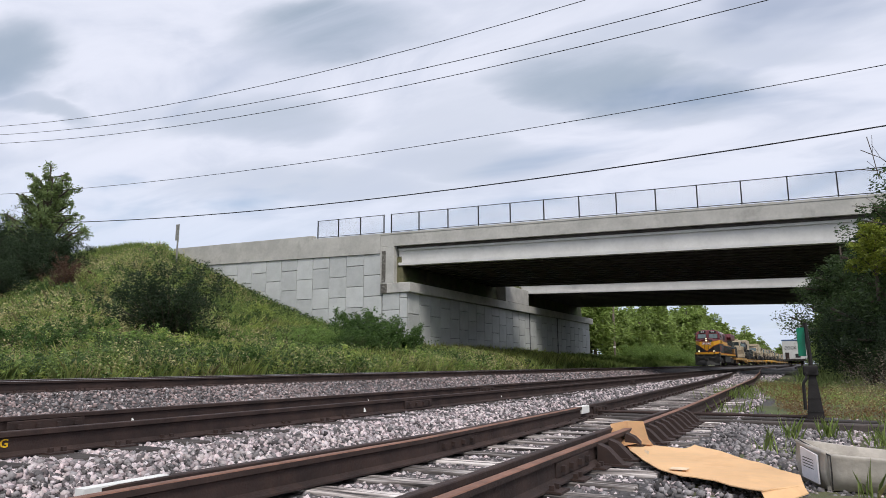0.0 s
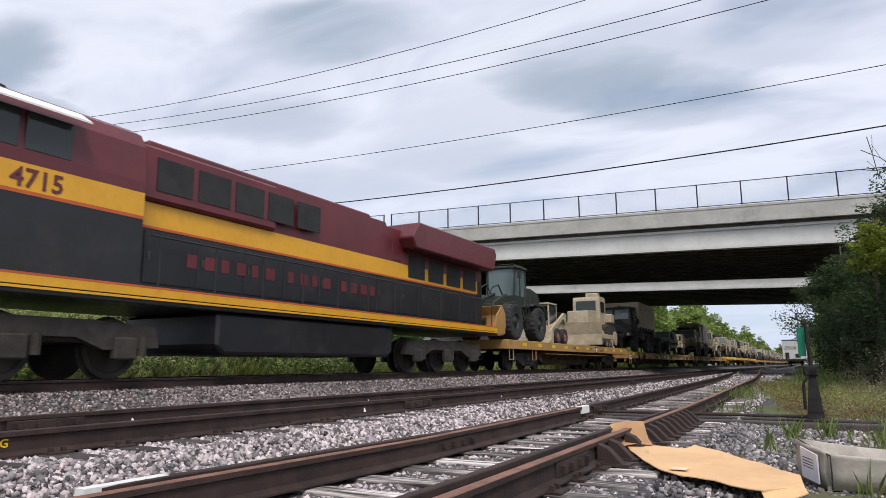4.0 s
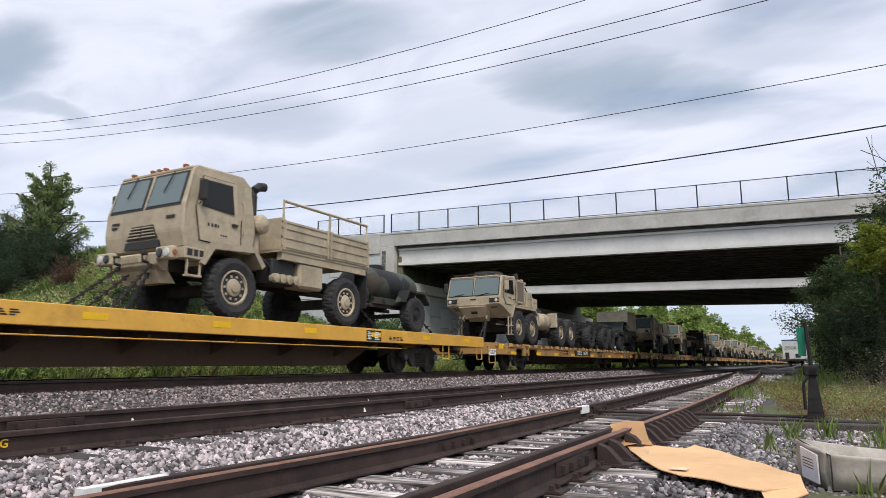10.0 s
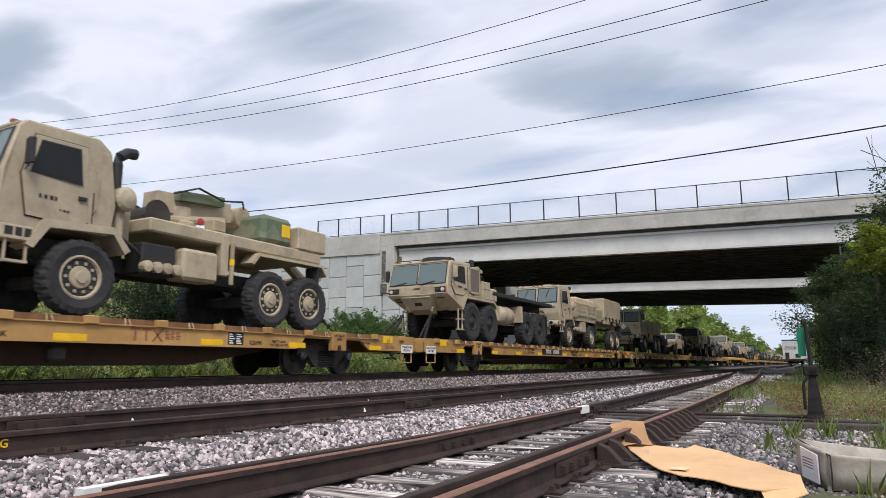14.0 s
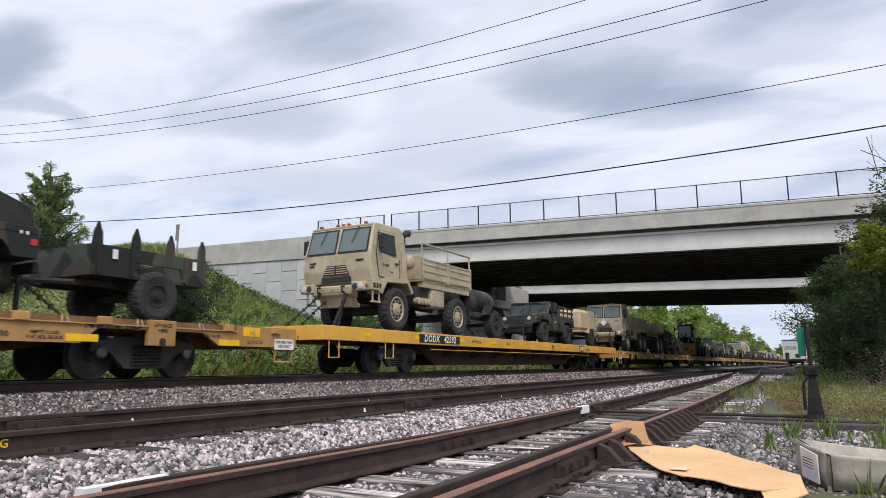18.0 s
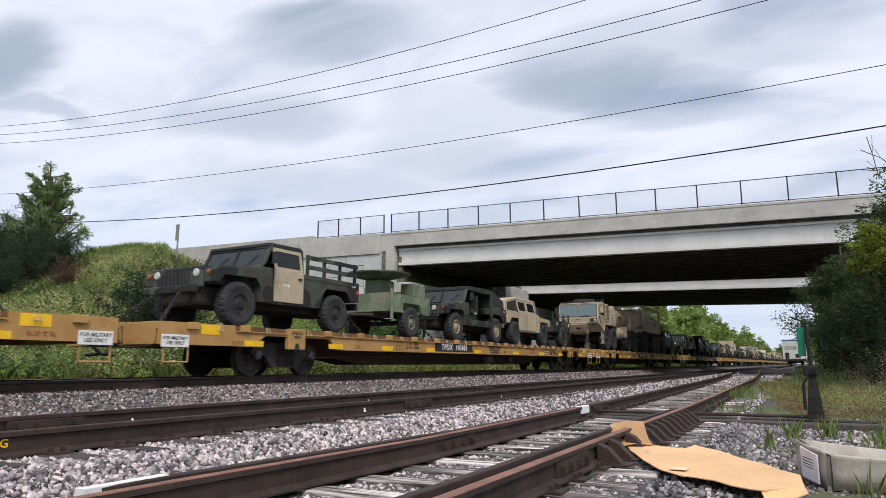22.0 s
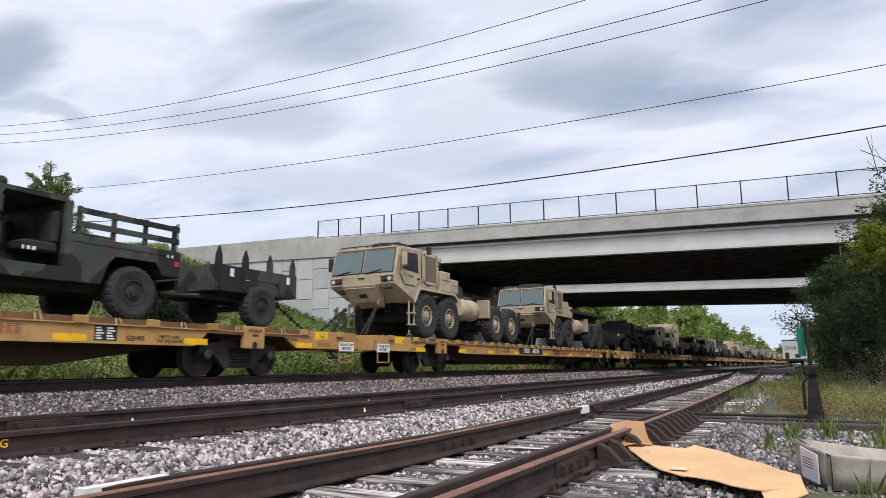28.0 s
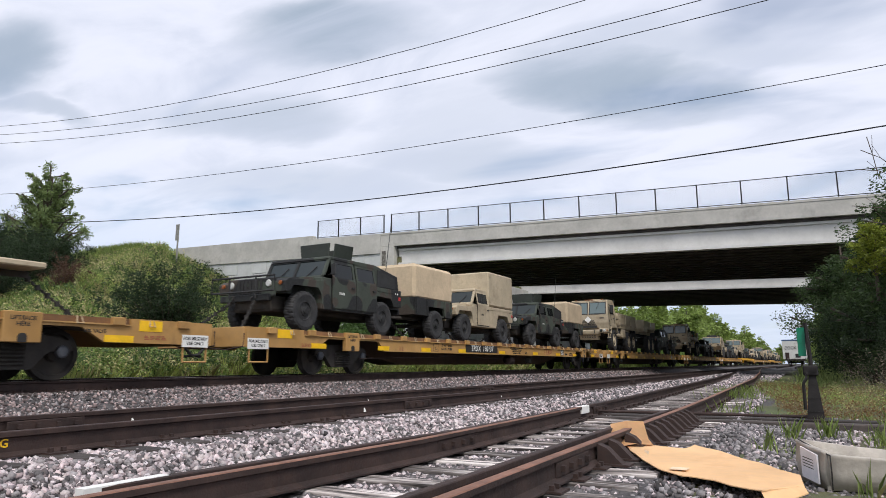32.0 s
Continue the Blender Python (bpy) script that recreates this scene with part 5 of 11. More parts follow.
    chains(t, [((s * 0.45, -1.5, 1.03), (s * 0.85, -2.6, 0.02)) for s in (-1, 1)] + [((s * 0.3, -1.45, 0.85), (s * 0.7, -2.2, 0.02)) for s in (-1, 1)] + [((s * 0.5, end, 0.95), (s * 0.9, end + 0.95, 0.02)) for s in (-1, 1)])
    return t


# ---------- eight-wheel heavy truck ----------
def hemtt(load, paint=TAN, label="", short=False, group="heavy trucks"):
    t = thing("heavy_truck", label, "military truck", group)
    gap = 3.327 if short else 3.81
    a3 = 1.524 + gap
    rear = a3 + 1.524
    for y in (0.0, 1.524, a3, rear):
        wheel(t, y, 0.71, 0.43, 0.32, 1.0, BLACK if load != "bare" else TAN_DARK)
        part("axle", tube(B(), [(-0.8, y, 0.66), (0.8, y, 0.66)], 0.13, 8), UNDER, t)
    for s in (-1, 1):
        part("frame_rail", box(B(), s * 0.45 - 0.06, s * 0.45 + 0.06, -1.2, rear + 0.7, 0.95, 1.25), UNDER, t)
    cab = [(-1.25, 0.98), (-1.90, 1.44), (-1.93, 1.76), (-1.70, 2.52), (-1.58, 2.60), (-0.28, 2.66), (-0.24, 1.62), (-0.55, 1.40), (-0.80, 1.04)]
    bm = prism(B(), cab, -1.20, 1.20, 0.03)

    def chin(y, z):
        return 1.0 - 0.34 * max(0.0, min(1.0, (1.46 - z) / 0.5)) * max(0.0, min(1.0, (-0.9 - y) / 0.3))
    for v in bm.verts:
        v.co.x *= chin(v.co.y, v.co.z)
        if v.co.z > 1.8:
            v.co.x *= 1.0 - (v.co.z - 1.8) * 0.04
    part("cab", bm, paint, t)
    bl = part("belly_plate", hexa(B(), [(-0.38, -1.70, 1.0), (0.38, -1.70, 1.0), (0.56, -2.0, 1.46), (-0.56, -2.0, 1.46)], [(-0.45, -1.3, 0.86), (0.45, -1.3, 0.86), (0.66, -1.82, 1.50), (-0.66, -1.82, 1.50)]), paint, t)
    part("belly_rim", tube(B(), [(-0.40, -1.68, 1.0), (-0.57, -2.0, 1.46), (0.57, -2.0, 1.46), (0.40, -1.68, 1.0)], 0.022, 6), paint, bl)
    part("front_grille", hexa(B(), [(-0.14, -1.795, 1.12), (0.14, -1.795, 1.12), (0.14, -1.86, 1.22), (-0.14, -1.86, 1.22)], [(-0.14, -1.74, 1.12), (0.14, -1.74, 1.12), (0.14, -1.80, 1.22), (-0.14, -1.80, 1.22)]), INK, bl)
    fm = B()
    for x, z, n in ((-0.95, 1.36, 3), (-0.92, 1.29, 3), (0.72, 1.36, 4)):
        for i in range(n):
            box(fm, x + i * 0.075, x + i * 0.075 + 0.055, -1.86 - (z - 1.40) * 1.2, -1.78 - (z - 1.40) * 1.2, z - 0.022, z + 0.022)
    box(fm, -0.12, 0.12, -1.945, -1.92, 1.66, 1.69)
    part("front_marks", fm, INK, t)

    def glass_front(x0, x1, z0, z1, out):
        f = lambda z: -1.93 + (z - 1.76) * 0.3026 - out
        q = [(x0, f(z0), z0), (x1, f(z0), z0), (x1 - 0.02, f(z1), z1), (x0 + 0.02, f(z1), z1)]
        bm = hexa(B(), q, [(p[0], p[1] + 0.03, p[2]) for p in q])
        bmesh.ops.recalc_face_normals(bm, faces=bm.faces)
        return bm
    for s in (-1, 1):
        c = s * 0.565
        g = part("windscreen", glass_front(c - 0.53, c + 0.53, 1.83, 2.49, 0.024), GLASS_PALE, t)
        part("gasket", glass_front(c - 0.555, c + 0.555, 1.80, 2.515, 0.010), INK, g)
        part("wiper", tube(B(), [(c - 0.42, -1.95, 1.80), (c + 0.15, -1.93, 1.90)], 0.014, 5), INK, t)
        lp = part("lamp_panel", box(B(), s * 0.92 - 0.20, s * 0.92 + 0.20, -1.955, -1.90, 1.50, 1.72, 0.012), INK, t)
        part("lamp_bezel", box(box(B(), s * 0.92 - 0.22, s * 0.92 + 0.22, -1.97, -1.92, 1.70, 1.735), s * 0.92 - 0.22, s * 0.92 + 0.22, -1.97, -1.92, 1.485, 1.515), paint, lp)
        for k in (0, 1):
            part("headlight", moved(lathe(B(), [(0.0005, -0.03), (0.06, -0.02), (0.07, 0.03)], 12, "Y"), (s * (1.02 - 0.19 * k), -1.96, 1.61)), LENS if k == 0 else GLASS, lp)
        part("marker_lamp", box(B(), s * 1.12 - 0.02, s * 1.12 + 0.02, -1.965, -1.93, 1.56, 1.66), AMBER, lp)

        def side(pts, out, thick):
            q = [(s * (1.20 * chin(y, z) * (1.0 - max(0.0, z - 1.8) * 0.04) + out), y, z) for y, z in pts]
            bm = hexa(B(), q, [(p[0] + s * thick, p[1], p[2]) for p in q])
            bmesh.ops.recalc_face_normals(bm, faces=bm.faces)
            return bm
        d = part("door", side([(-1.42, 1.50), (-1.66, 1.78), (-1.48, 2.48), (-0.52, 2.54), (-0.48, 1.66), (-0.80, 1.50)], 0.0, 0.025), paint, t)
        if s > 0:
            part("door_seal", side([(-1.43, 1.485), (-1.675, 1.78), (-1.49, 2.495), (-0.505, 2.555), (-0.465, 1.645), (-0.79, 1.485)], 0.0, 0.010), INK, d)
        w = part("window", side([(-1.50, 1.96), (-1.38, 2.42), (-0.66, 2.46), (-0.64, 1.92)], 0.024, 0.012), GLASS_SIDE, d)
        if s > 0:
            part("window_gasket", side([(-1.53, 1.935), (-1.40, 2.445), (-0.64, 2.485), (-0.615, 1.895)], 0.022, 0.008), INK, w)
        if s > 0:
            part("handle", box(B(), s * 1.235 - 0.02, s * 1.235 + 0.02, -0.70, -0.58, 1.70, 1.74), INK, d)
        m = tube(B(), [(s * 1.18, -1.58, 2.45), (s * 1.36, -1.66, 2.42), (s * 1.36, -1.66, 1.98), (s * 1.2, -1.68, 1.92)], 0.014, 5)
        part("mirror", box(m, s * 1.36 - 0.09, s * 1.36 + 0.09, -1.70, -1.63, 2.0, 2.38, 0.02), paint if s > 0 else BLACK, t)
        if s > 0:
            part("handrail", tube(B(), [(s * 1.24, -0.42, 1.7), (s * 1.28, -0.42, 1.75), (s * 1.28, -0.42, 2.3), (s * 1.24, -0.42, 2.35)], 0.015, 5), paint, t)
        st = tube(B(), [(s * 1.12, -1.02, 1.05), (s * 1.12, -1.02, 0.38), (s * 1.12, -0.72, 0.38), (s * 1.12, -0.72, 1.05)], 0.03, 6)
        for z in (0.40, 0.70):
            box(st, s * 1.12 - 0.1, s * 1.12 + 0.1, -1.0, -0.74, z - 0.02, z + 0.02)
        part("step", st, paint, t)
        part("tow_hook", tube(B(), [(s * 0.52, -1.62, 1.06), (s * 0.52, -1.76, 1.04), (s * 0.52, -1.80, 0.94), (s * 0.52, -1.70, 0.88)], 0.03, 6), TAN_DARK, t)
        # engine box, louvred side, fenders
        part("radiator_screen", box(B(), s * 1.13 - 0.02, s * 1.13 + 0.02, -0.12, 0.66, 1.70, 2.50), TAN_GRILLE, t)
        part("fender", prism(B(), [(-0.86, 1.04), (-0.52, 1.50), (1.85, 1.50), (2.28, 1.20), (2.22, 1.14), (1.82, 1.42), (-0.48, 1.42), (-0.78, 1.0)], s * 0.66 if s > 0 else -1.22, 1.22 if s > 0 else s * 0.66), paint, t)
        part("stowage_box", box(B(), s * 0.92 - 0.27, s * 0.92 + 0.27, 0.90, 1.55, 1.50, 2.15, 0.03), paint, t)
        part("battery_box", box(B(), s * 0.92 - 0.27, s * 0.92 + 0.27, 1.60, 2.15, 1.50, 1.95, 0.03), paint, t)
        part("mud_flap", box(B(), s * 0.98 - 0.24, s * 0.98 + 0.24, rear + 0.78, rear + 0.81, 0.45, 1.25), BLACK, t)
        part("rear_fender", box(B(), s * 0.98 - 0.24, s * 0.98 + 0.24, a3 - 0.80, a3 - 0.62, 0.85, 1.50, 0.02), paint, t)
    part("visor", box(B(), -1.12, 1.12, -1.70, -1.60, 2.545, 2.60, 0.015), paint, t)
    part("engine_box", box(B(), -1.13, 1.13, -0.20, 0.72, 1.50, 2.58, 0.04), paint, t)
    part("spare_tyre", moved(lathe(B(), [(0.30, -0.16), (0.6, -0.2), (0.66, 0), (0.6, 0.2), (0.30, 0.16)], 28, "Z"), (-0.1, -0.2, 2.70)), RUBBER, t)
    part("fuel_tank", moved(lathe(B(), [(0.0005, -0.72), (0.26, -0.70), (0.35, -0.62), (0.36, -0.30), (0.37, -0.28), (0.36, -0.26), (0.36, 0.30), (0.37, 0.32), (0.36, 0.34), (0.35, 0.62), (0.26, 0.70), (0.0005, 0.72)], 22, "Y"), (0.92, 3.08, 1.05)), paint, t, shade=True)
    part("hydraulic_tank", box(B(), -1.2, -0.6, 2.45, 3.7, 0.75, 1.4, 0.05), paint, t)
    part("tank_end_box", box(B(), 0.62, 1.21, 2.06, 2.34, 0.80, 1.36, 0.02), paint, t)
    mast = box(B(), 0.62, 0.78, 0.86, 1.0, 2.15, 2.95, 0.02)
    part("mast_plate", box(B(), 0.45, 0.98, 0.82, 1.06, 2.62, 2.68, 0.01), paint, t)
    part("mast_lamp", box(B(), 0.50, 0.66, 0.84, 1.0, 2.68, 2.84, 0.02), paint, t)
    part("roof_rail", tube(B(), [(-1.1, -1.55, 2.62), (-1.1, -1.50, 2.70), (1.1, -1.50, 2.70), (1.1, -1.55, 2.62)], 0.018, 5), BLACK, t)
    for x in (-0.9, -0.45, 0.0, 0.45, 0.9):
        part("roof_lamp", box(B(), x - 0.04, x + 0.04, -1.66, -1.58, 2.60, 2.645, 0.01), AMBER, t)
    part("door_marks", bars(bars(B(), 1.232, -1.20, 1.76, 4, 0.05, 0.06, 0.075), 1.15, -0.02, 1.60, 3, 0.06, 0.05, 0.09), INK, t)
    part("cab_seam", box(B(), 1.195, 1.207, -0.40, -0.385, 1.62, 2.50), INK, t)
    part("exhaust_stack", mast, BLACK, t)
    part("air_intake", moved(lathe(B(), [(0.09, 0), (0.09, 0.35), (0.18, 0.38), (0.18, 0.48), (0.06, 0.52)], 14, "Z"), (0.86, 1.15, 2.10)), paint, t)
    part("tank_strap", moved(lathe(B(), [(0.362, -0.02), (0.375, -0.02), (0.375, 0.02), (0.362, 0.02)], 22, "Y"), (0.92, 3.45, 1.05)), TAN_DARK, t)
    part("screen_frame", box(box(box(box(B(), 1.14, 1.165, -0.16, -0.10, 1.64, 2.55), 1.14, 1.165, 0.64, 0.70, 1.64, 2.55), 1.14, 1.165, -0.16, 0.70, 2.49, 2.55), 1.14, 1.165, -0.16, 0.70, 1.64, 1.70), paint, t)
    part("hose", tube(B(), [(1.0, 0.8, 2.2), (1.08, 1.0, 2.35), (1.02, 1.3, 2.2), (1.05, 1.7, 2.0)], 0.025, 6), BLACK, t)
    part("muffler", moved(lathe(B(), [(0.05, -0.42), (0.15, -0.36), (0.15, 0.36), (0.05, 0.42)], 14, "Z"), (0.55, 1.55, 2.25)), TAN_DARK, t, shade=True)
    part("box_seams", box(box(B(), 1.192, 1.196, 0.94, 1.51, 1.86, 1.875), 1.192, 1.196, 1.64, 2.11, 1.74, 1.755), INK, t)
    R = rear + 0.75
    if load in ("flat", "bare", "beams"):
        part("hook_frame", box(B(), -0.55, 0.55, 2.3, rear + 0.3, 1.26, 1.46), UNDER, t)
        part("hook_arm", tube(B(), [(0, 2.5, 1.5), (0, 1.9, 1.9), (0, 1.72, 2.35)], 0.13, 8), TAN_DARK, t)
        part("hydraulic_ram", tube(B(), [(0.4, 2.6, 1.5), (0.4, 4.6, 1.55)], 0.09, 8), STEEL, t)
    if load == "bare":
        part("hose_reel", moved(lathe(B(), [(0.25, -0.1), (0.25, 0.1)], 14), (0.6, 3.2, 1.65)), BLACK, t)
        part("rear_light_bar", box(B(), -1.1, 1.1, R - 0.1, R, 1.05, 1.20), paint, t)
    if load == "flat":
        bm = box(B(), -1.2, 1.2, 1.75, R + 0.85, 1.72, 1.86, 0.01)
        part("flatrack", bm, BLACK, t, "black steel flatrack")
        for s in (-1, 1):
            part("flatrack_rail", box(B(), s * 0.5 - 0.08, s * 0.5 + 0.08, 1.75, R + 0.8, 1.48, 1.72), BLACK, t)
        part("flatrack_hook", box(B(), -0.3, 0.3, 1.55, 1.78, 1.6, 2.05, 0.04), BLACK, t)
    if load == "beams":
        part("flatrack", box(B(), -1.2, 1.2, 1.9, R + 0.7, 1.62, 1.76), BLACK, t)
        for k in range(4):
            for j in range(2):
                z = 1.78 + k * 0.235
                x = -0.60 + j * 1.2
                bm = box(B(), x - 0.46, x + 0.46, 1.72, R + 0.55 - 0.04 * k, z + 0.04, z + 0.16)
                box(bm, x - 0.56, x + 0.56, 1.72, R + 0.55, z, z + 0.045)
                box(bm, x - 0.56, x + 0.56, 1.72, R + 0.55, z + 0.155, z + 0.195)
                part("bridge_beam", bm, BLACK, t)
            for s in (-1, 1):
                part("paint_tab", box(B(), s * 1.165 - 0.004, s * 1.165 + 0.004, 1.75, 1.95, 1.79 + k * 0.235, 1.82 + k * 0.235), WHITE, t)
    if load == "wrecker":
        part("bed", box(B(), -1.15, 1.15, 2.2, R - 0.1, 1.45, 1.62, 0.02), paint, t)
        for s in (-1, 1):
            for i, (ya, yb) in enumerate(((2.85, 3.7), (3.73, 4.6), (4.63, 5.45))):
                b_ = part("side_locker", box(B(), s * 0.92 - 0.25, s * 0.92 + 0.25, ya, yb, 1.62, 2.36, 0.02), paint, t)
                if s > 0:
                    part("handle", box(B(), s * 1.18 - 0.012, s * 1.18 + 0.012, (ya + yb) / 2 - 0.06, (ya + yb) / 2 + 0.06, 1.95, 2.0), BLACK, b_)
        part("name_plate", box(B(), 1.172, 1.178, 4.75, 5.05, 2.08, 2.22), BLACK, t)
        part("crane_pedestal", box(B(), -0.4, 0.4, 2.0, 2.7, 1.6, 2.45, 0.05), paint, t)
        part("crane_boom", box(B(), -0.25, 0.25, 2.1, 5.6, 1.85, 2.30, 0.03), TAN_DARK, t)
        part("winch_frame", box(B(), -0.9, 0.9, 5.55, 5.75, 1.6, 2.55, 0.03), TAN_DARK, t)
        part("tow_winch", moved(lathe(B(), [(0.34, -0.5), (0.34, -0.44), (0.22, -0.42), (0.22, 0.42), (0.34, 0.44), (0.34, 0.5)], 18), (0, 6.05, 1.75)), UNDER, t)
        for s in (-1, 1):
            part("jack_leg", tube(B(), [(s * 1.05, 5.85, 0.7), (s * 1.05, 5.85, 1.9)], 0.09, 8), TAN_DARK, t)
        part("beacon_post", tube(B(), [(1.0, 6.2, 1.6), (1.0, 6.2, 2.75)], 0.025, 6), TAN_DARK, t)
        part("beacon", moved(lathe(B(), [(0.06, 0), (0.06, 0.14), (0.0005, 0.16)], 10, "Z"), (1.0, 6.2, 2.75)), AMBER, t)
        part("tow_arm", tube(B(), [(0, 6.3, 1.5), (0, 7.1, 1.3), (0, 7.5, 1.35)], 0.11, 8), TAN_DARK, t)
    if load == "shelter":
        part("bed", box(B(), -1.2, 1.2, 1.95, R + 0.9, 1.46, 1.60, 0.02), paint, t)
        part("front_container", box(B(), -1.15, 1.15, 2.1, 3.85, 1.62, 3.05, 0.03), paint, t)
        fr = B()
        for x in (-1.18, 1.1):
            for y in (1.98, 3.9):
                box(fr, x, x + 0.08, y, y + 0.08, 1.6, 3.45)
            box(fr, x, x + 0.08, 1.98, 3.98, 3.37, 3.45)
        for y in (1.98, 3.9):
            box(fr, -1.18, 1.18, y, y + 0.08, 3.37, 3.45)
        part("lift_frame", fr, paint, t)
        part("power_shelter", box(B(), -1.22, 1.22, 4.35, R + 0.5, 1.62, 3.38, 0.04), paint, t, "tan box shelter")
        part("gas_bottle", moved(lathe(B(), [(0.10, 0), (0.10, 0.85), (0.03, 0.95)], 12, "Z"), (1.1, 4.12, 1.75)), paint, t)
        part("cable_rack", box(B(), -1.0, 1.0, R + 0.5, R + 0.85, 1.62, 2.75, 0.1), TAN_DARK, t)
        part("access_steps", box(B(), 0.9, 1.2, 1.98, 2.1, 1.6, 2.6, 0.02), paint, t)
    if load == "tank":
        prof = [(0.0005, -2.42), (0.55, -2.38), (0.70, -2.28), (0.74, -2.1), (0.74, 1.9), (0.72, 2.25), (0.60, 2.42), (0.0005, 2.5)]
        bm = lathe(B(), prof, 30, "Y")
        for v in bm.verts:
            v.co.x *= 1.42
        part("fuel_cistern", moved(bm, (0, 4.05, 2.02)), paint, t, "tan elliptical fuel tank", shade=True)
        for y in (2.2, 6.0):
            bd = lathe(B(), [(0.745, -0.03), (0.755, -0.03), (0.755, 0.03), (0.745, 0.03)], 30, "Y")
            for v in bd.verts:
                v.co.x *= 1.42
            part("tank_band", moved(bd, (0, y, 2.02)), paint, t)
        part("tank_cradle", box(B(), -0.8, 0.8, 1.8, R, 1.26, 1.45), UNDER, t)
        for s in (-1, 1):
            part("pump_cabinet", box(B(), s * 0.85 - 0.3, s * 0.85 + 0.3, 6.2, 7.5, 1.35, 2.2, 0.05), paint, t)
            part("rear_box", box(B(), s * 0.95 - 0.25, s * 0.95 + 0.25, 1.55, 1.75, 1.5, 2.6, 0.03), paint, t)
        letters("lettering", "FLAMMABLE", 0.22, INK, t, (1.052, 3.6, 2.16))
        bm = box(B(), 1.044, 1.05, 3.0, 4.2, 1.93, 1.96)
        box(bm, 1.04, 1.046, 3.2, 4.0, 1.86, 1.885)
        part("small_print", bm, INK, t)
    stretch(t, 0.66, 0.71, 1.04)
    chains(t, [((s * 0.55, -1.9, 0.90), (s * (0.55 + k * 0.35), -2.7 - k * 0.25, 0.02)) for s in (-1, 1) for k in (0, 1)] + [((s * 0.5, R, 1.0), (s * 0.9, R + 1.0, 0.02)) for s in (-1, 1)])
    return t


TAN_GRILLE = mat("radiator_mesh", (0.16, 0.13, 0.10), 0.8, 0, 0.2, 30, bump=0.5, bump_scale=90)


# ---------- trailers ----------
def trailer_base(t, paint, r, w, hub, x, front, back, zf=0.70, axles=(0.0,), rim=None):
    for y in axles:
        wheel(t, y, r, w, hub, x, rim or paint)
        part("axle", tube(B(), [(-x, y, r), (x, y, r)], 0.07, 8), UNDER, t)
    for s in (-1, 1):
        part("frame_rail", box(B(), s * 0.5 - 0.04, s * 0.5 + 0.04, front, back, zf - 0.10, zf), UNDER, t)
        part("draw_bar", tube(B(), [(s * 0.5, front + 0.05, zf - 0.05), (0, front - 0.95, zf - 0.08)], 0.05, 6), UNDER, t)
    part("landing_leg", tube(B(), [(0.12, front - 0.7, zf - 0.05), (0.12, front - 0.7, 0.02)], 0.045, 8), UNDER, t)
    chains(t, [((s * 0.45, back - 0.05, zf - 0.05), (s * 0.85, back + 0.6, 0.02)) for s in (-1, 1)])


def bed_sides(t, paint, y0, y1, z0, z1, arch):
    part("bed_floor", box(B(), -1.0, 1.0, y0, y1, z0, z0 + 0.06), paint, t)
    for s in (-1, 1):
        x0, x1 = (0.98, 1.05) if s > 0 else (-1.05, -0.98)
        part("side_panel", prism(B(), [(y0, z0), (-arch - 0.08, z0), (-arch + 0.05, z0 + 0.30), (arch - 0.05, z0 + 0.30), (arch + 0.08, z0), (y1, z0), (y1, z1), (y0, z1)], x0, x1), paint, t)
        for y in (y0 + 0.05, -0.62, 0.55, y1 - 0.12):
            part("rib", box(B(), s * 1.06 - 0.02, s * 1.06 + 0.02, y, y + 0.07, z0 + 0.05, z1), paint, t)
    for y in (y0, y1):
        part("end_panel", box(B(), -1.0, 1.0, y - 0.03, y + 0.03, z0, z1), paint, t)


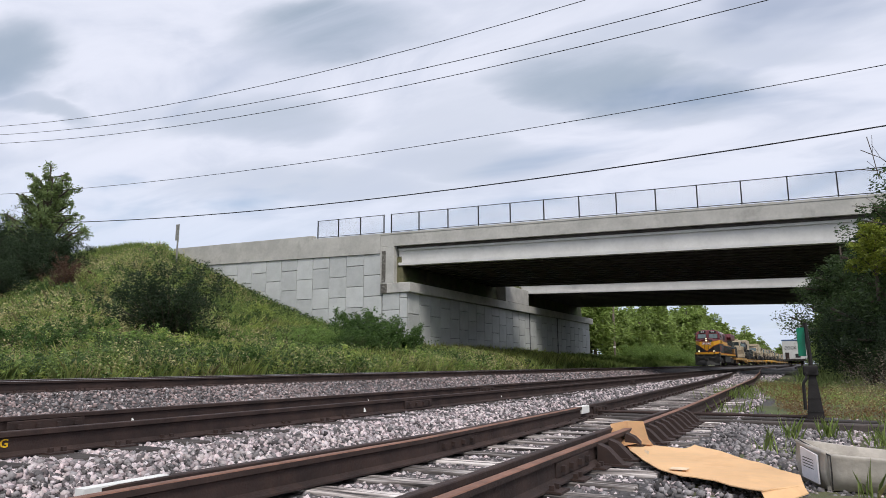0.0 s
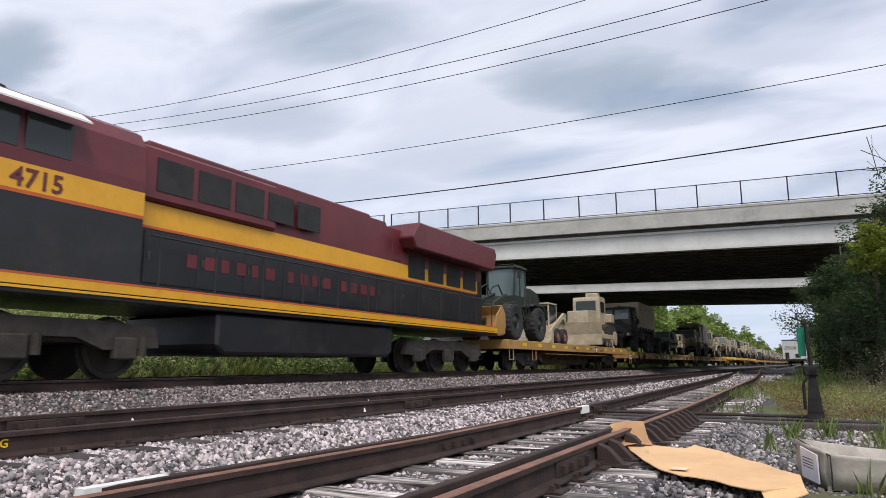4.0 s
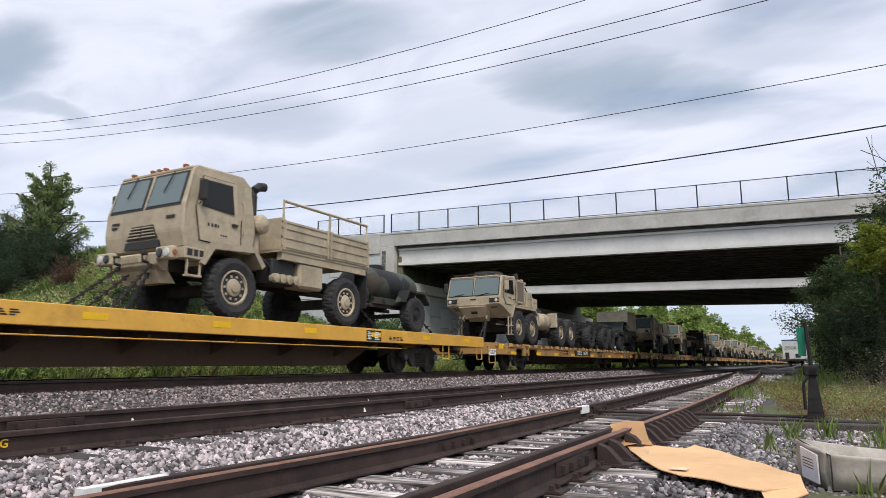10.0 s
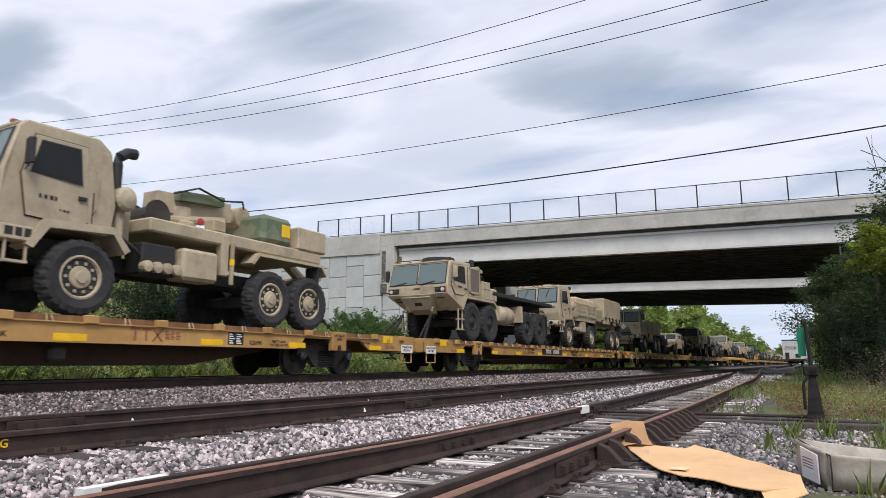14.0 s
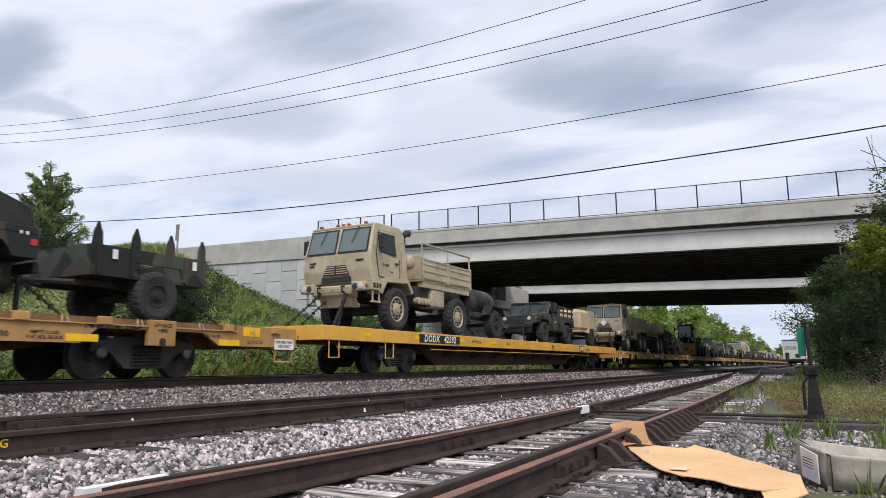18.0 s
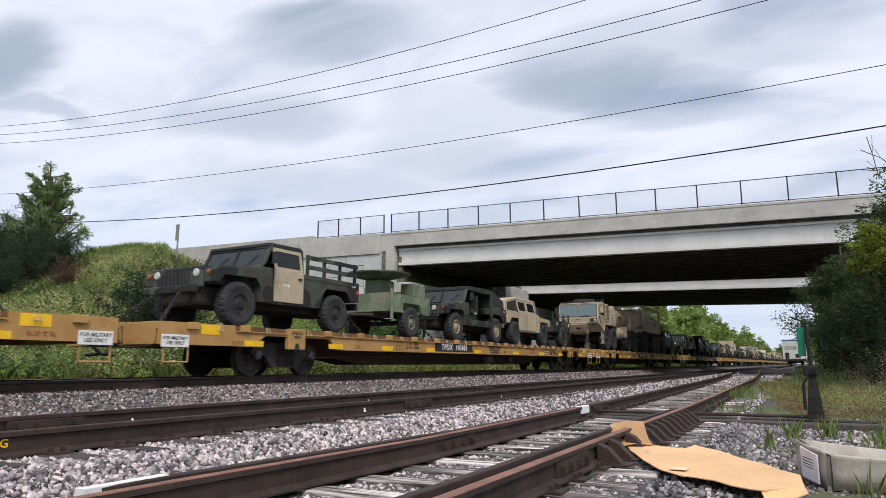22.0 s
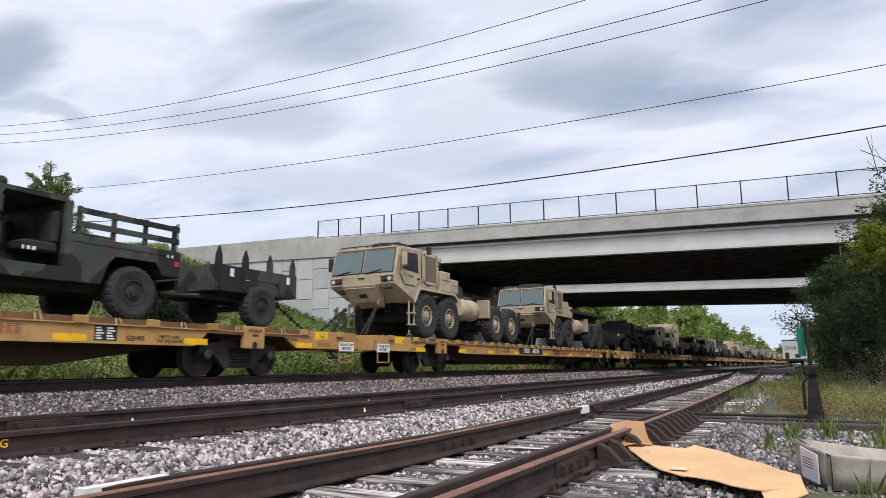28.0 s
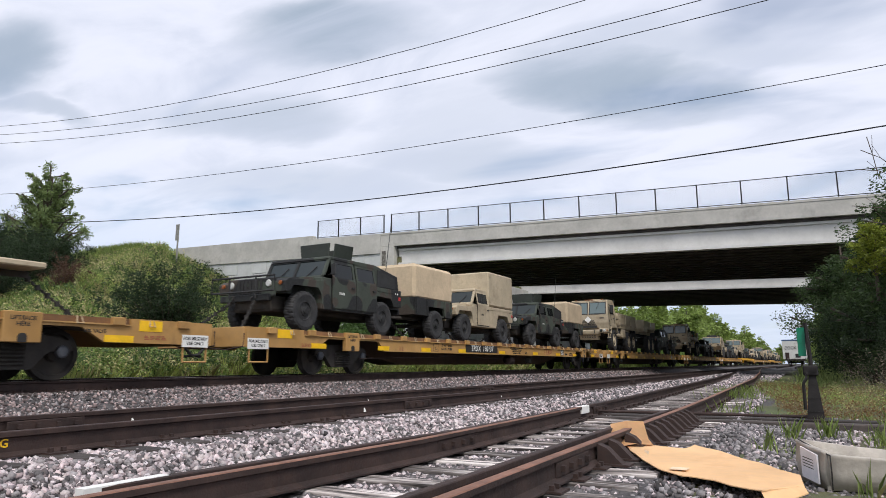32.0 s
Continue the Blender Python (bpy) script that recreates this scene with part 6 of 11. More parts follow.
def small_trailer(kind, paint, label, group="trailers"):
    t = thing("trailer", label, "trailer", group)
    trailer_base(t, paint, 0.47, 0.32, 0.215, 0.92, -1.33, 1.10)
    bed_sides(t, paint, -1.33, 1.12, 0.74, 1.28, 0.55)
    if kind == "spiked":
        for s in (-1, 1):
            for i in range(4):
                y = -1.25 + i * 0.76
                b = hexa(B(), [(s * 0.99 - 0.02, y - 0.10, 1.26), (s * 0.99 + 0.02, y - 0.10, 1.26), (s * 0.99 + 0.02, y + 0.10, 1.26), (s * 0.99 - 0.02, y + 0.10, 1.26)], [(s * 0.99 - 0.02, y - 0.08, 1.50), (s * 0.99 + 0.02, y - 0.08, 1.50), (s * 0.99 + 0.02, y + 0.08, 1.50), (s * 0.99 - 0.02, y + 0.08, 1.50)])
                hexa(b, [(s * 0.99 - 0.02, y - 0.08, 1.50), (s * 0.99 + 0.02, y - 0.08, 1.50), (s * 0.99 + 0.02, y + 0.08, 1.50), (s * 0.99 - 0.02, y + 0.08, 1.50)], [(s * 0.99 - 0.02, y - 0.01, 1.68), (s * 0.99 + 0.02, y - 0.01, 1.68), (s * 0.99 + 0.02, y + 0.01, 1.68), (s * 0.99 - 0.02, y + 0.01, 1.68)])
                part("stake_bow", b, paint, t)
        for y in (-1.0, 0.75):
            part("label_plate", box(B(), 1.075, 1.082, y, y + 0.10, 1.05, 1.22), WHITE, t)
    elif kind == "tarp":
        part("tarpaulin", box(B(), -1.06, 1.06, -1.38, 1.16, 1.22, 2.35, 0.10), TAN_CLOTH, t, "tan canvas cover over bows")
    elif kind == "cages":
        for i in range(3):
            part("crate", box(B(), -0.85, 0.85, -1.2 + i * 0.75, -0.55 + i * 0.75, 0.82, 1.55, 0.02), BLACK, t)
    elif kind == "antenna":
        part("dish", moved(lathe(B(), [(0.0005, 0.0), (0.5, 0.04), (1.0, 0.16), (1.02, 0.20), (0.5, 0.10), (0.0005, 0.06)], 26, "Z"), (0, -0.3, 1.80)), paint, t, "folded antenna dish")
        part("mast_base", box(B(), -0.3, 0.3, -0.6, 0.2, 1.28, 1.80, 0.04), paint, t)
        for s in (-1, 1):
            part("equipment_case", box(B(), s * 0.7 - 0.25, s * 0.7 + 0.25, 0.3, 1.0, 1.28, 1.72, 0.03), paint, t)
            part("outrigger", tube(B(), [(s * 1.1, -1.2, 0.5), (s * 1.1, -1.2, 1.4)], 0.05, 8), paint, t)
    return t


def water_trailer(paint, label, group="trailers"):
    t = thing("water_trailer", label, "trailer", group)
    trailer_base(t, paint, 0.55, 0.34, 0.26, 0.95, -1.75, 0.85, 0.82)
    prof = [(0.0005, -1.32), (0.35, -1.30), (0.52, -1.20), (0.56, -1.0), (0.56, 1.0), (0.52, 1.18), (0.35, 1.28), (0.0005, 1.30)]
    bm = lathe(B(), prof, 28, "Y")
    for v in bm.verts:
        v.co.x *= 1.35
    part("tank", moved(bm, (0, -0.50, 1.42)), paint, t, "camouflaged water tank", shade=True)
    part("hatch", moved(lathe(B(), [(0.28, 0), (0.28, 0.10), (0.24, 0.13), (0.0005, 0.14)], 18, "Z"), (0, -0.7, 1.96)), paint, t)
    for s in (-1, 1):
        part("fender", prism(B(), [(-0.75, 0.9), (-0.5, 1.28), (0.5, 1.28), (0.75, 0.9), (0.68, 0.9), (0.46, 1.22), (-0.46, 1.22), (-0.68, 0.9)], s * 0.78 if s > 0 else -1.14, 1.14 if s > 0 else s * 0.78), paint, t)
        part("tank_saddle", box(B(), s * 0.5 - 0.1, s * 0.5 + 0.1, -1.6, 0.6, 0.82, 1.02), paint, t)
    part("tap_box", box(B(), -0.5, 0.5, -1.85, -1.7, 0.85, 1.25, 0.02), paint, t)
    return t


def generator_trailer(kind, label, group="trailers"):
    t = thing("equipment_trailer", label, "trailer", group)
    trailer_base(t, TAN, 0.48, 0.30, 0.22, 0.92, -1.95, 1.55, 0.72, rim=BLACK)
    part("platform", box(B(), -0.98, 0.98, -1.95, 1.58, 0.74, 0.84, 0.02), TAN, t)
    for s in (-1, 1):
        part("fender", prism(B(), [(-0.62, 0.72), (-0.45, 1.04), (0.45, 1.04), (0.62, 0.72), (0.56, 0.72), (0.41, 0.99), (-0.41, 0.99), (-0.56, 0.72)], s * 0.74 if s > 0 else -1.06, 1.06 if s > 0 else s * 0.74), TAN, t)
    if kind == "tall":
        part("generator_set", box(B(), -0.85, 0.85, -1.62, 0.0, 0.95, 2.28, 0.03), TAN, t)
        for s in (-1, 1):
            for k, z0, z1 in ((-1.58, 1.05, 1.62), (-1.58, 1.70, 2.18), (-0.85, 1.05, 1.55), (-0.85, 1.62, 2.18)):
                part("access_panel", box(B(), s * 0.855 - 0.014, s * 0.855 + 0.014, k, k + 0.68, z0, z1, 0.008), TAN, t)
            part("louvre", box(B(), s * 0.875 - 0.006, s * 0.875 + 0.006, -1.42, -1.15, 1.88, 2.1), BLACK, t)
            part("warning_mark", box(B(), s * 0.97 - 0.004, s * 0.97 + 0.06, 0.15, 0.30, 0.92, 1.10), RED, t)
    elif kind == "tarp":
        part("tarpaulin", box(B(), -0.98, 0.98, -1.9, -0.25, 0.84, 1.98, 0.16), TAN_CLOTH, t, "loose tan canvas cover")
        part("generator_set", box(B(), -0.95, 0.95, -0.20, 0.95, 0.84, 1.98, 0.03), TAN, t)
    else:
        part("heater_unit", box(B(), -0.9, 0.9, -1.75, -0.62, 0.84, 1.92, 0.06), TAN, t)
        for s in (-1, 1):
            part("air_duct", moved(lathe(B(), [(0.20, -0.06), (0.24, -0.06), (0.24, 0.08), (0.20, 0.08), (0.16, 0.0), (0.0005, -0.02)], 18), (s * 0.92, -1.25, 1.58)), BLACK, t)
            part("duct_cap", moved(lathe(B(), [(0.0005, 0.16), (0.14, 0.13), (0.20, 0.0)], 16), (s * 0.90, -1.25, 1.18)), TAN_DARK, t)
        part("generator_set", box(B(), -0.95, 0.95, -0.55, 0.48, 0.84, 1.98, 0.03), TAN, t)
        part("vent_slots", bars(B(), 0.966, -0.42, 1.78, 4, 0.05, 0.018, 0.075, 6), INK, t)
        part("panel_marks", bars(bars(B(), 0.966, 0.02, 1.72, 3, 0.06, 0.03, 0.09, 2), 0.966, 0.05, 1.15, 2, 0.07, 0.05, 0.12), INK, t)
        part("valve_wheel", moved(lathe(B(), [(0.05, 0.0), (0.08, 0.02), (0.05, 0.04), (0.0005, 0.02)], 12), (0.968, -0.12, 1.42)), RED, t, "red valve wheel")
        for s in (-1, 1):
            for k in (-0.45, -0.05):
                part("access_panel", box(B(), s * 0.955 - 0.01, s * 0.955 + 0.01, k, k + 0.38, 0.95, 1.85, 0.008), TAN, t)
            part("warning_mark", box(B(), s * 0.97 - 0.004, s * 0.97 + 0.004, -0.3, -0.22, 1.5, 1.62), RED, t)
    cg = B()
    for s in (-1, 1):
        for y in (0.98, 1.5):
            tube(cg, [(s * 0.92, y, 0.84), (s * 0.92, y, 1.90)], 0.025, 6)
        for z in (1.2, 1.55, 1.88):
            tube(cg, [(s * 0.92, 0.98, z), (s * 0.92, 1.5, z)], 0.022, 6)
    for z in (1.2, 1.55, 1.88):
        tube(cg, [(-0.92, 1.5, z), (0.92, 1.5, z)], 0.022, 6)
    if kind == "tall":
        cg.free()
    else:
        part("guard_rail", cg, TAN, t, "tan tubular guard rail")
    part("reflector", box(B(), 0.982, 0.99, -1.6, -1.4, 0.76, 0.82), AMBER, t)
    return t


def cargo_trailer(kind, label, group="trailers"):
    t = thing("cargo_trailer", label, "trailer", group)
    trailer_base(t, TAN, 0.60, 0.40, 0.36, 1.0, -2.0, 2.2, 1.30, (0.0, 1.32))
    part("bed_floor", box(B(), -1.2, 1.2, -1.95, 2.25, 1.74, 1.84), TAN, t)
    for s in (-1, 1):
        part("floor_beam", box(B(), s * 0.75 - 0.06, s * 0.75 + 0.06, -1.9, 2.2, 1.36, 1.74), TAN_DARK, t)
    for y in (-1.8, -0.8, 0.65, 2.1):
        part("cross_beam", box(B(), -1.18, 1.18, y - 0.05, y + 0.05, 1.58, 1.735), TAN_DARK, t)
    part("spring_hanger", box(B(), 0.72, 0.88, 0.45, 0.85, 0.75, 1.36, 0.03), UNDER, t)
    part("tool_box", box(B(), 0.72, 1.22, -1.75, -0.55, 1.52, 1.73, 0.015), TAN, t)
    part("tool_box", box(B(), 0.85, 1.18, 0.85, 1.15, 1.50, 1.73, 0.015), TAN_DARK, t)
    part("tank_tube", tube(B(), [(1.02, -0.4, 1.60), (1.02, 0.5, 1.60)], 0.06, 8), TAN_DARK, t)
    part("mud_flap", box(B(), 0.80, 1.20, 2.16, 2.19, 0.85, 1.74), BLACK, t)
    if kind == "box":
        part("box_body", box(B(), -1.2, 1.2, -1.6, 2.25, 1.85, 3.05, 0.05), TAN, t, "closed tan box body")
        for i in range(5):
            part("lashing_bracket", box(B(), 1.18, 1.24, -1.4 + i * 0.8, -1.26 + i * 0.8, 1.7, 1.95), BLACK, t)
        part("front_crate", box(B(), -1.1, 1.1, -2.8, -1.7, 1.60, 2.3, 0.03), TAN_DARK, t)
    else:
        for s in (-1, 1):
            for i in range(2):
                ya, yb = -1.93 + i * 2.1, 0.14 + i * 2.1
                x = s * 1.2
                bm = box(B(), x - 0.02, x + 0.02, ya, yb, 1.80, 2.30)
                for z in (1.80, 1.92, 2.05, 2.17, 2.26):
                    box(bm, x - 0.045, x + 0.045, ya, yb, z, z + 0.04)
                for y in (ya + 0.02, yb - 0.09):
                    box(bm, x - 0.055, x + 0.055, y, y + 0.07, 1.76, 2.32)
                part("side_board", bm, TAN, t)
            part("placard", hexa(B(), [(s * 1.256, 0.55, 1.84), (s * 1.256, 0.76, 2.06), (s * 1.256, 0.55, 2.28), (s * 1.256, 0.34, 2.06)], [(s * 1.264, 0.55, 1.84), (s * 1.264, 0.76, 2.06), (s * 1.264, 0.55, 2.28), (s * 1.264, 0.34, 2.06)]), WHITE, t, "white diamond placard")
        for y in (-1.95, 2.25):
            eb = box(B(), -1.18, 1.18, y - 0.02, y + 0.02, 1.80, 2.34)
            for x in (-1.1, -0.5, 0.1, 0.7, 1.06):
                box(eb, x, x + 0.06, y - 0.05, y + 0.05, 1.78, 2.34)
            part("end_board", eb, TAN, t)
        part("placard", hexa(B(), [(-0.5, -2.01, 1.84), (-0.28, -2.01, 2.06), (-0.5, -2.01, 2.28), (-0.72, -2.01, 2.06)], [(-0.5, -2.02, 1.84), (-0.28, -2.02, 2.06), (-0.5, -2.02, 2.28), (-0.72, -2.02, 2.06)]), WHITE, t, "white diamond placard")
    part("dolly_plate", prism(B(), [(-2.7, 1.30), (-2.5, 1.52), (-1.9, 1.70), (-1.6, 1.70), (-1.6, 1.34)], -0.62, 0.62, 0.02), TAN, t)
    part("hose_rack", tube(B(), [(0.5, -2.2, 1.5), (0.62, -2.5, 1.35), (0.3, -2.9, 1.3), (0.1, -3.1, 1.25)], 0.03, 6), BLACK, t)
    return t


def pls_trailer(kind, label, group="trailers"):
    t = thing("flatrack_trailer", label, "trailer", group)
    paint = CAMO if kind == "bare" else UNDER
    for y in (0.0, 2.9, 4.35):
        wheel(t, y, 0.66, 0.44, 0.30, 0.98, paint)
        part("axle", tube(B(), [(-0.85, y, 0.66), (0.85, y, 0.66)], 0.12, 8), UNDER, t)
    for s in (-1, 1):
        part("frame_rail", box(B(), s * 0.5 - 0.09, s * 0.5 + 0.09, -0.9, 5.1, 1.15, 1.45), paint, t)
        part("side_rail", box(B(), s * 1.05 - 0.05, s * 1.05 + 0.05, -0.4, 5.0, 1.40, 1.52), paint, t)
        part("draw_bar", tube(B(), [(s * 0.5, -0.8, 1.1), (0, -2.6, 0.95)], 0.08, 8), UNDER, t)
    for y in (-0.4, 1.2, 2.4, 3.6, 4.9):
        part("cross_member", box(B(), -1.05, 1.05, y - 0.06, y + 0.06, 1.32, 1.44), paint, t)
    if kind == "bare":
        bm = box(B(), -0.35, 0.35, -2.5, -0.8, 1.42, 1.60, 0.03)
        part("hitch_deck", bm, paint, t)
        part("hose", tube(B(), [(0.2, -2.2, 1.3), (0.4, -1.6, 0.9), (0.3, -1.0, 1.25)], 0.03, 6), RED, t)
    else:
        fr = B()
        y0, y1, z0, z1 = -0.6, 5.45, 1.55, 3.42
        for x in (-1.2, 1.1):
            for y in (y0, y1 - 0.1):
                box(fr, x, x + 0.1, y, y + 0.1, z0, z1)
            box(fr, x, x + 0.1, y0, y1, z1 - 0.19, z1)
            box(fr, x, x + 0.1, y0, y1, z0, z0 + 0.16)
        for y in (y0, y1 - 0.1):
            box(fr, -1.2, 1.2, y, y + 0.1, z1 - 0.12, z1)
            box(fr, -1.2, 1.2, y, y + 0.1, z0, z0 + 0.16)
        part("tank_frame", fr, TAN, t, "tan steel container frame")
        part("end_panel", box(box(B(), 1.13, 1.19, y1 - 0.62, y1 - 0.10, z0 + 0.95, z0 + 1.05), 1.13, 1.19, y1 - 0.62, y1 - 0.54, z0 + 0.1, z1 - 0.15), TAN, t)
        part("valve_post", moved(lathe(B(), [(0.13, 0), (0.13, 0.75), (0.17, 0.77), (0.17, 0.85), (0.05, 0.88)], 14, "Z"), (0.92, y1 - 0.85, z0 + 0.2)), TAN_DARK, t)
        part("rail_marks", bars(bars(B(), 1.2, 0.6, z1 - 0.095, 6, 0.08, 0.09, 0.11), 1.2, 4.3, z1 - 0.095, 9, 0.07, 0.09, 0.10), INK, t)
        for i in range(6):
            part("panel_bolt", box(B(), 1.19, 1.20, 0.2 + i * 0.85, 0.26 + i * 0.85, z0 + 0.60, z0 + 0.66), INK, t)
        for s in (-1, 1):
            br = tube(B(), [(s * 1.15, y0 + 0.05, z0 + 0.1), (s * 1.15, y0 + 0.75, z1 - 0.1)], 0.04, 6)
            tube(br, [(s * 1.15, y1 - 0.05, z0 + 0.1), (s * 1.15, y1 - 0.7, z1 - 0.1)], 0.04, 6)
            part("frame_brace", br, TAN, t)
            part("skirt_panel", box(B(), s * 1.16 - 0.03, s * 1.16 + 0.03, y0 + 0.6, y1 - 0.8, z0 + 0.16, z0 + 0.85, 0.02), TAN, t)
        bm = lathe(B(), [(0.0005, -2.5), (0.5, -2.45), (0.75, -2.3), (0.80, -2.0), (0.80, 2.0), (0.75, 2.3), (0.5, 2.45), (0.0005, 2.5)], 28, "Y")
        for v in bm.verts:
            v.co.x *= 1.32
        part("tank", moved(bm, (0, 2.4, 2.45)), TAN, t, "tan tank inside the frame", shade=True)
        dia = lambda r, x: [(x, y1 - 0.30, 2.87 - r), (x, y1 - 0.30 + r, 2.87), (x, y1 - 0.30, 2.87 + r), (x, y1 - 0.30 - r, 2.87)]
        pk = part("placard", hexa(B(), dia(0.25, 1.21), dia(0.25, 1.22)), RED, t, "red and white diamond placard")
        part("placard_field", hexa(B(), dia(0.21, 1.221), dia(0.21, 1.224)), WHITE, pk)
        part("placard_print", box(box(B(), 1.224, 1.227, y1 - 0.42, y1 - 0.18, 2.84, 2.90), 1.224, 1.227, y1 - 0.36, y1 - 0.24, 2.94, 2.99), RED, pk)
        letters("lettering", "FLAMMABLE", 0.17, INK, t, (1.075, 2.8, 2.62))
        letters("lettering", "F24", 0.2, INK, t, (1.075, 1.9, 2.66))
        part("data_plates", box(B(), 1.192, 1.198, 2.6, 3.5, 2.05, 2.2), INK, t)
    chains(t, [((s * 0.5, 5.1, 1.1), (s * 0.9, 5.9, 0.02)) for s in (-1, 1)])
    return t


# ---------- plant machines ----------
def wheel_loader():
    t = thing("wheel_loader", "dark green wheel loader with a worn yellow bucket", "loader")
    for y in (0.0, 2.8):
        wheel(t, y, 0.79, 0.58, 0.36, 0.92, GREEN)
    part("front_frame", box(B(), -0.5, 0.5, -0.9, 1.0, 0.7, 1.5, 0.05), GREEN, t)
    part("rear_frame", box(B(), -0.65, 0.65, 1.1, 3.8, 0.75, 1.55, 0.05), GREEN, t)
    part("engine_hood", prism(B(), [(2.1, 1.5), (2.3, 2.42), (2.9, 2.42), (3.75, 2.30), (4.02, 2.02), (4.05, 1.2), (3.6, 1.2)], -0.72, 0.72, 0.04), GREEN, t)
    part("hood_grille", box(B(), 0.72, 0.735, 3.0, 3.7, 1.5, 2.1), BLACK, t)
    cabf = B()
    for x in (-0.68, 0.62):
        for ya, yb, lean_ in ((1.0, 1.07, 0.18), (1.72, 1.78, 0.0), (2.40, 2.48, -0.06)):
            hexa(cabf, [(x, ya, 1.6), (x + 0.06, ya, 1.6), (x + 0.06, yb, 1.6), (x, yb, 1.6)], [(x, ya + lean_, 3.2), (x + 0.06, ya + lean_, 3.2), (x + 0.06, yb + lean_, 3.2), (x, yb + lean_, 3.2)])
    bmesh.ops.recalc_face_normals(cabf, faces=cabf.faces)
    box(cabf, -0.74, 0.74, 1.08, 2.50, 3.18, 3.30, 0.04)
    box(cabf, -0.68, 0.68, 1.04, 2.46, 1.55, 1.98)
    part("cab_frame", cabf, GREEN, t)
    rr = tube(B(), [(-0.6, 1.15, 3.36), (0.6, 1.15, 3.36), (0.6, 2.4, 3.36), (-0.6, 2.4, 3.36)], 0.02, 5)
    part("roof_rack", rr, BLACK, t)
    for p in (((0.3, 0.6, 2.0), (0.35, 0.1, 2.35), (0.35, -0.5, 2.2), (0.3, -1.0, 1.7)), ((-0.2, 0.6, 2.0), (-0.2, 0.05, 2.4), (-0.2, -0.6, 2.15), (-0.2, -1.1, 1.6))):
        part("hose", tube(B(), p, 0.03, 6), BLACK, t)
    for s in (-1, 1):
        part("side_window", box(B(), s * 0.63 - 0.01, s * 0.63 + 0.01, 1.2, 2.38, 2.0, 3.18), GLASS_PALE, t)
        part("fender", prism(B(), [(-0.3, 1.55), (0.2, 1.62), (0.85, 1.25), (0.95, 0.9), (0.88, 0.9), (0.75, 1.2), (0.2, 1.55), (-0.3, 1.5)], s * 0.62 if s > 0 else -1.18, 1.18 if s > 0 else s * 0.62), GREEN, t)
        part("rear_fender", prism(B(), [(1.9, 1.55), (2.2, 1.68), (3.4, 1.68), (3.6, 1.4), (3.5, 1.38), (3.3, 1.6), (2.2, 1.6), (1.95, 1.5)], s * 0.62 if s > 0 else -1.15, 1.15 if s > 0 else s * 0.62), GREEN, t)
        st = B()
        for z in (0.55, 0.85, 1.15, 1.45):
            box(st, s * 1.0 - 0.15, s * 1.0 + 0.15, 1.25, 1.6, z, z + 0.04)
        for y in (1.25, 1.56):
            box(st, s * 1.12 - 0.02, s * 1.12 + 0.02, y, y + 0.04, 0.5, 1.9)
        part("ladder", st, GREEN, t)
        part("lift_arm", prism(B(), [(0.45, 1.75), (0.5, 2.0), (-0.8, 1.55), (-1.75, 0.75), (-1.7, 0.55), (-0.8, 1.25)], s * 0.5 - 0.07, s * 0.5 + 0.07), GREEN, t)
        part("lift_cylinder", tube(B(), [(s * 0.4, 0.6, 1.0), (s * 0.4, -0.9, 1.3)], 0.07, 8), STEEL, t)
        part("work_lamp", box(B(), s * 0.6 - 0.08, s * 0.6 + 0.08, 0.98, 1.08, 3.15, 3.28), BLACK, t)
        part("mirror", box(B(), s * 0.95 - 0.08, s * 0.95 + 0.08, 0.95, 0.99, 2.7, 3.05), BLACK, t)
    for y in (1.2, 2.40):
        part("end_window", box(B(), -0.6, 0.6, y - 0.01, y + 0.01, 1.95, 3.18), GLASS_PALE, t)
    part("seat", box(B(), -0.25, 0.25, 1.75, 2.2, 1.98, 2.7, 0.05), BLACK, t)
    part("exhaust", tube(B(), [(0.4, 2.9, 2.4), (0.4, 2.9, 2.9), (0.4, 3.0, 2.98)], 0.07, 8), BLACK, t)
    bk = prism(B(), [(-1.65, 0.15), (-2.75, 0.08), (-2.78, 0.14), (-1.9, 0.25), (-1.62, 0.55), (-1.6, 0.95), (-1.85, 1.28), (-1.78, 1.3), (-1.48, 1.0), (-1.45, 0.5)], -1.32, 1.32)
    part("bucket", bk, CAR_YELLOW, t, "scuffed yellow bucket")
    for s in (-1, 1):
        part("bucket_side", prism(B(), [(-1.6, 0.2), (-2.7, 0.12), (-2.3, 0.9), (-1.82, 1.28), (-1.55, 0.95)], s * 1.32 - 0.03, s * 1.32 + 0.03), CAR_YELLOW, t)
    part("tilt_link", tube(B(), [(0, 0.4, 2.0), (0, -0.8, 1.7), (0, -1.6, 0.9)], 0.08, 8), GREEN, t)
    return t


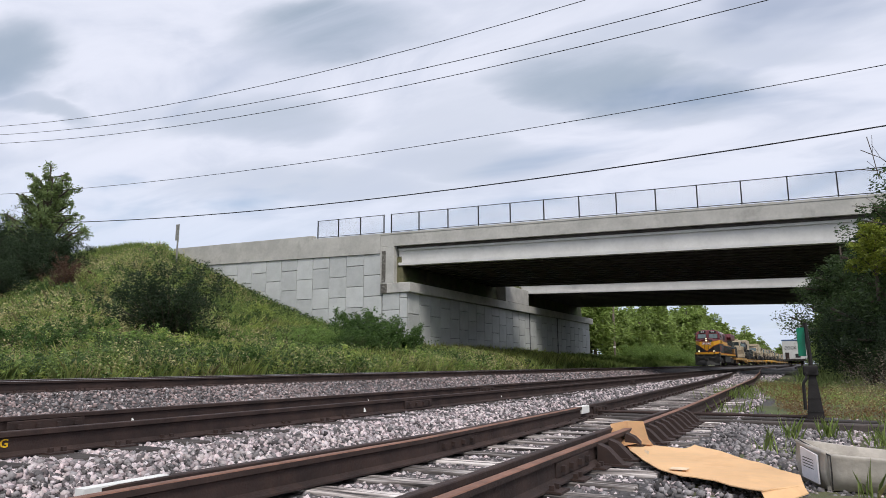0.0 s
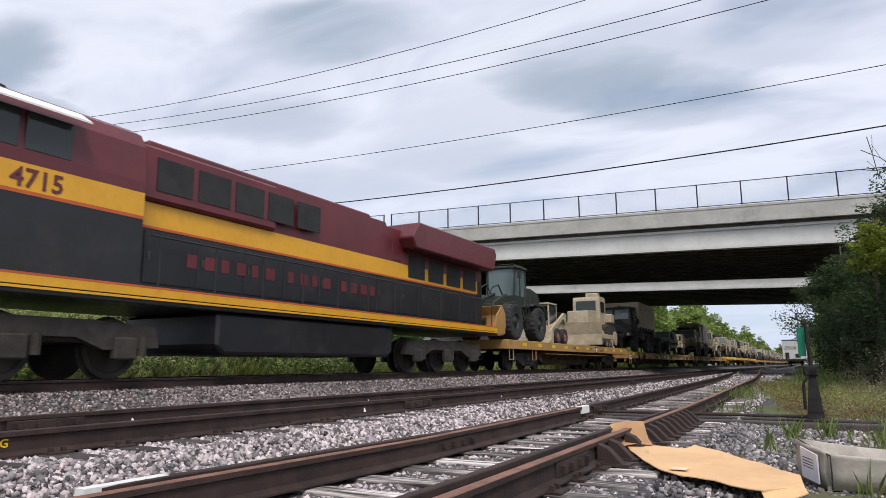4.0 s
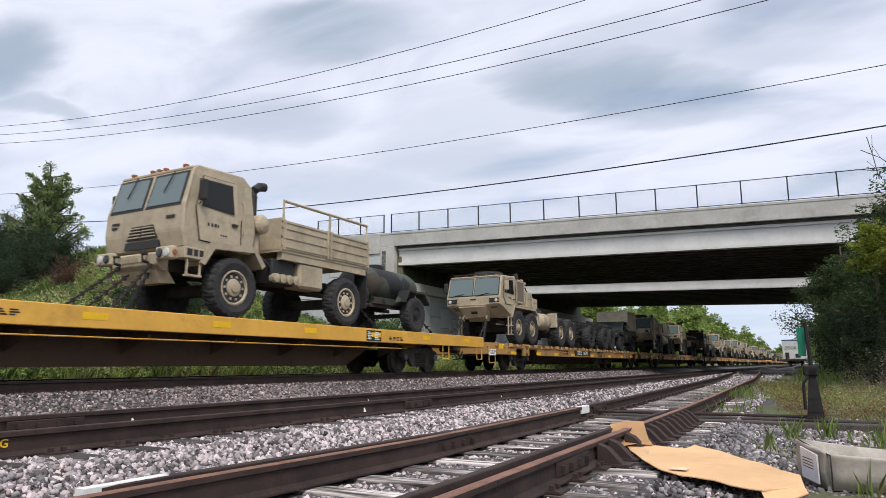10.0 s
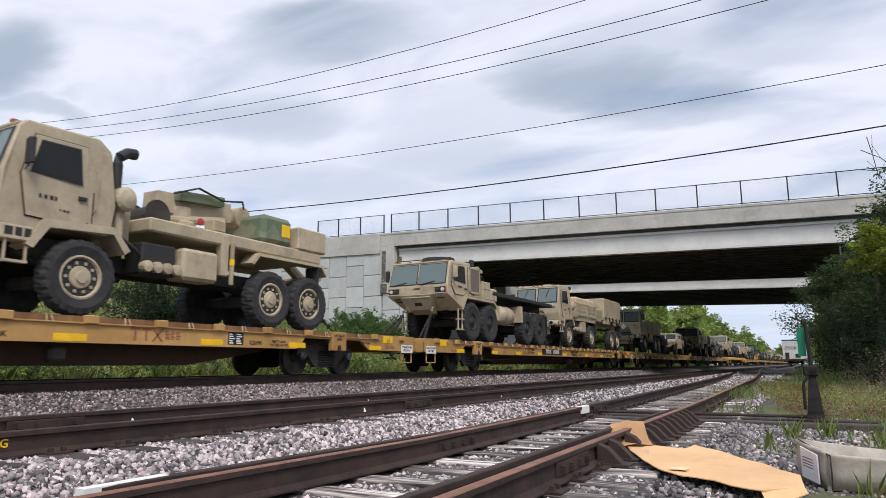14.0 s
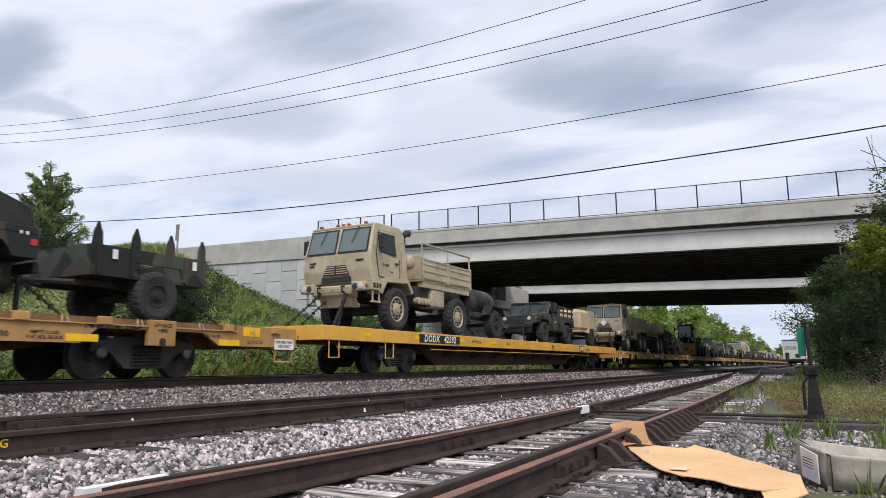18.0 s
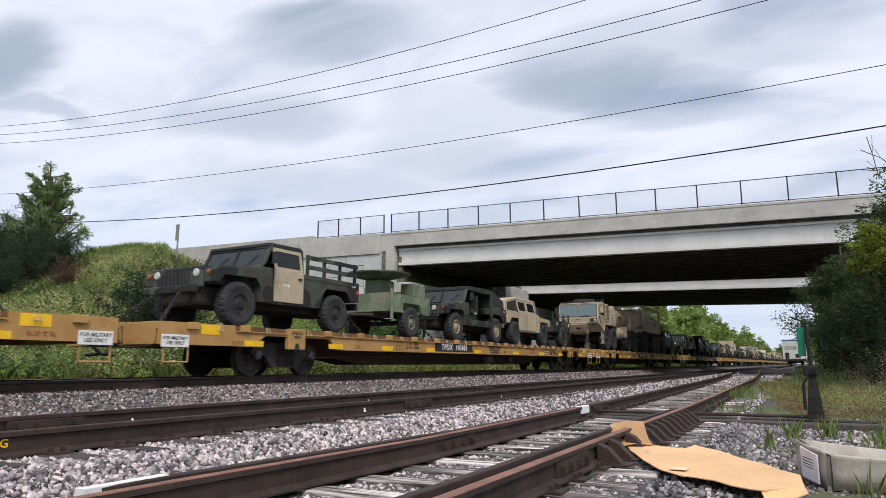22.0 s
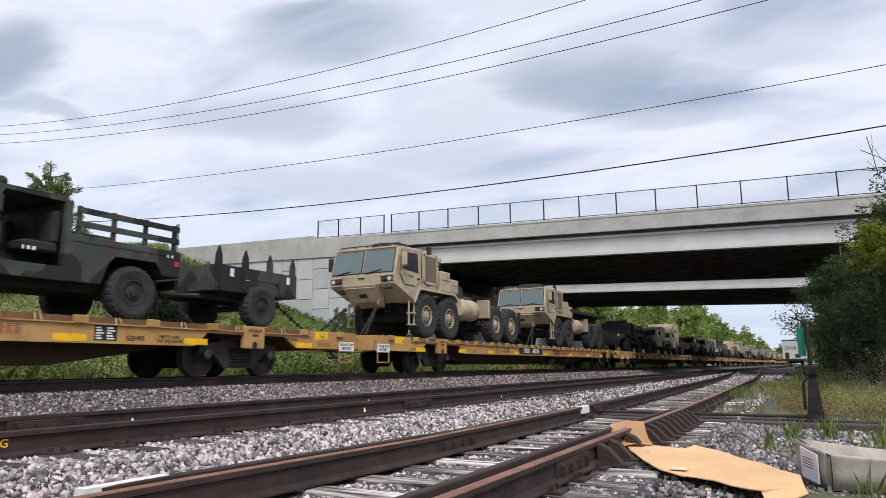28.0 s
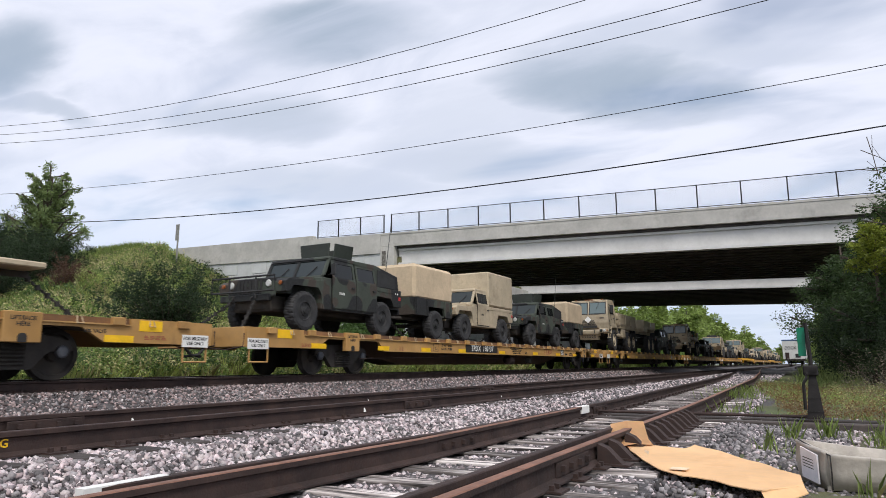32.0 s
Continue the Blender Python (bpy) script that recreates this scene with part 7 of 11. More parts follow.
def forklift():
    t = thing("rough_terrain_forklift", "dark green rough-terrain forklift with an enclosed cab", "forklift")
    for y in (0.0, 2.05):
        wheel(t, y, 0.55, 0.38, 0.27, 0.85, GREEN)
    part("chassis", box(B(), -0.68, 0.68, -0.7, 2.8, 0.45, 1.05, 0.04), GREEN, t)
    part("engine_hood", box(B(), -0.72, 0.72, -0.6, 0.75, 1.05, 1.42, 0.05), GREEN, t)
    cf = B()
    for x in (-0.72, 0.65):
        for y in (0.80, 1.55, 2.45):
            box(cf, x, x + 0.07, y, y + 0.07, 1.05, 2.05)
    box(cf, -0.76, 0.76, 0.78, 2.55, 2.03, 2.14, 0.03)
    part("cab_frame", cf, GREEN, t)
    for s in (-1, 1):
        d = part("door", box(B(), s * 0.73 - 0.02, s * 0.73 + 0.02, 0.87, 1.62, 0.55, 1.30, 0.01), GREEN, t)
        part("window", box(B(), s * 0.71 - 0.01, s * 0.71 + 0.01, 0.87, 1.55, 1.32, 2.0), GLASS_PALE, d)
        part("rear_window", box(B(), s * 0.70 - 0.01, s * 0.70 + 0.01, 1.62, 2.42, 1.3, 2.0), GLASS_PALE, t)
        part("fender", prism(B(), [(-0.6, 0.95), (-0.45, 1.15), (0.5, 1.15), (0.65, 0.9), (0.6, 0.9), (0.46, 1.09), (-0.42, 1.09), (-0.55, 0.92)], s * 0.62 if s > 0 else -1.04, 1.04 if s > 0 else s * 0.62), GREEN, t)
        part("rear_fender", prism(B(), [(1.45, 0.95), (1.6, 1.18), (2.55, 1.18), (2.7, 0.95), (2.64, 0.95), (2.5, 1.12), (1.65, 1.12), (1.5, 0.95)], s * 0.62 if s > 0 else -1.04, 1.04 if s > 0 else s * 0.62), GREEN, t)
        part("fork", box(B(), s * 0.4 - 0.07, s * 0.4 + 0.07, -2.2, -1.05, 0.10, 0.16), BLACK, t)
        m = box(B(), s * 0.42 - 0.06, s * 0.42 + 0.06, -1.12, -0.95, 0.1, 1.65)
        part("mast_rail", m, BLACK, t)
    part("front_window", box(B(), -0.65, 0.65, 0.8, 0.83, 1.45, 2.02), GLASS_PALE, t)
    cr = B()
    for i in range(6):
        x = -0.6 + i * 0.24
        box(cr, x - 0.02, x + 0.02, -1.16, -1.12, 0.5, 1.55)
    box(cr, -0.65, 0.65, -1.17, -1.11, 1.5, 1.56)
    part("load_rest", cr, BLACK, t)
    part("exhaust", tube(B(), [(0.4, 0.1, 1.4), (0.4, 0.1, 2.1)], 0.06, 8), BLACK, t)
    return t


def skid_steer():
    t = thing("skid_steer_loader", "tan compact skid-steer loader", "loader")
    for y in (0.0, 1.05):
        wheel(t, y, 0.40, 0.28, 0.20, 0.72, RUST_INK)
    part("body", prism(B(), [(-0.45, 0.35), (-0.4, 0.9), (0.9, 1.25), (1.65, 1.25), (1.75, 0.9), (1.6, 0.35)], -0.55, 0.55, 0.03), TAN, t)
    cf = B()
    for x in (-0.5, 0.44):
        box(cf, x, x + 0.06, -0.35, -0.28, 0.8, 2.0)
        box(cf, x, x + 0.06, 0.75, 0.82, 0.9, 2.0)
    box(cf, -0.53, 0.53, -0.4, 0.85, 1.98, 2.06, 0.02)
    part("cab_cage", cf, TAN, t)
    for s in (-1, 1):
        part("side_screen", box(B(), s * 0.48 - 0.01, s * 0.48 + 0.01, -0.28, 0.75, 1.0, 1.98), GLASS, t)
        part("lift_arm", prism(B(), [(1.6, 1.05), (1.7, 1.55), (1.35, 1.62), (-0.6, 0.75), (-0.95, 0.35), (-0.7, 0.3), (-0.45, 0.62), (1.25, 1.35)], s * 0.66 - 0.06, s * 0.66 + 0.06), TAN, t)
    part("rear_grille", box(B(), -0.45, 0.45, 1.72, 1.78, 0.5, 1.15), BLACK, t)
    part("bucket", prism(B(), [(-0.75, 0.06), (-1.45, 0.04), (-0.95, 0.3), (-0.8, 0.62), (-0.7, 0.6)], -0.85, 0.85), TAN_DARK, t)
    return t


def bulldozer():
    t = thing("bulldozer", "tan armoured tracked bulldozer with a wide blade", "bulldozer")
    for s in (-1, 1):
        out = []
        for k in range(28):
            a = 2 * math.pi * k / 28
            y, z = 1.9 * math.cos(a), 0.58 + 0.55 * math.sin(a)
            if math.sin(a) > 0.2 and math.cos(a) > -0.2:
                z += 0.35 * max(0, math.cos(a - 0.6))
            out.append((y, z))
        tr = part("track_frame", prism(B(), out, s * 1.0 - 0.26, s * 1.0 + 0.26), UNDER, t)
        for k in range(28):
            y, z = out[k]
            y2, z2 = out[(k + 1) % 28]
            a = math.atan2(z2 - z, y2 - y)
            m = Matrix.Translation((s * 1.0, (y + y2) / 2, (z + z2) / 2)) @ Matrix.Rotation(a, 4, 'X')
            part("track_shoe", SHOE(), None, tr, at=m)
        for y, r in ((-1.45, 0.38), (1.4, 0.42), (-0.6, 0.22), (0.0, 0.22), (0.6, 0.22)):
            part("road_wheel", moved(lathe(B(), [(r, -0.05), (r, 0.05), (r * 0.5, 0.07), (0.0005, 0.08)], 18), (s * 1.27, y, 0.58 if r > 0.3 else 0.30)), TAN, t)
    part("hull", box(B(), -0.72, 0.72, -1.9, 1.8, 0.6, 1.35, 0.05), TAN, t)
    part("engine_hood", prism(B(), [(-1.9, 1.3), (-1.85, 2.1), (-0.2, 2.2), (-0.1, 1.3)], -0.62, 0.62, 0.04), TAN, t)
    part("cab", prism(B(), [(-0.2, 1.3), (-0.1, 2.9), (0.0, 3.05), (1.1, 3.05), (1.2, 2.9), (1.25, 1.3)], -0.82, 0.82, 0.04), TAN, t)
    for s in (-1, 1):
        part("window", box(B(), s * 0.825 - 0.01, s * 0.825 + 0.01, 0.1, 0.95, 2.1, 2.75), GLASS, t)
        part("push_arm", box(B(), s * 1.45 - 0.08, s * 1.45 + 0.08, -2.4, 0.2, 0.45, 0.72, 0.02), TAN, t)
        part("fuel_tank", box(B(), s * 0.9 - 0.28, s * 0.9 + 0.28, 1.0, 1.9, 1.5, 2.05, 0.05), TAN, t)
    part("front_window", box(B(), -0.6, 0.6, -0.16, -0.1, 2.2, 2.8), GLASS, t)
    part("blade", prism(B(), [(-2.45, 0.1), (-2.62, 0.12), (-2.5, 0.7), (-2.62, 1.4), (-2.52, 1.42), (-2.38, 0.7)], -1.55, 1.55), TAN_DARK, t)
    part("winch", box(B(), -0.5, 0.5, 1.8, 2.4, 0.7, 1.5, 0.08), TAN_DARK, t)
    part("rear_mount", box(B(), -0.4, 0.4, 1.1, 1.6, 2.05, 3.4, 0.05), TAN, t)
    return t


SHOE_MESH = []


def SHOE():
    if not SHOE_MESH:
        bm = box(B(), -0.28, 0.28, -0.10, 0.10, -0.02, 0.03)
        box(bm, -0.28, 0.28, -0.02, 0.02, 0.03, 0.08)
        me = bpy.data.meshes.new("track_shoe")
        bm.to_mesh(me)
        bm.free()
        me.materials.append(UNDER)
        SHOE_MESH.append(me)
    return SHOE_MESH[0]


# ---------- flatcars ----------
CACHE = {}


def rail_wheel():
    if "rw" not in CACHE:
        bm = lathe(B(), [(0.10, -0.06), (0.36, -0.05), (0.45, -0.06), (0.455, -0.03), (0.425, -0.015), (0.42, 0.07), (0.35, 0.07), (0.33, 0.03), (0.12, 0.01), (0.10, 0.09), (0.0005, 0.10)], 28)
        me = bpy.data.meshes.new("rail_wheel")
        bm.to_mesh(me)
        bm.free()
        me.materials.append(UNDER)
        CACHE["rw"] = me
    return CACHE["rw"]


def truck(parent, y0, axles=(-0.9, 0.9)):
    """A freight car's wheel truck: side frames with springs, wheels, bearings."""
    h = max(axles)
    tr = part("truck_bolster", box(B(), -0.95, 0.95, y0 - 0.2, y0 + 0.2, 0.36, 0.62, 0.03), UNDER, parent)
    for s in (-1, 1):
        x0, x1 = s * 0.98 - 0.06, s * 0.98 + 0.06
        fr = prism(B(), [(y0 - h - 0.2, 0.48), (y0 - h - 0.15, 0.64), (y0 - 0.5, 0.74), (y0 + 0.5, 0.74), (y0 + h + 0.15, 0.64), (y0 + h + 0.2, 0.48), (y0 + h - 0.2, 0.46), (y0 + 0.42, 0.18), (y0 - 0.42, 0.18), (y0 - h + 0.2, 0.46)], x0, x1)
        part("side_frame", fr, UNDER, tr)
        if s > 0:
            zig = [(0.98, 0.24)]
            for q in range(6):
                zig += [(1.09, 0.255 + q * 0.06), (1.045, 0.285 + q * 0.06)]
            sp = prism(B(), zig + [(0.98, 0.62)], y0 - 0.30, y0 + 0.30)
            for v in sp.verts:
                v.co.x, v.co.y = v.co.y, v.co.x
            bmesh.ops.recalc_face_normals(sp, faces=sp.faces)
            part("spring_nest", sp, UNDER, tr)
        for a in axles:
            if s > 0:
                part("bearing_cap", moved(lathe(B(), [(0.10, 0.0), (0.10, 0.07), (0.07, 0.09), (0.0005, 0.095)] if s > 0 else [(0.0005, -0.13), (0.10, -0.12), (0.13, -0.08), (0.13, 0)], 16), (s * 1.02, y0 + a, 0.46)), BEARING, tr)
            m = Matrix.Translation((s * 0.755, y0 + a, 0.42)) @ (Matrix.Identity(4) if s > 0 else Matrix.Rotation(math.pi, 4, 'Z'))
            part("rail_wheel", rail_wheel(), None, tr, at=m)


CHANNEL = mat("channel_brown", (0.19, 0.095, 0.04), 0.8, 0, 0.3, 1.5, bump=0.15, dirt=(0.07, 0.04, 0.025), dirt_at=(0.45, 0.75), dirt_scale=2, spread=0.15)
HOOK = mat("hook_paint", (0.46, 0.34, 0.20), 0.6, 0, 0.25, 6, bump=0.1, dirt=(0.14, 0.08, 0.05), dirt_at=(0.5, 0.75), dirt_scale=8)
BEARING = mat("bearing_cap_paint", (0.075, 0.08, 0.09), 0.5, 0.2, 0.3, 6)


def coupler(t, y, s):
    bm = box(B(), -0.13, 0.13, min(y, y + s * 0.75), max(y, y + s * 0.75), 0.72, 0.95, 0.03)
    part("coupler", bm, UNDER, t)
    part("coupler_head", box(B(), -0.22, 0.22, min(y + s * 0.55, y + s * 0.9), max(y + s * 0.55, y + s * 0.9), 0.68, 1.0, 0.06), UNDER, t)
    part("air_hose", tube(B(), [(0.35, y + s * 0.1, 0.7), (0.38, y + s * 0.4, 0.45), (0.30, y + s * 0.7, 0.42)], 0.03, 6), BLACK, t)


def sill_text(words, size, y, z, t, material=None, label=""):
    return letters("lettering", words, size, material or INK, t, (1.373, y, z), label=label)


def flatcar_plain():
    """Long faded-yellow flatcar with a chain channel and stake pockets above its sills."""
    t = thing("flatcar", "faded yellow steel flatcar with tie-down chains and stencilled lettering", "flatcar", "flatcars of the train")
    D = 1.04
    T = D - 0.12
    part("deck", box(B(), -1.30, 1.30, -13.65, 13.65, D - 0.10, D - 0.004), CAR_DECK, t)
    for s in (-1, 1):
        x0, x1 = (1.30, 1.37) if s > 0 else (-1.37, -1.30)
        for e in (-1, 1):
            pr = [(e * 13.70, 0.62), (e * 13.70, D), (e * 11.9, D), (e * 11.9, T), (e * 8.80, T), (e * 8.80, T - 0.06), (e * 11.0, T - 0.06), (e * 11.42, 0.62)]
            part("end_sill_side", prism(B(), pr, x0, x1), CAR_YELLOW, t)
            bo = part("bolster_end", box(B(), x0 - (0.05 if s < 0 else 0), x1 + (0.05 if s > 0 else 0), e * 10.04 - 0.29, e * 10.04 + 0.29, 0.58, D + 0.004, 0.012), CAR_YELLOW, t)
            if s > 0:
                part("jack_notch", prism(B(), [(e * 10.04 - 0.07, 0.585), (e * 10.04 + 0.07, 0.585), (e * 10.04 + 0.07, 0.68), (e * 10.04 + 0.04, 0.72), (e * 10.04 - 0.04, 0.72), (e * 10.04 - 0.07, 0.68)], 1.414, 1.424), INK, bo)
                part("lettering", LIFT(), INK, bo, at=Matrix.Translation((1.422, e * 10.04, 0.90)) @ SIDE)
        part("side_sill", prism(B(), [(-8.80, T), (8.80, T), (8.80, T - 0.06), (8.50, 0.60), (-8.50, 0.60), (-8.80, T - 0.06)], x0, x1), CAR_YELLOW, t)
        xa, xb = (1.30, 1.335) if s > 0 else (-1.335, -1.30)
        part("chain_channel", box(B(), xa, xb, -11.88, 11.88, T + 0.002, D - 0.006), CHANNEL, t, "rusty brown chain channel")
        part("sill_flange", box(B(), s * 1.355 - 0.05, s * 1.355 + 0.05, -11.88, 11.88, T - 0.012, T + 0.012), CAR_YELLOW, t)
        for i in range(20 if s > 0 else 0):
            y = -13.0 + i * 26 / 19
            if abs(abs(y) - 10.04) > 0.4:
                part("stake_pocket", PIECE("stake_pocket", lambda: box(B(), -0.03, 0.065, -0.12, 0.12, -0.13, 0.008, 0.012), CAR_YELLOW), None, t, at=Matrix.Translation((1.37, y, D)))
            if i < 19:
                part("chain_hook", PIECE("chain_hook", lambda: tube(B(), [(-0.01, -0.035, 0.0), (0.035, -0.055, -0.12), (0.035, 0.055, -0.12), (-0.01, 0.035, 0.0)], 0.014, 6), HOOK), None, t, at=Matrix.Translation((1.37, y + 0.68, D - 0.005)))
    for e in (-1, 1):
        part("end_beam", box(B(), -1.30, 1.30, min(e * 13.55, e * 13.72), max(e * 13.55, e * 13.72), 0.62, D, 0.01), CAR_YELLOW, t)
        truck(t, e * 10.0)
        coupler(t, e * 13.7, e)
        st = tube(B(), [(1.34, e * 13.60, 0.62), (1.34, e * 13.60, 0.30), (1.34, e * 13.05, 0.30), (1.34, e * 13.05, 0.62)], 0.024, 6)
        part("step_stirrup", st, CAR_YELLOW, t)
        part("uncoupling_lever", tube(B(), [(1.36, e * 13.78, 0.90), (1.36, e * 13.80, 0.62), (0.9, e * 13.84, 0.56), (0.2, e * 13.84, 0.62)], 0.014, 6), RUST, t)
    part("centre_sill", prism(B(), [(-9.2, 0.95), (-7.2, 0.95), (7.2, 0.95), (9.2, 0.95), (8.4, 0.55), (6.2, 0.24), (-6.2, 0.24), (-8.4, 0.55)], -0.42, 0.42), SILL_BROWN, t)
    part("cross_bearer", box(B(), -1.28, 1.28, -0.1, 0.1, 0.62, 0.90), SILL_BROWN, t)
    part("brake_cylinder", moved(lathe(B(), [(0.16, -0.25), (0.18, -0.2), (0.18, 0.2), (0.10, 0.3)], 14, "Y"), (1.05, 1.0, 0.42)), RUST, t, shade=True)
    part("brake_valve", box(B(), 0.95, 1.2, 2.9, 3.2, 0.30, 0.55, 0.05), UNDER, t)
    part("brake_rod", tube(B(), [(1.15, -9.4, 0.40), (1.15, -4.0, 0.50), (1.1, 0.6, 0.45)], 0.014, 5), RUST, t)
    # reflectors, panels and stencils on the near sill
    for y in (-11.63, -8.83, -6.5, -4.05, -0.7, 2.82, 5.73, 8.25, 11.4):
        part("reflector", PIECE("reflector", lambda: box(B(), 0, 0.005, -0.28, 0.28, -0.06, 0.06), CAR_STRIPE), None, t, at=(1.371, y, 0.685))
    for y in (-12.54, 12.3):
        part("end_stripe", box(B(), 1.371, 1.376, y - 0.24, y + 0.24, 0.83, 1.02), CAR_STRIPE, t)
    for y in (-13.38, 13.3):
        sg = part("sign", box(B(), 1.378, 1.386, y - 0.31, y + 0.31, 0.575, 0.805), WHITE, t, "white sign with black lettering")
        part("lettering", MILITARY(), INK, sg, at=Matrix.Translation((1.387, y, 0.69)) @ SIDE)
    sill_text("LT WT    84200\nLD LMT  201800", 0.105, -5.15, 0.78, t)
    sill_text("C", 0.14, -5.88, 0.74, t)
    pb = B()
    for y0, y1, z0, z1 in ((-6.03, -6.015, 0.65, 0.90), (-5.745, -5.73, 0.65, 0.90), (-6.015, -5.745, 0.65, 0.664), (-6.015, -5.745, 0.886, 0.90)):
        box(pb, 1.371, 1.375, y0, y1, z0, z1)
    part("plate_box", pb, INK, t)
    sill_text("LOOSE CHAINS MUST BE STOWED INSIDE\nCHANNELS PRIOR TO MOVEMENT\nRESTRICTED LOADING ONLY\nSEE EQUIPMENT REGISTER", 0.068, 0.75, 0.77, t)
    sill_text("60K", 0.12, 1.75, 0.70, t)
    sill_text("GSH90", 0.125, 6.92, 0.70, t)
    sill_text("EMPTY LOAD\n1/16\" ADJ. BLOCK", 0.075, 7.64, 0.71, t)
    sill_text("90% VALVE", 0.085, 10.95, 0.80, t)
    bm = B()
    bars(bm, 1.371, -8.02, 0.74, 2, 0.10, 0.018, 0.13, 4)
    bars(bm, 1.371, -12.25, 0.72, 5, 0.09, 0.016, 0.11, 3)
    bars(bm, 1.371, 4.63, 0.85, 3, 0.10, 0.016, 0.12, 6)
    bars(bm, 1.371, -3.3, 0.89, 5, 0.12, 0.016, 0.15, 1)
    bars(bm, 1.371, 11.9, 0.75, 4, 0.10, 0.016, 0.12, 3)
    part("small_stencils", bm, RUST_INK, t)
    bm = B()
    for k in range(2):
        y = 3.90 + k * 0.22
        box(bm, 1.371, 1.375, y, y + 0.20, 0.85, 0.89)
        box(bm, 1.371, 1.3755, y + 0.08, y + 0.12, 0.66, 0.86)
    for a_, b_ in ((4.36, 4.56), (4.56, 4.36)):
        hexa(bm, [(1.371, a_ - 0.025, 0.66), (1.371, a_ + 0.025, 0.66), (1.371, b_ + 0.025, 0.89), (1.371, b_ - 0.025, 0.89)], [(1.375, a_ - 0.025, 0.66), (1.375, a_ + 0.025, 0.66), (1.375, b_ + 0.025, 0.89), (1.375, b_ - 0.025, 0.89)])
    part("owner_mark", bm, RUST_INK, t, "rust-red owner mark")
    p = part("data_panel", box(B(), 1.371, 1.374, 6.14, 6.56, 0.65, 0.90), INK, t, "black data panel")
    part("panel_marks", bars(B(), 1.374, 6.17, 0.86, 2, 0.14, 0.026, 0.20, 5), WHITE, p)
    for o in t.children:
        if o.name.split(".")[0] in ("lettering", "reflector", "plate_box", "small_stencils", "owner_mark", "data_panel"):
            o.matrix_basis = Matrix.Translation((0, MARK_SHIFT, 0)) @ o.matrix_basis
    return t


MARK_SHIFT = 0.28


def LIFT():
    if "lift" not in CACHE:
        CACHE["lift"] = text_mesh("lettering", "LIFT/JACK\nHERE", 0.09)
    return CACHE["lift"]


def MILITARY():
    if "mil" not in CACHE:
        CACHE["mil"] = text_mesh("lettering", "FOR MILITARY\nUSE ONLY", 0.088)
    return CACHE["mil"]


def scrawl(car, y, z, w, h, material, seed, x=1.378):
    """Unreadable sprayed tag: looping strokes."""
    r = random.Random(seed)
    bm = B()
    n = max(3, int(w / 0.16))
    for i in range(n):
        c = y - w / 2 + (i + 0.5) * w / n
        pts = [(x, c + r.uniform(-0.7, 0.7) * w / n, z + (h / 2) * math.cos(k * 2.2 + r.uniform(-0.5, 0.5))) for k in range(5)]
        tube(bm, pts, 0.016, 5)
    for v in bm.verts:
        v.co.x = x + (v.co.x - x) * 0.15
    part("sprayed_tag", bm, material, car, "sprayed graffiti tag")


def PIECE(name, make, material):
    if name not in CACHE:
        bm = make()
        me = bpy.data.meshes.new(name)
        bm.to_mesh(me)
        bm.free()
        me.materials.append(material)
        CACHE[name] = me
    return CACHE[name]


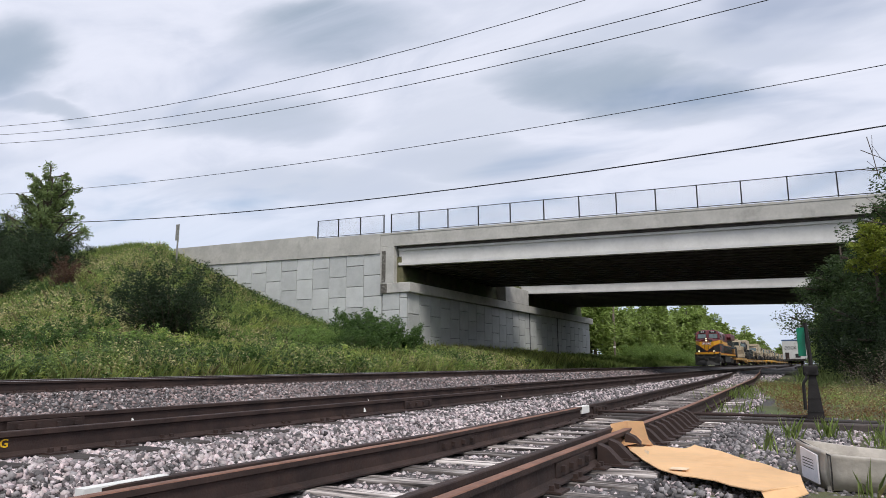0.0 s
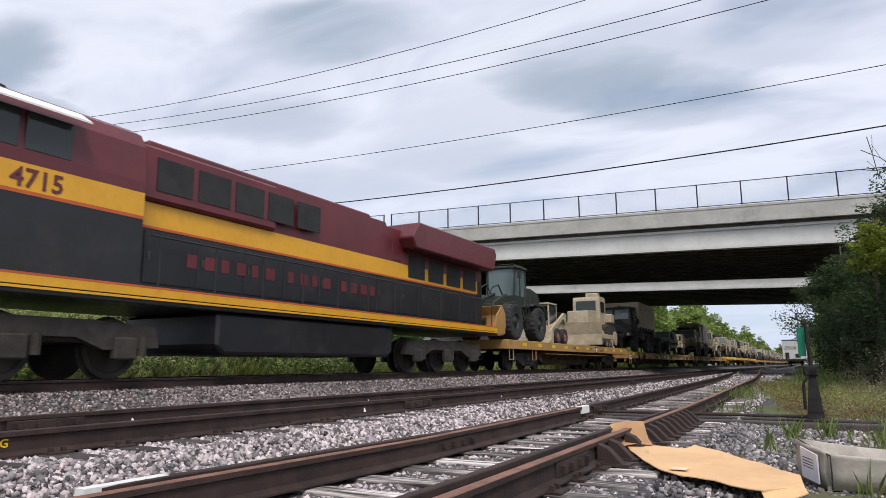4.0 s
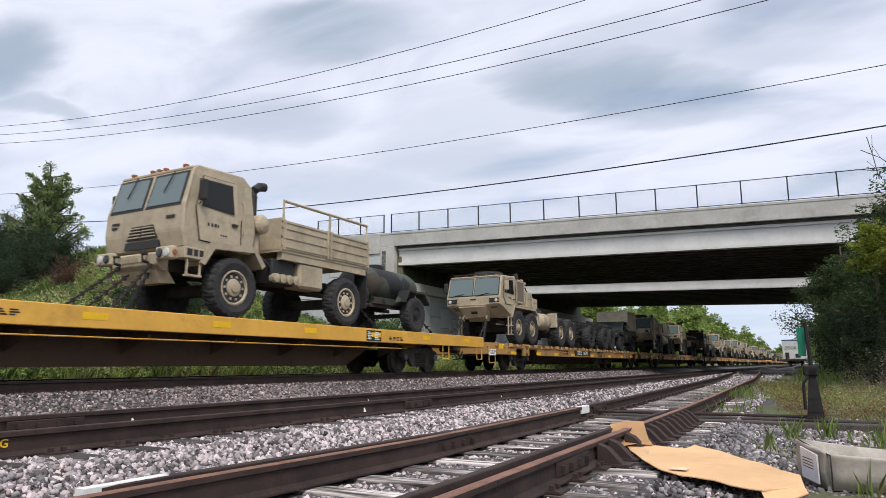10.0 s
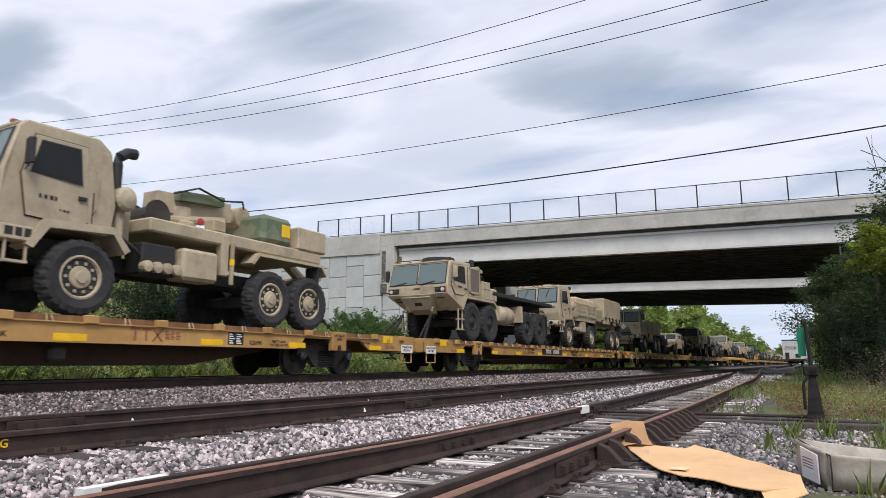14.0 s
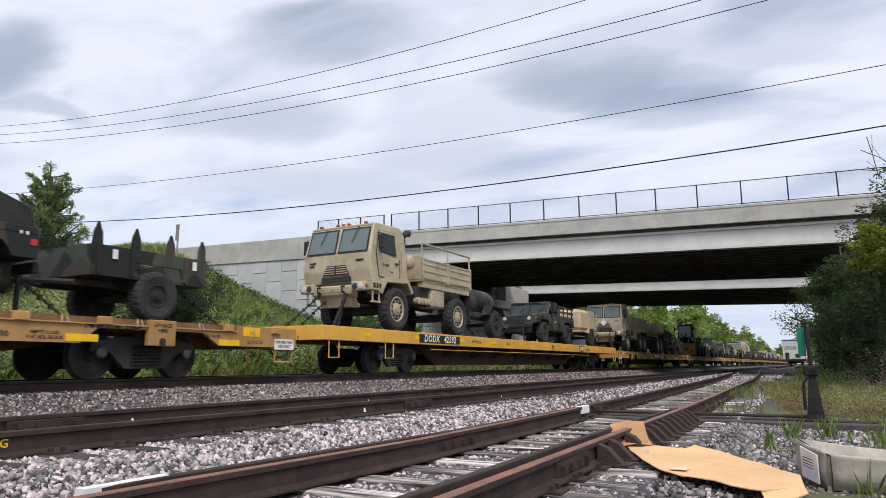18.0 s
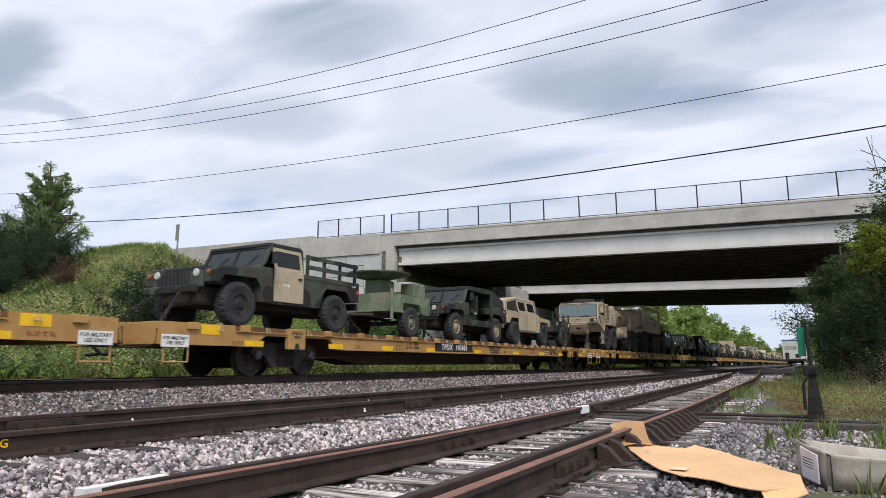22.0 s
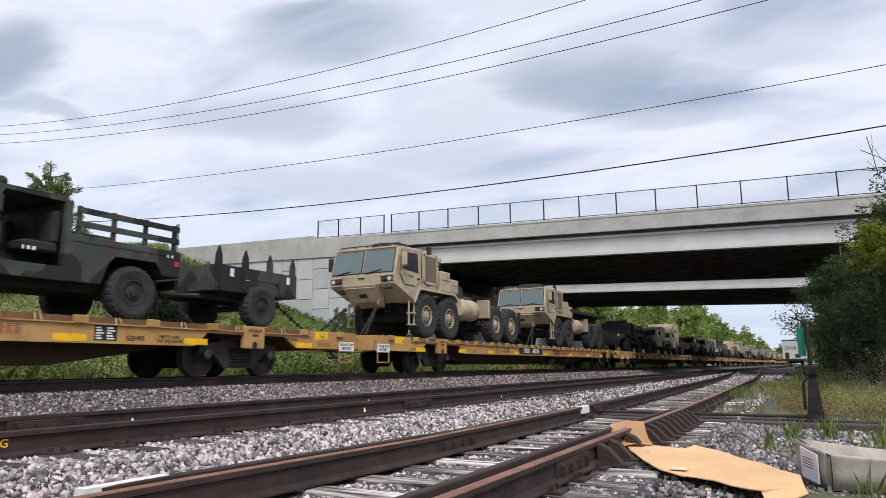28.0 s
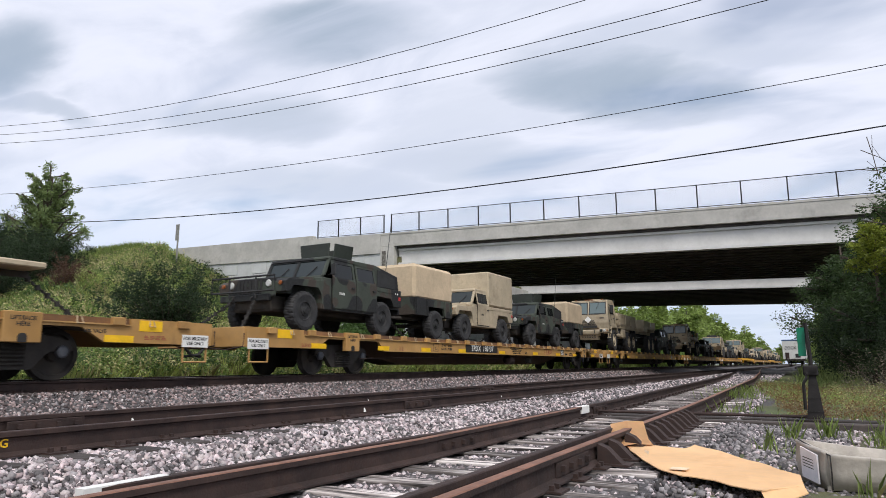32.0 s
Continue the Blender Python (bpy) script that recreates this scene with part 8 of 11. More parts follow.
def flatcar_clean(paint, cat_label, length=13.9, tc=10.0, axles=(-0.9, 0.9)):
    """Flatcar with a smooth fish-belly side of bright yellow."""
    t = thing("flatcar", cat_label, "flatcar", "flatcars of the train")
    D = 1.20
    L = length
    part("deck", box(B(), -1.33, 1.33, -L + 0.05, L - 0.05, D - 0.12, D - 0.006), CAR_DECK, t)
    for s in (-1, 1):
        x0, x1 = (1.33, 1.40) if s > 0 else (-1.40, -1.33)
        part("side_sill", box(B(), x0, x1, -L, L, D - 0.36, D, 0.012), paint, t)
        xa, xb = (0.5, 0.56) if s > 0 else (-0.56, -0.5)
        part("fish_belly", prism(B(), [(-tc + 1.4, D - 0.2), (tc - 1.4, D - 0.2), (tc - 3.2, 0.22), (-tc + 3.2, 0.22)], xa, xb), SILL_BROWN, t)
        n = 9
        for i in range(n if s > 0 else 0):
            y = -tc + 1.6 + i * (2 * tc - 3.2) / (n - 1)
            part("gusset", hexa(B(), [(s * 0.56, y - 0.02, 0.45), (s * 1.3, y - 0.02, 0.72), (s * 1.3, y - 0.02, 0.78), (s * 0.56, y - 0.02, 0.9)], [(s * 0.56, y + 0.02, 0.45), (s * 1.3, y + 0.02, 0.72), (s * 1.3, y + 0.02, 0.78), (s * 0.56, y + 0.02, 0.9)]), SILL_BROWN, t)
        part("brake_rod", tube(B(), [(s * 1.32, -tc + 1.5, 0.70), (s * 1.32, tc - 1.5, 0.70)], 0.014, 5), paint, t)
        for i in range(10 if s > 0 else 0):
            y = -L + 1.6 + i * (2 * L - 3.2) / 9
            part("reflector", box(B(), s * 1.402 - 0.003, s * 1.402 + 0.003, y, y + 0.45, D - 0.22, D - 0.10), CAR_STRIPE, t)
        for y in (-L + 0.3, -L + 2.8, L - 3.0, L - 0.5):
            part("step_stirrup", tube(B(), [(s * 1.36, y, D - 0.36), (s * 1.36, y, 0.42), (s * 1.36, y + 0.4, 0.42), (s * 1.36, y + 0.4, D - 0.36)], 0.02, 6), paint, t)
    for e in (-1, 1):
        part("end_beam", box(B(), -1.33, 1.33, min(e * (L - 0.12), e * L), max(e * (L - 0.12), e * L), D - 0.36, D, 0.01), paint, t)
        truck(t, e * tc, axles)
        coupler(t, e * (L - 0.2), e)
    part("cross_bearer", box(B(), -1.3, 1.3, -tc + 1.2, tc - 1.2, D - 0.34, D - 0.14), SILL_BROWN, t)
    bm = B()
    bars(bm, 1.401, -L + 8.2, D - 0.14, 4, 0.16, 0.022, 0.19, 3)
    bars(bm, 1.401, -L + 11.2, D - 0.14, 2, 0.16, 0.022, 0.19, 3)
    bars(bm, 1.401, L - 6.2, D - 0.2, 4, 0.16, 0.022, 0.19, 3)
    part("small_stencils", bm, INK, t)
    p = part("data_panel", box(B(), 1.401, 1.404, L - 7.3, L - 6.6, D - 0.33, D - 0.05), INK, t, "black data panel")
    part("panel_marks", bars(B(), 1.404, L - 7.25, D - 0.10, 2, 0.22, 0.026, 0.33, 5), WHITE, p)
    return t


def number_board(t, words, y, z, x=1.377, plate=True, material=None, size=0.30):
    if plate:
        p = part("number_board", box(B(), x - 0.003, x + 0.003, y - 1.33, y + 1.33, z - 0.128, z + 0.128), INK, t, "black board with white reporting marks")
        letters("lettering", words, size, WHITE, p, (x + 0.006, y, z), shear=0.15, spacing=1.1)
    else:
        letters("lettering", words, size, material or WHITE, t, (x + 0.004, y, z), spacing=1.1)


# ---------- locomotive ----------
L_RED = mat("loco_red", (0.125, 0.020, 0.025), 0.42, 0, 0.15, 0.8, bump=0.03, dirt=(0.07, 0.02, 0.02), dirt_at=(0.55, 0.8))
L_YEL = mat("loco_yellow", (0.72, 0.36, 0.02), 0.42, 0, 0.08, 0.8, bump=0.03, dirt=(0.35, 0.16, 0.03), dirt_at=(0.6, 0.85))
L_BLK = mat("loco_black", (0.014, 0.014, 0.016), 0.42, 0, 0.2, 1.0, bump=0.03, dirt=(0.045, 0.035, 0.03), dirt_at=(0.52, 0.8))
L_ORG = mat("loco_orange", (0.50, 0.10, 0.02), 0.45, 0, 0.1, 1.0, bump=0.02)
LAMP = glow("headlamp", (1.0, 0.80, 0.42), 1.1)


def locomotive():
    t = thing("locomotive", "red, yellow and black diesel freight locomotive with lit headlamps", "locomotive")
    part("frame", box(B(), -1.48, 1.48, -9.9, 10.4, 1.30, 1.56, 0.02), L_BLK, t)
    for s in (-1, 1):
        x = s * 1.50
        part("sill_stripe", box(B(), x - 0.02, x + 0.02, -9.0, 10.3, 1.44, 1.58), L_YEL, t, "yellow sill stripe")
        part("sill_line", box(B(), x - 0.022, x + 0.022, -9.0, 10.3, 1.58, 1.62), L_ORG, t)
        part("sill_line", box(B(), x - 0.022, x + 0.022, -9.0, 10.3, 1.38, 1.42), L_YEL, t)
    part("walkway", box(B(), -1.5, 1.5, -9.9, 10.4, 1.565, 1.60), UNDER, t)
    # hood in its three colour bands
    for nm, m, z0, z1, x in (("hood_lower", L_BLK, 1.60, 2.82, 0.98), ("hood_band", L_YEL, 2.82, 3.28, 0.985), ("hood_upper", L_RED, 3.28, 4.28, 0.98)):
        part(nm, box(B(), -x, x, -5.0, 9.7, z0, z1, 0.0 if nm == "hood_band" else 0.0), m, t)
    part("hood_roof", prism(B(), [(-5.0, 4.28), (-4.9, 4.42), (3.6, 4.42), (3.7, 4.28)], -0.92, 0.92), L_RED, t)
    part("blower_duct", box(B(), -1.10, 1.10, -4.8, -1.2, 3.3, 4.35, 0.05), L_RED, t)
    part("radiator_wing", prism(B(), [(4.4, 3.72), (4.2, 4.05), (4.6, 4.55), (10.2, 4.55), (10.35, 4.30), (10.1, 3.72)], -1.52, 1.52, 0.04), L_RED, t)
    part("radiator_core", box(B(), -1.0, 1.0, 4.3, 10.0, 3.28, 3.74), L_RED, t)
    part("rear_cabinet", box(B(), -0.98, 0.98, 9.6, 10.1, 1.6, 3.75), L_BLK, t)
    for s in (-1, 1):
        for i in range(11):
            y = -4.6 + i * 1.28
            d = part("access_door", box(B(), s * 0.985 - 0.012, s * 0.985 + 0.012, y, y + 1.2, 1.75, 2.74, 0.01), L_BLK, t)
            part("latch", box(B(), s * 1.0 - 0.01, s * 1.0 + 0.01, y + 0.08, y + 0.14, 2.2, 2.35), STEEL, d)
        for i in range(5):
            y = -4.5 + i * 1.0
            part("air_screen", box(B(), s * 1.105 - 0.012, s * 1.105 + 0.012, y, y + 0.85, 3.50, 4.15), BLACK, t)
        for i in range(4):
            part("intake_grille", box(B(), s * 0.99 - 0.012, s * 0.99 + 0.012, 4.8 + i * 1.25, 5.8 + i * 1.25, 2.9, 3.6), BLACK, t)
    # nose: chamfered in plan, with a gabled red top and a yellow wedge over black
    plan = [(-1.46, -8.8), (-1.44, -9.25), (-0.85, -10.2), (0.0, -10.2), (0.85, -10.2), (1.44, -9.25), (1.46, -8.8)]

    def nose_band(name, low, high, out, material, label=""):
        """A strip round the nose between two heights at its middle, front corner, chamfer end and cab."""
        bm = B()
        lo, hi = low[::-1] + low[1:], high[::-1] + high[1:]
        q = [(x * (1 + out), y - out) for x, y in plan]
        outer = [[bm.verts.new((x, y, z)) for (x, y), z in zip(q, h)] for h in (lo, hi)]
        inner = [[bm.verts.new((x * 0.94, y + 0.08, z)) for (x, y), z in zip(q, h)] for h in (lo, hi)]
        for i in range(6):
            bm.faces.new((outer[0][i], outer[0][i + 1], outer[1][i + 1], outer[1][i]))
            bm.faces.new((inner[0][i], inner[1][i], inner[1][i + 1], inner[0][i + 1]))
            bm.faces.new((outer[1][i], outer[1][i + 1], inner[1][i + 1], inner[1][i]))
            bm.faces.new((outer[0][i], inner[0][i], inner[0][i + 1], outer[0][i + 1]))
        bmesh.ops.recalc_face_normals(bm, faces=bm.faces)
        return part(name, bm, material, t, label)
    wedge = [1.88, 2.52, 2.80, 2.82]
    nose_band("nose_stripe", [1.58] * 4, [1.70] * 4, 0.0, L_YEL, "yellow stripe round the nose")
    nose_band("nose_line", [1.70] * 4, [1.76] * 4, 0.0, L_ORG)
    nose_band("nose_lower", [1.76] * 4, wedge, 0.0, L_BLK)
    nose_band("nose_band", wedge, [3.06, 3.06, 3.24, 3.28], 0.0, L_YEL, "yellow wedge on the nose")
    nose_band("nose_line", [z - 0.035 for z in wedge], [z + 0.03 for z in wedge], 0.004, L_ORG)
    nose_band("nose_top_edge", [3.06, 3.06, 3.24, 3.28], [3.46, 3.14, 3.26, 3.32], 0.0, L_RED)
    bm = B()
    tops = [bm.verts.new((x, y, z)) for (x, y), z in zip(plan, (3.32, 3.26, 3.14, 3.46, 3.14, 3.26, 3.32))]
    back = [bm.verts.new(p) for p in ((-1.46, -8.7, 3.36), (0, -8.7, 3.60), (1.46, -8.7, 3.36))]
    for f in ((tops[0], tops[1], back[0]), (tops[1], tops[2], back[0]), (tops[2], tops[3], back[1], back[0]), (tops[3], tops[4], back[2], back[1]), (tops[4], tops[5], back[2]), (tops[5], tops[6], back[2])):
        bm.faces.new(f)
    bmesh.ops.recalc_face_normals(bm, faces=bm.faces)
    bmesh.ops.solidify(bm, geom=bm.faces[:], thickness=0.03)
    part("nose_top", bm, L_RED, t)
    part("nose_core", hexa(B(), [(x * 0.9, y + 0.12, 1.6) for x, y in plan], [(x * 0.9, y + 0.12, 3.05) for x, y in plan]), L_BLK, t)
    lg = part("nose_emblem", box(B(), -0.52, 0.52, -10.225, -10.20, 2.68, 3.0), WHITE, t, "red railway emblem with a white edge")
    part("emblem_field", box(B(), -0.49, 0.49, -10.23, -10.224, 2.71, 2.97), RED, lg)
    part("emblem_marks", box(box(box(B(), -0.40, -0.16, -10.236, -10.229, 2.76, 2.92), -0.11, 0.11, -10.236, -10.229, 2.76, 2.92), 0.16, 0.40, -10.236, -10.229, 2.76, 2.92), WHITE, lg)
    cabl = [(-8.80, 1.60), (-8.80, 2.82), (-5.0, 2.82), (-5.0, 1.60)]
    part("cab_lower", prism(B(), cabl, -1.46, 1.46), L_BLK, t)
    part("cab_band", prism(B(), [(-8.80, 2.86), (-8.80, 3.28), (-5.0, 3.28), (-5.0, 2.86)], -1.463, 1.463), L_YEL, t)
    part("cab_line", prism(B(), [(-8.80, 2.80), (-8.80, 2.86), (-5.0, 2.86), (-5.0, 2.80)], -1.466, 1.466), L_ORG, t)
    part("hood_line", prism(B(), [(-5.0, 2.78), (-5.0, 2.83), (9.6, 2.83), (9.6, 2.78)], -0.992, 0.992), L_ORG, t)
    bm = B()
    rings = [[bm.verts.new((x, y, z)) for x, y in ((-w, yf), (w, yf), (w, -5.0), (-w, -5.0))] for z, w, yf in ((3.28, 1.46, -8.82), (3.48, 1.46, -8.80), (4.14, 1.40, -8.60), (4.40, 1.24, -8.46), (4.56, 0.92, -8.28), (4.60, 0.55, -8.15))]
    for r0, r1 in zip(rings, rings[1:]):
        for i in range(4):
            bm.faces.new((r0[i], r0[(i + 1) % 4], r1[(i + 1) % 4], r1[i]))
    bm.faces.new(rings[0][::-1])
    bm.faces.new(rings[-1])
    part("cab_upper", bm, L_RED, t)
    for y0, y1 in ((-4.9, -3.2), (-3.1, -1.4), (-1.3, 0.4), (0.5, 2.2)):
        for s in (-1, 1):
            part("hood_panel", box(B(), s * 0.985 - 0.012, s * 0.985 + 0.012, y0 + 5.2 if y0 > -1.4 else y0, y1 + 5.2 if y0 > -1.4 else y1, 3.34, 4.2, 0.008), L_RED, t)
    for s in (-1, 1):
        c = s * 0.68
        fr = part("windscreen_frame", hexa(B(), [(c - 0.56, -8.88, 3.46), (c + 0.56, -8.88, 3.46), (c + 0.52, -8.66, 4.10), (c - 0.52, -8.66, 4.10)], [(c - 0.56, -8.80, 3.46), (c + 0.56, -8.80, 3.46), (c + 0.52, -8.58, 4.10), (c - 0.52, -8.58, 4.10)]), BLACK, t)
        part("windscreen", hexa(B(), [(c - 0.50, -8.90, 3.52), (c + 0.50, -8.90, 3.52), (c + 0.47, -8.70, 4.05), (c - 0.47, -8.70, 4.05)], [(c - 0.50, -8.86, 3.52), (c + 0.50, -8.86, 3.52), (c + 0.47, -8.66, 4.05), (c - 0.47, -8.66, 4.05)]), GLASS_PALE, fr)
        part("wiper", tube(B(), [(c, -8.66, 4.1), (c + 0.15, -8.90, 3.62)], 0.014, 5), BLACK, fr)
        nb = part("number_board", box(B(), s * 0.62 - 0.40, s * 0.62 + 0.40, -8.66, -8.30, 4.22, 4.48, 0.02), INK, t, "black number board")
        letters("lettering", "4715", 0.24, WHITE, nb, (s * 0.62, -8.665, 4.35), FRONT)
        for y0, y1 in ((-7.9, -7.25), (-7.15, -6.4)):
            part("side_window", box(B(), s * 1.445 - 0.022, s * 1.445 + 0.022, y0, y1, 3.50, 4.12, 0.008), GLASS, t)
        part("sun_visor", hexa(B(), [(s * 1.46, -8.0, 4.30), (s * 1.46, -6.3, 4.30), (s * 1.46, -6.3, 4.33), (s * 1.46, -8.0, 4.33)], [(s * 1.78, -8.0, 4.10), (s * 1.78, -6.3, 4.10), (s * 1.78, -6.3, 4.13), (s * 1.78, -8.0, 4.13)]), WHITE, t)
        part("mirror", box(B(), s * 1.56 - 0.05, s * 1.56 + 0.05, -8.05, -8.0, 3.55, 3.95), L_RED, t)
        em = part("cab_emblem", moved(lathe(B(), [(0.0005, -0.01), (0.34, -0.01), (0.34, 0.01), (0.0005, 0.012)], 24), (s * 1.47, -8.15, 2.25)), L_ORG, t, "orange oval railway emblem")
        part("emblem_centre", moved(lathe(B(), [(0.0005, -0.012), (0.26, -0.012), (0.26, 0.013), (0.0005, 0.014)], 24), (s * 1.472, -8.15, 2.25)), RED, em)
        part("ditch_light", moved(lathe(B(), [(0.0005, -0.05), (0.11, -0.04), (0.12, 0.06)], 16, "Y"), (s * 0.92, -10.52, 1.84)), LAMP, t)
        part("ditch_light_hood", moved(lathe(B(), [(0.13, -0.06), (0.145, -0.06), (0.145, 0.12), (0.13, 0.12)], 16, "Y"), (s * 0.92, -10.50, 1.84)), BLACK, t)
        # stepwell and chained posts
        sp = B()
        for k in range(4):
            box(sp, s * 1.25 - 0.22, s * 1.25 + 0.22, -10.25 + 0.04 * k, -9.95, 0.40 + k * 0.32, 0.44 + k * 0.32)
        part("step_treads", sp, WHITE, t, "steps with white edges")
        part("stepwell", box(B(), s * 1.30 - 0.2, s * 1.30 + 0.2, -9.95, -9.35, 0.35, 1.40), L_BLK, t)
        rl = tube(B(), [(s * 1.45, -10.25, 0.6), (s * 1.47, -10.2, 1.5), (s * 1.47, -9.95, 2.55)], 0.022, 6)
        part("grab_rail", rl, BLACK, t)
        rr = B()
        for i in range(12):
            y = -4.6 + i * 1.32
            tube(rr, [(s * 1.46, y, 1.60), (s * 1.46, y, 2.55)], 0.018, 5)
        tube(rr, [(s * 1.46, -4.8, 2.55), (s * 1.46, 10.1, 2.55)], 0.02, 5)
        part("handrail", rr, BLACK, t)
    for z in (3.17, 3.42):
        part("headlight", moved(lathe(B(), [(0.0005, -0.05), (0.10, -0.04), (0.11, 0.06)], 16, "Y"), (0.0, -10.33, z)), LAMP, t)
    part("headlight_housing", box(B(), -0.16, 0.16, -10.34, -9.9, 3.04, 3.56, 0.02), BLACK, t)
    part("nose_window", box(B(), 0.34, 0.68, -10.24, -10.1, 3.02, 3.32, 0.03), GLASS, t)
    part("anticlimber", box(B(), -1.45, 1.45, -10.55, -9.2, 1.30, 1.54, 0.03), L_BLK, t)
    part("platform_stripe", box(B(), -1.40, 1.40, -10.565, -10.55, 1.46, 1.56), L_YEL, t)
    for s in (-1, 1):
        part("centre_rail", tube(B(), [(s * 0.22, -10.5, 1.6), (s * 0.22, -10.45, 2.75), (s * 0.22, -10.3, 2.8)], 0.03, 6), BLACK, t)
        part("safety_chain", tube(B(), [(s * 0.24, -10.46, 2.7), (s * 0.7, -10.46, 2.35), (s * 1.2, -10.42, 1.95), (s * 1.45, -10.3, 1.5)], 0.014, 5), STEEL, t)
    part("pilot_plate", box(B(), -1.45, 1.45, -10.5, -10.3, 0.35, 1.30, 0.02), BLACK, t)
    for s in (-1, 1):
        part("cable_loop", tube(B(), [(s * 0.30, -10.58, 1.38), (s * 0.45, -10.72, 1.10), (s * 0.75, -10.74, 1.00), (s * 1.05, -10.68, 1.18), (s * 1.15, -10.56, 1.36)], 0.03, 6), STEEL, t)
        part("uncoupling_lever", tube(B(), [(s * 0.2, -10.62, 0.95), (s * 1.3, -10.62, 0.98), (s * 1.42, -10.6, 0.80)], 0.02, 6), BLACK, t)
        part("front_post", tube(B(), [(s * 0.92, -10.55, 1.54), (s * 0.92, -10.52, 2.52)], 0.04, 6), BLACK, t)
    pl = hexa(B(), [(-1.5, -10.45, 0.12), (1.5, -10.45, 0.12), (1.4, -10.35, 0.75), (-1.4, -10.35, 0.75)], [(-0.05, -11.0, 0.12), (0.05, -11.0, 0.12), (0.05, -10.6, 0.75), (-0.05, -10.6, 0.75)])
    bmesh.ops.recalc_face_normals(pl, faces=pl.faces)
    part("snow_plough", pl, BLACK, t)
    coupler(t, -10.5, -1)
    coupler(t, 10.4, 1)
    for k in range(4):
        x = -0.9 + k * 0.6
        part("air_hose", tube(B(), [(x, -10.5, 1.25), (x + 0.08, -10.75, 0.95), (x + 0.2, -10.6, 0.7)], 0.025, 6), BLACK, t)
    part("fuel_tank", prism(B(), [(-2.9, 0.45), (-3.1, 0.6), (-3.1, 1.28), (3.3, 1.28), (3.3, 0.6), (3.1, 0.45)], -1.40, 1.40, 0.06), L_BLK, t)
    for e in (-1, 1):
        y0 = e * 6.9
        tb = part("truck_frame", box(B(), -1.1, 1.1, y0 - 2.2, y0 + 2.2, 0.62, 0.88, 0.05), UNDER, t)
        for s in (-1, 1):
            part("side_frame", prism(B(), [(y0 - 2.6, 0.55), (y0 - 2.5, 0.92), (y0 - 1.2, 1.0), (y0 + 1.2, 1.0), (y0 + 2.5, 0.92), (y0 + 2.6, 0.55), (y0 + 1.5, 0.50), (y0 + 1.0, 0.70), (y0 - 1.0, 0.70), (y0 - 1.5, 0.50)], s * 1.12 - 0.09, s * 1.12 + 0.09), UNDER, tb)
            for a in (-1.9, 0.0, 1.9):
                part("axle_box", box(B(), s * 1.2 - 0.08, s * 1.2 + 0.08, y0 + a - 0.22, y0 + a + 0.22, 0.33, 0.72, 0.03), UNDER, tb)
                part("spring", tube(B(), [(s * 1.18, y0 + a + 0.36, 0.4), (s * 1.18, y0 + a + 0.36, 0.75)], 0.09, 8), UNDER, tb)
                m = Matrix.Translation((s * 0.755, y0 + a, 0.53)) @ (Matrix.Identity(4) if s > 0 else Matrix.Rotation(math.pi, 4, 'Z')) @ Matrix.Diagonal((1.2, 1.25, 1.25, 1))
                part("rail_wheel", rail_wheel(), None, tb, at=m)
    letters("lettering", "4715", 0.42, L_RED, t, (1.472, -6.9, 3.04))
    bm = B()
    for i, w in enumerate((0.24, 0.3, 0.22, 0.26, 0.2, 0.3, 0.2, 0.26, 0.22, 0.3, 0.24, 0.26, 0.3, 0.24)):
        y = -3.6 + i * 0.44 + (0.3 if i > 5 else 0) + (0.3 if i > 9 else 0)
        box(bm, 1.002, 1.006, y, y + w, 2.15, 2.42)
    part("road_name_marks", bm, L_RED, t, "red road name on the hood side")
    for x, y, h in ((-0.5, -7.6, 0.12), (0.55, -7.2, 0.16), (-0.2, -6.4, 0.10)):
        part("roof_antenna", moved(lathe(B(), [(0.16, 0), (0.15, h * 0.7), (0.05, h)], 12, "Z"), (x, y, 4.58)), BLACK, t)
    part("horn", tube(B(), [(0.2, -6.5, 4.55), (0.2, -6.9, 4.66)], 0.06, 8), STEEL, t)
    part("roof_equipment", box(B(), -0.8, 0.8, -4.5, 3.0, 4.42, 4.56, 0.04), L_RED, t)
    return t


# ---------- the consist ----------
PROTO = {}


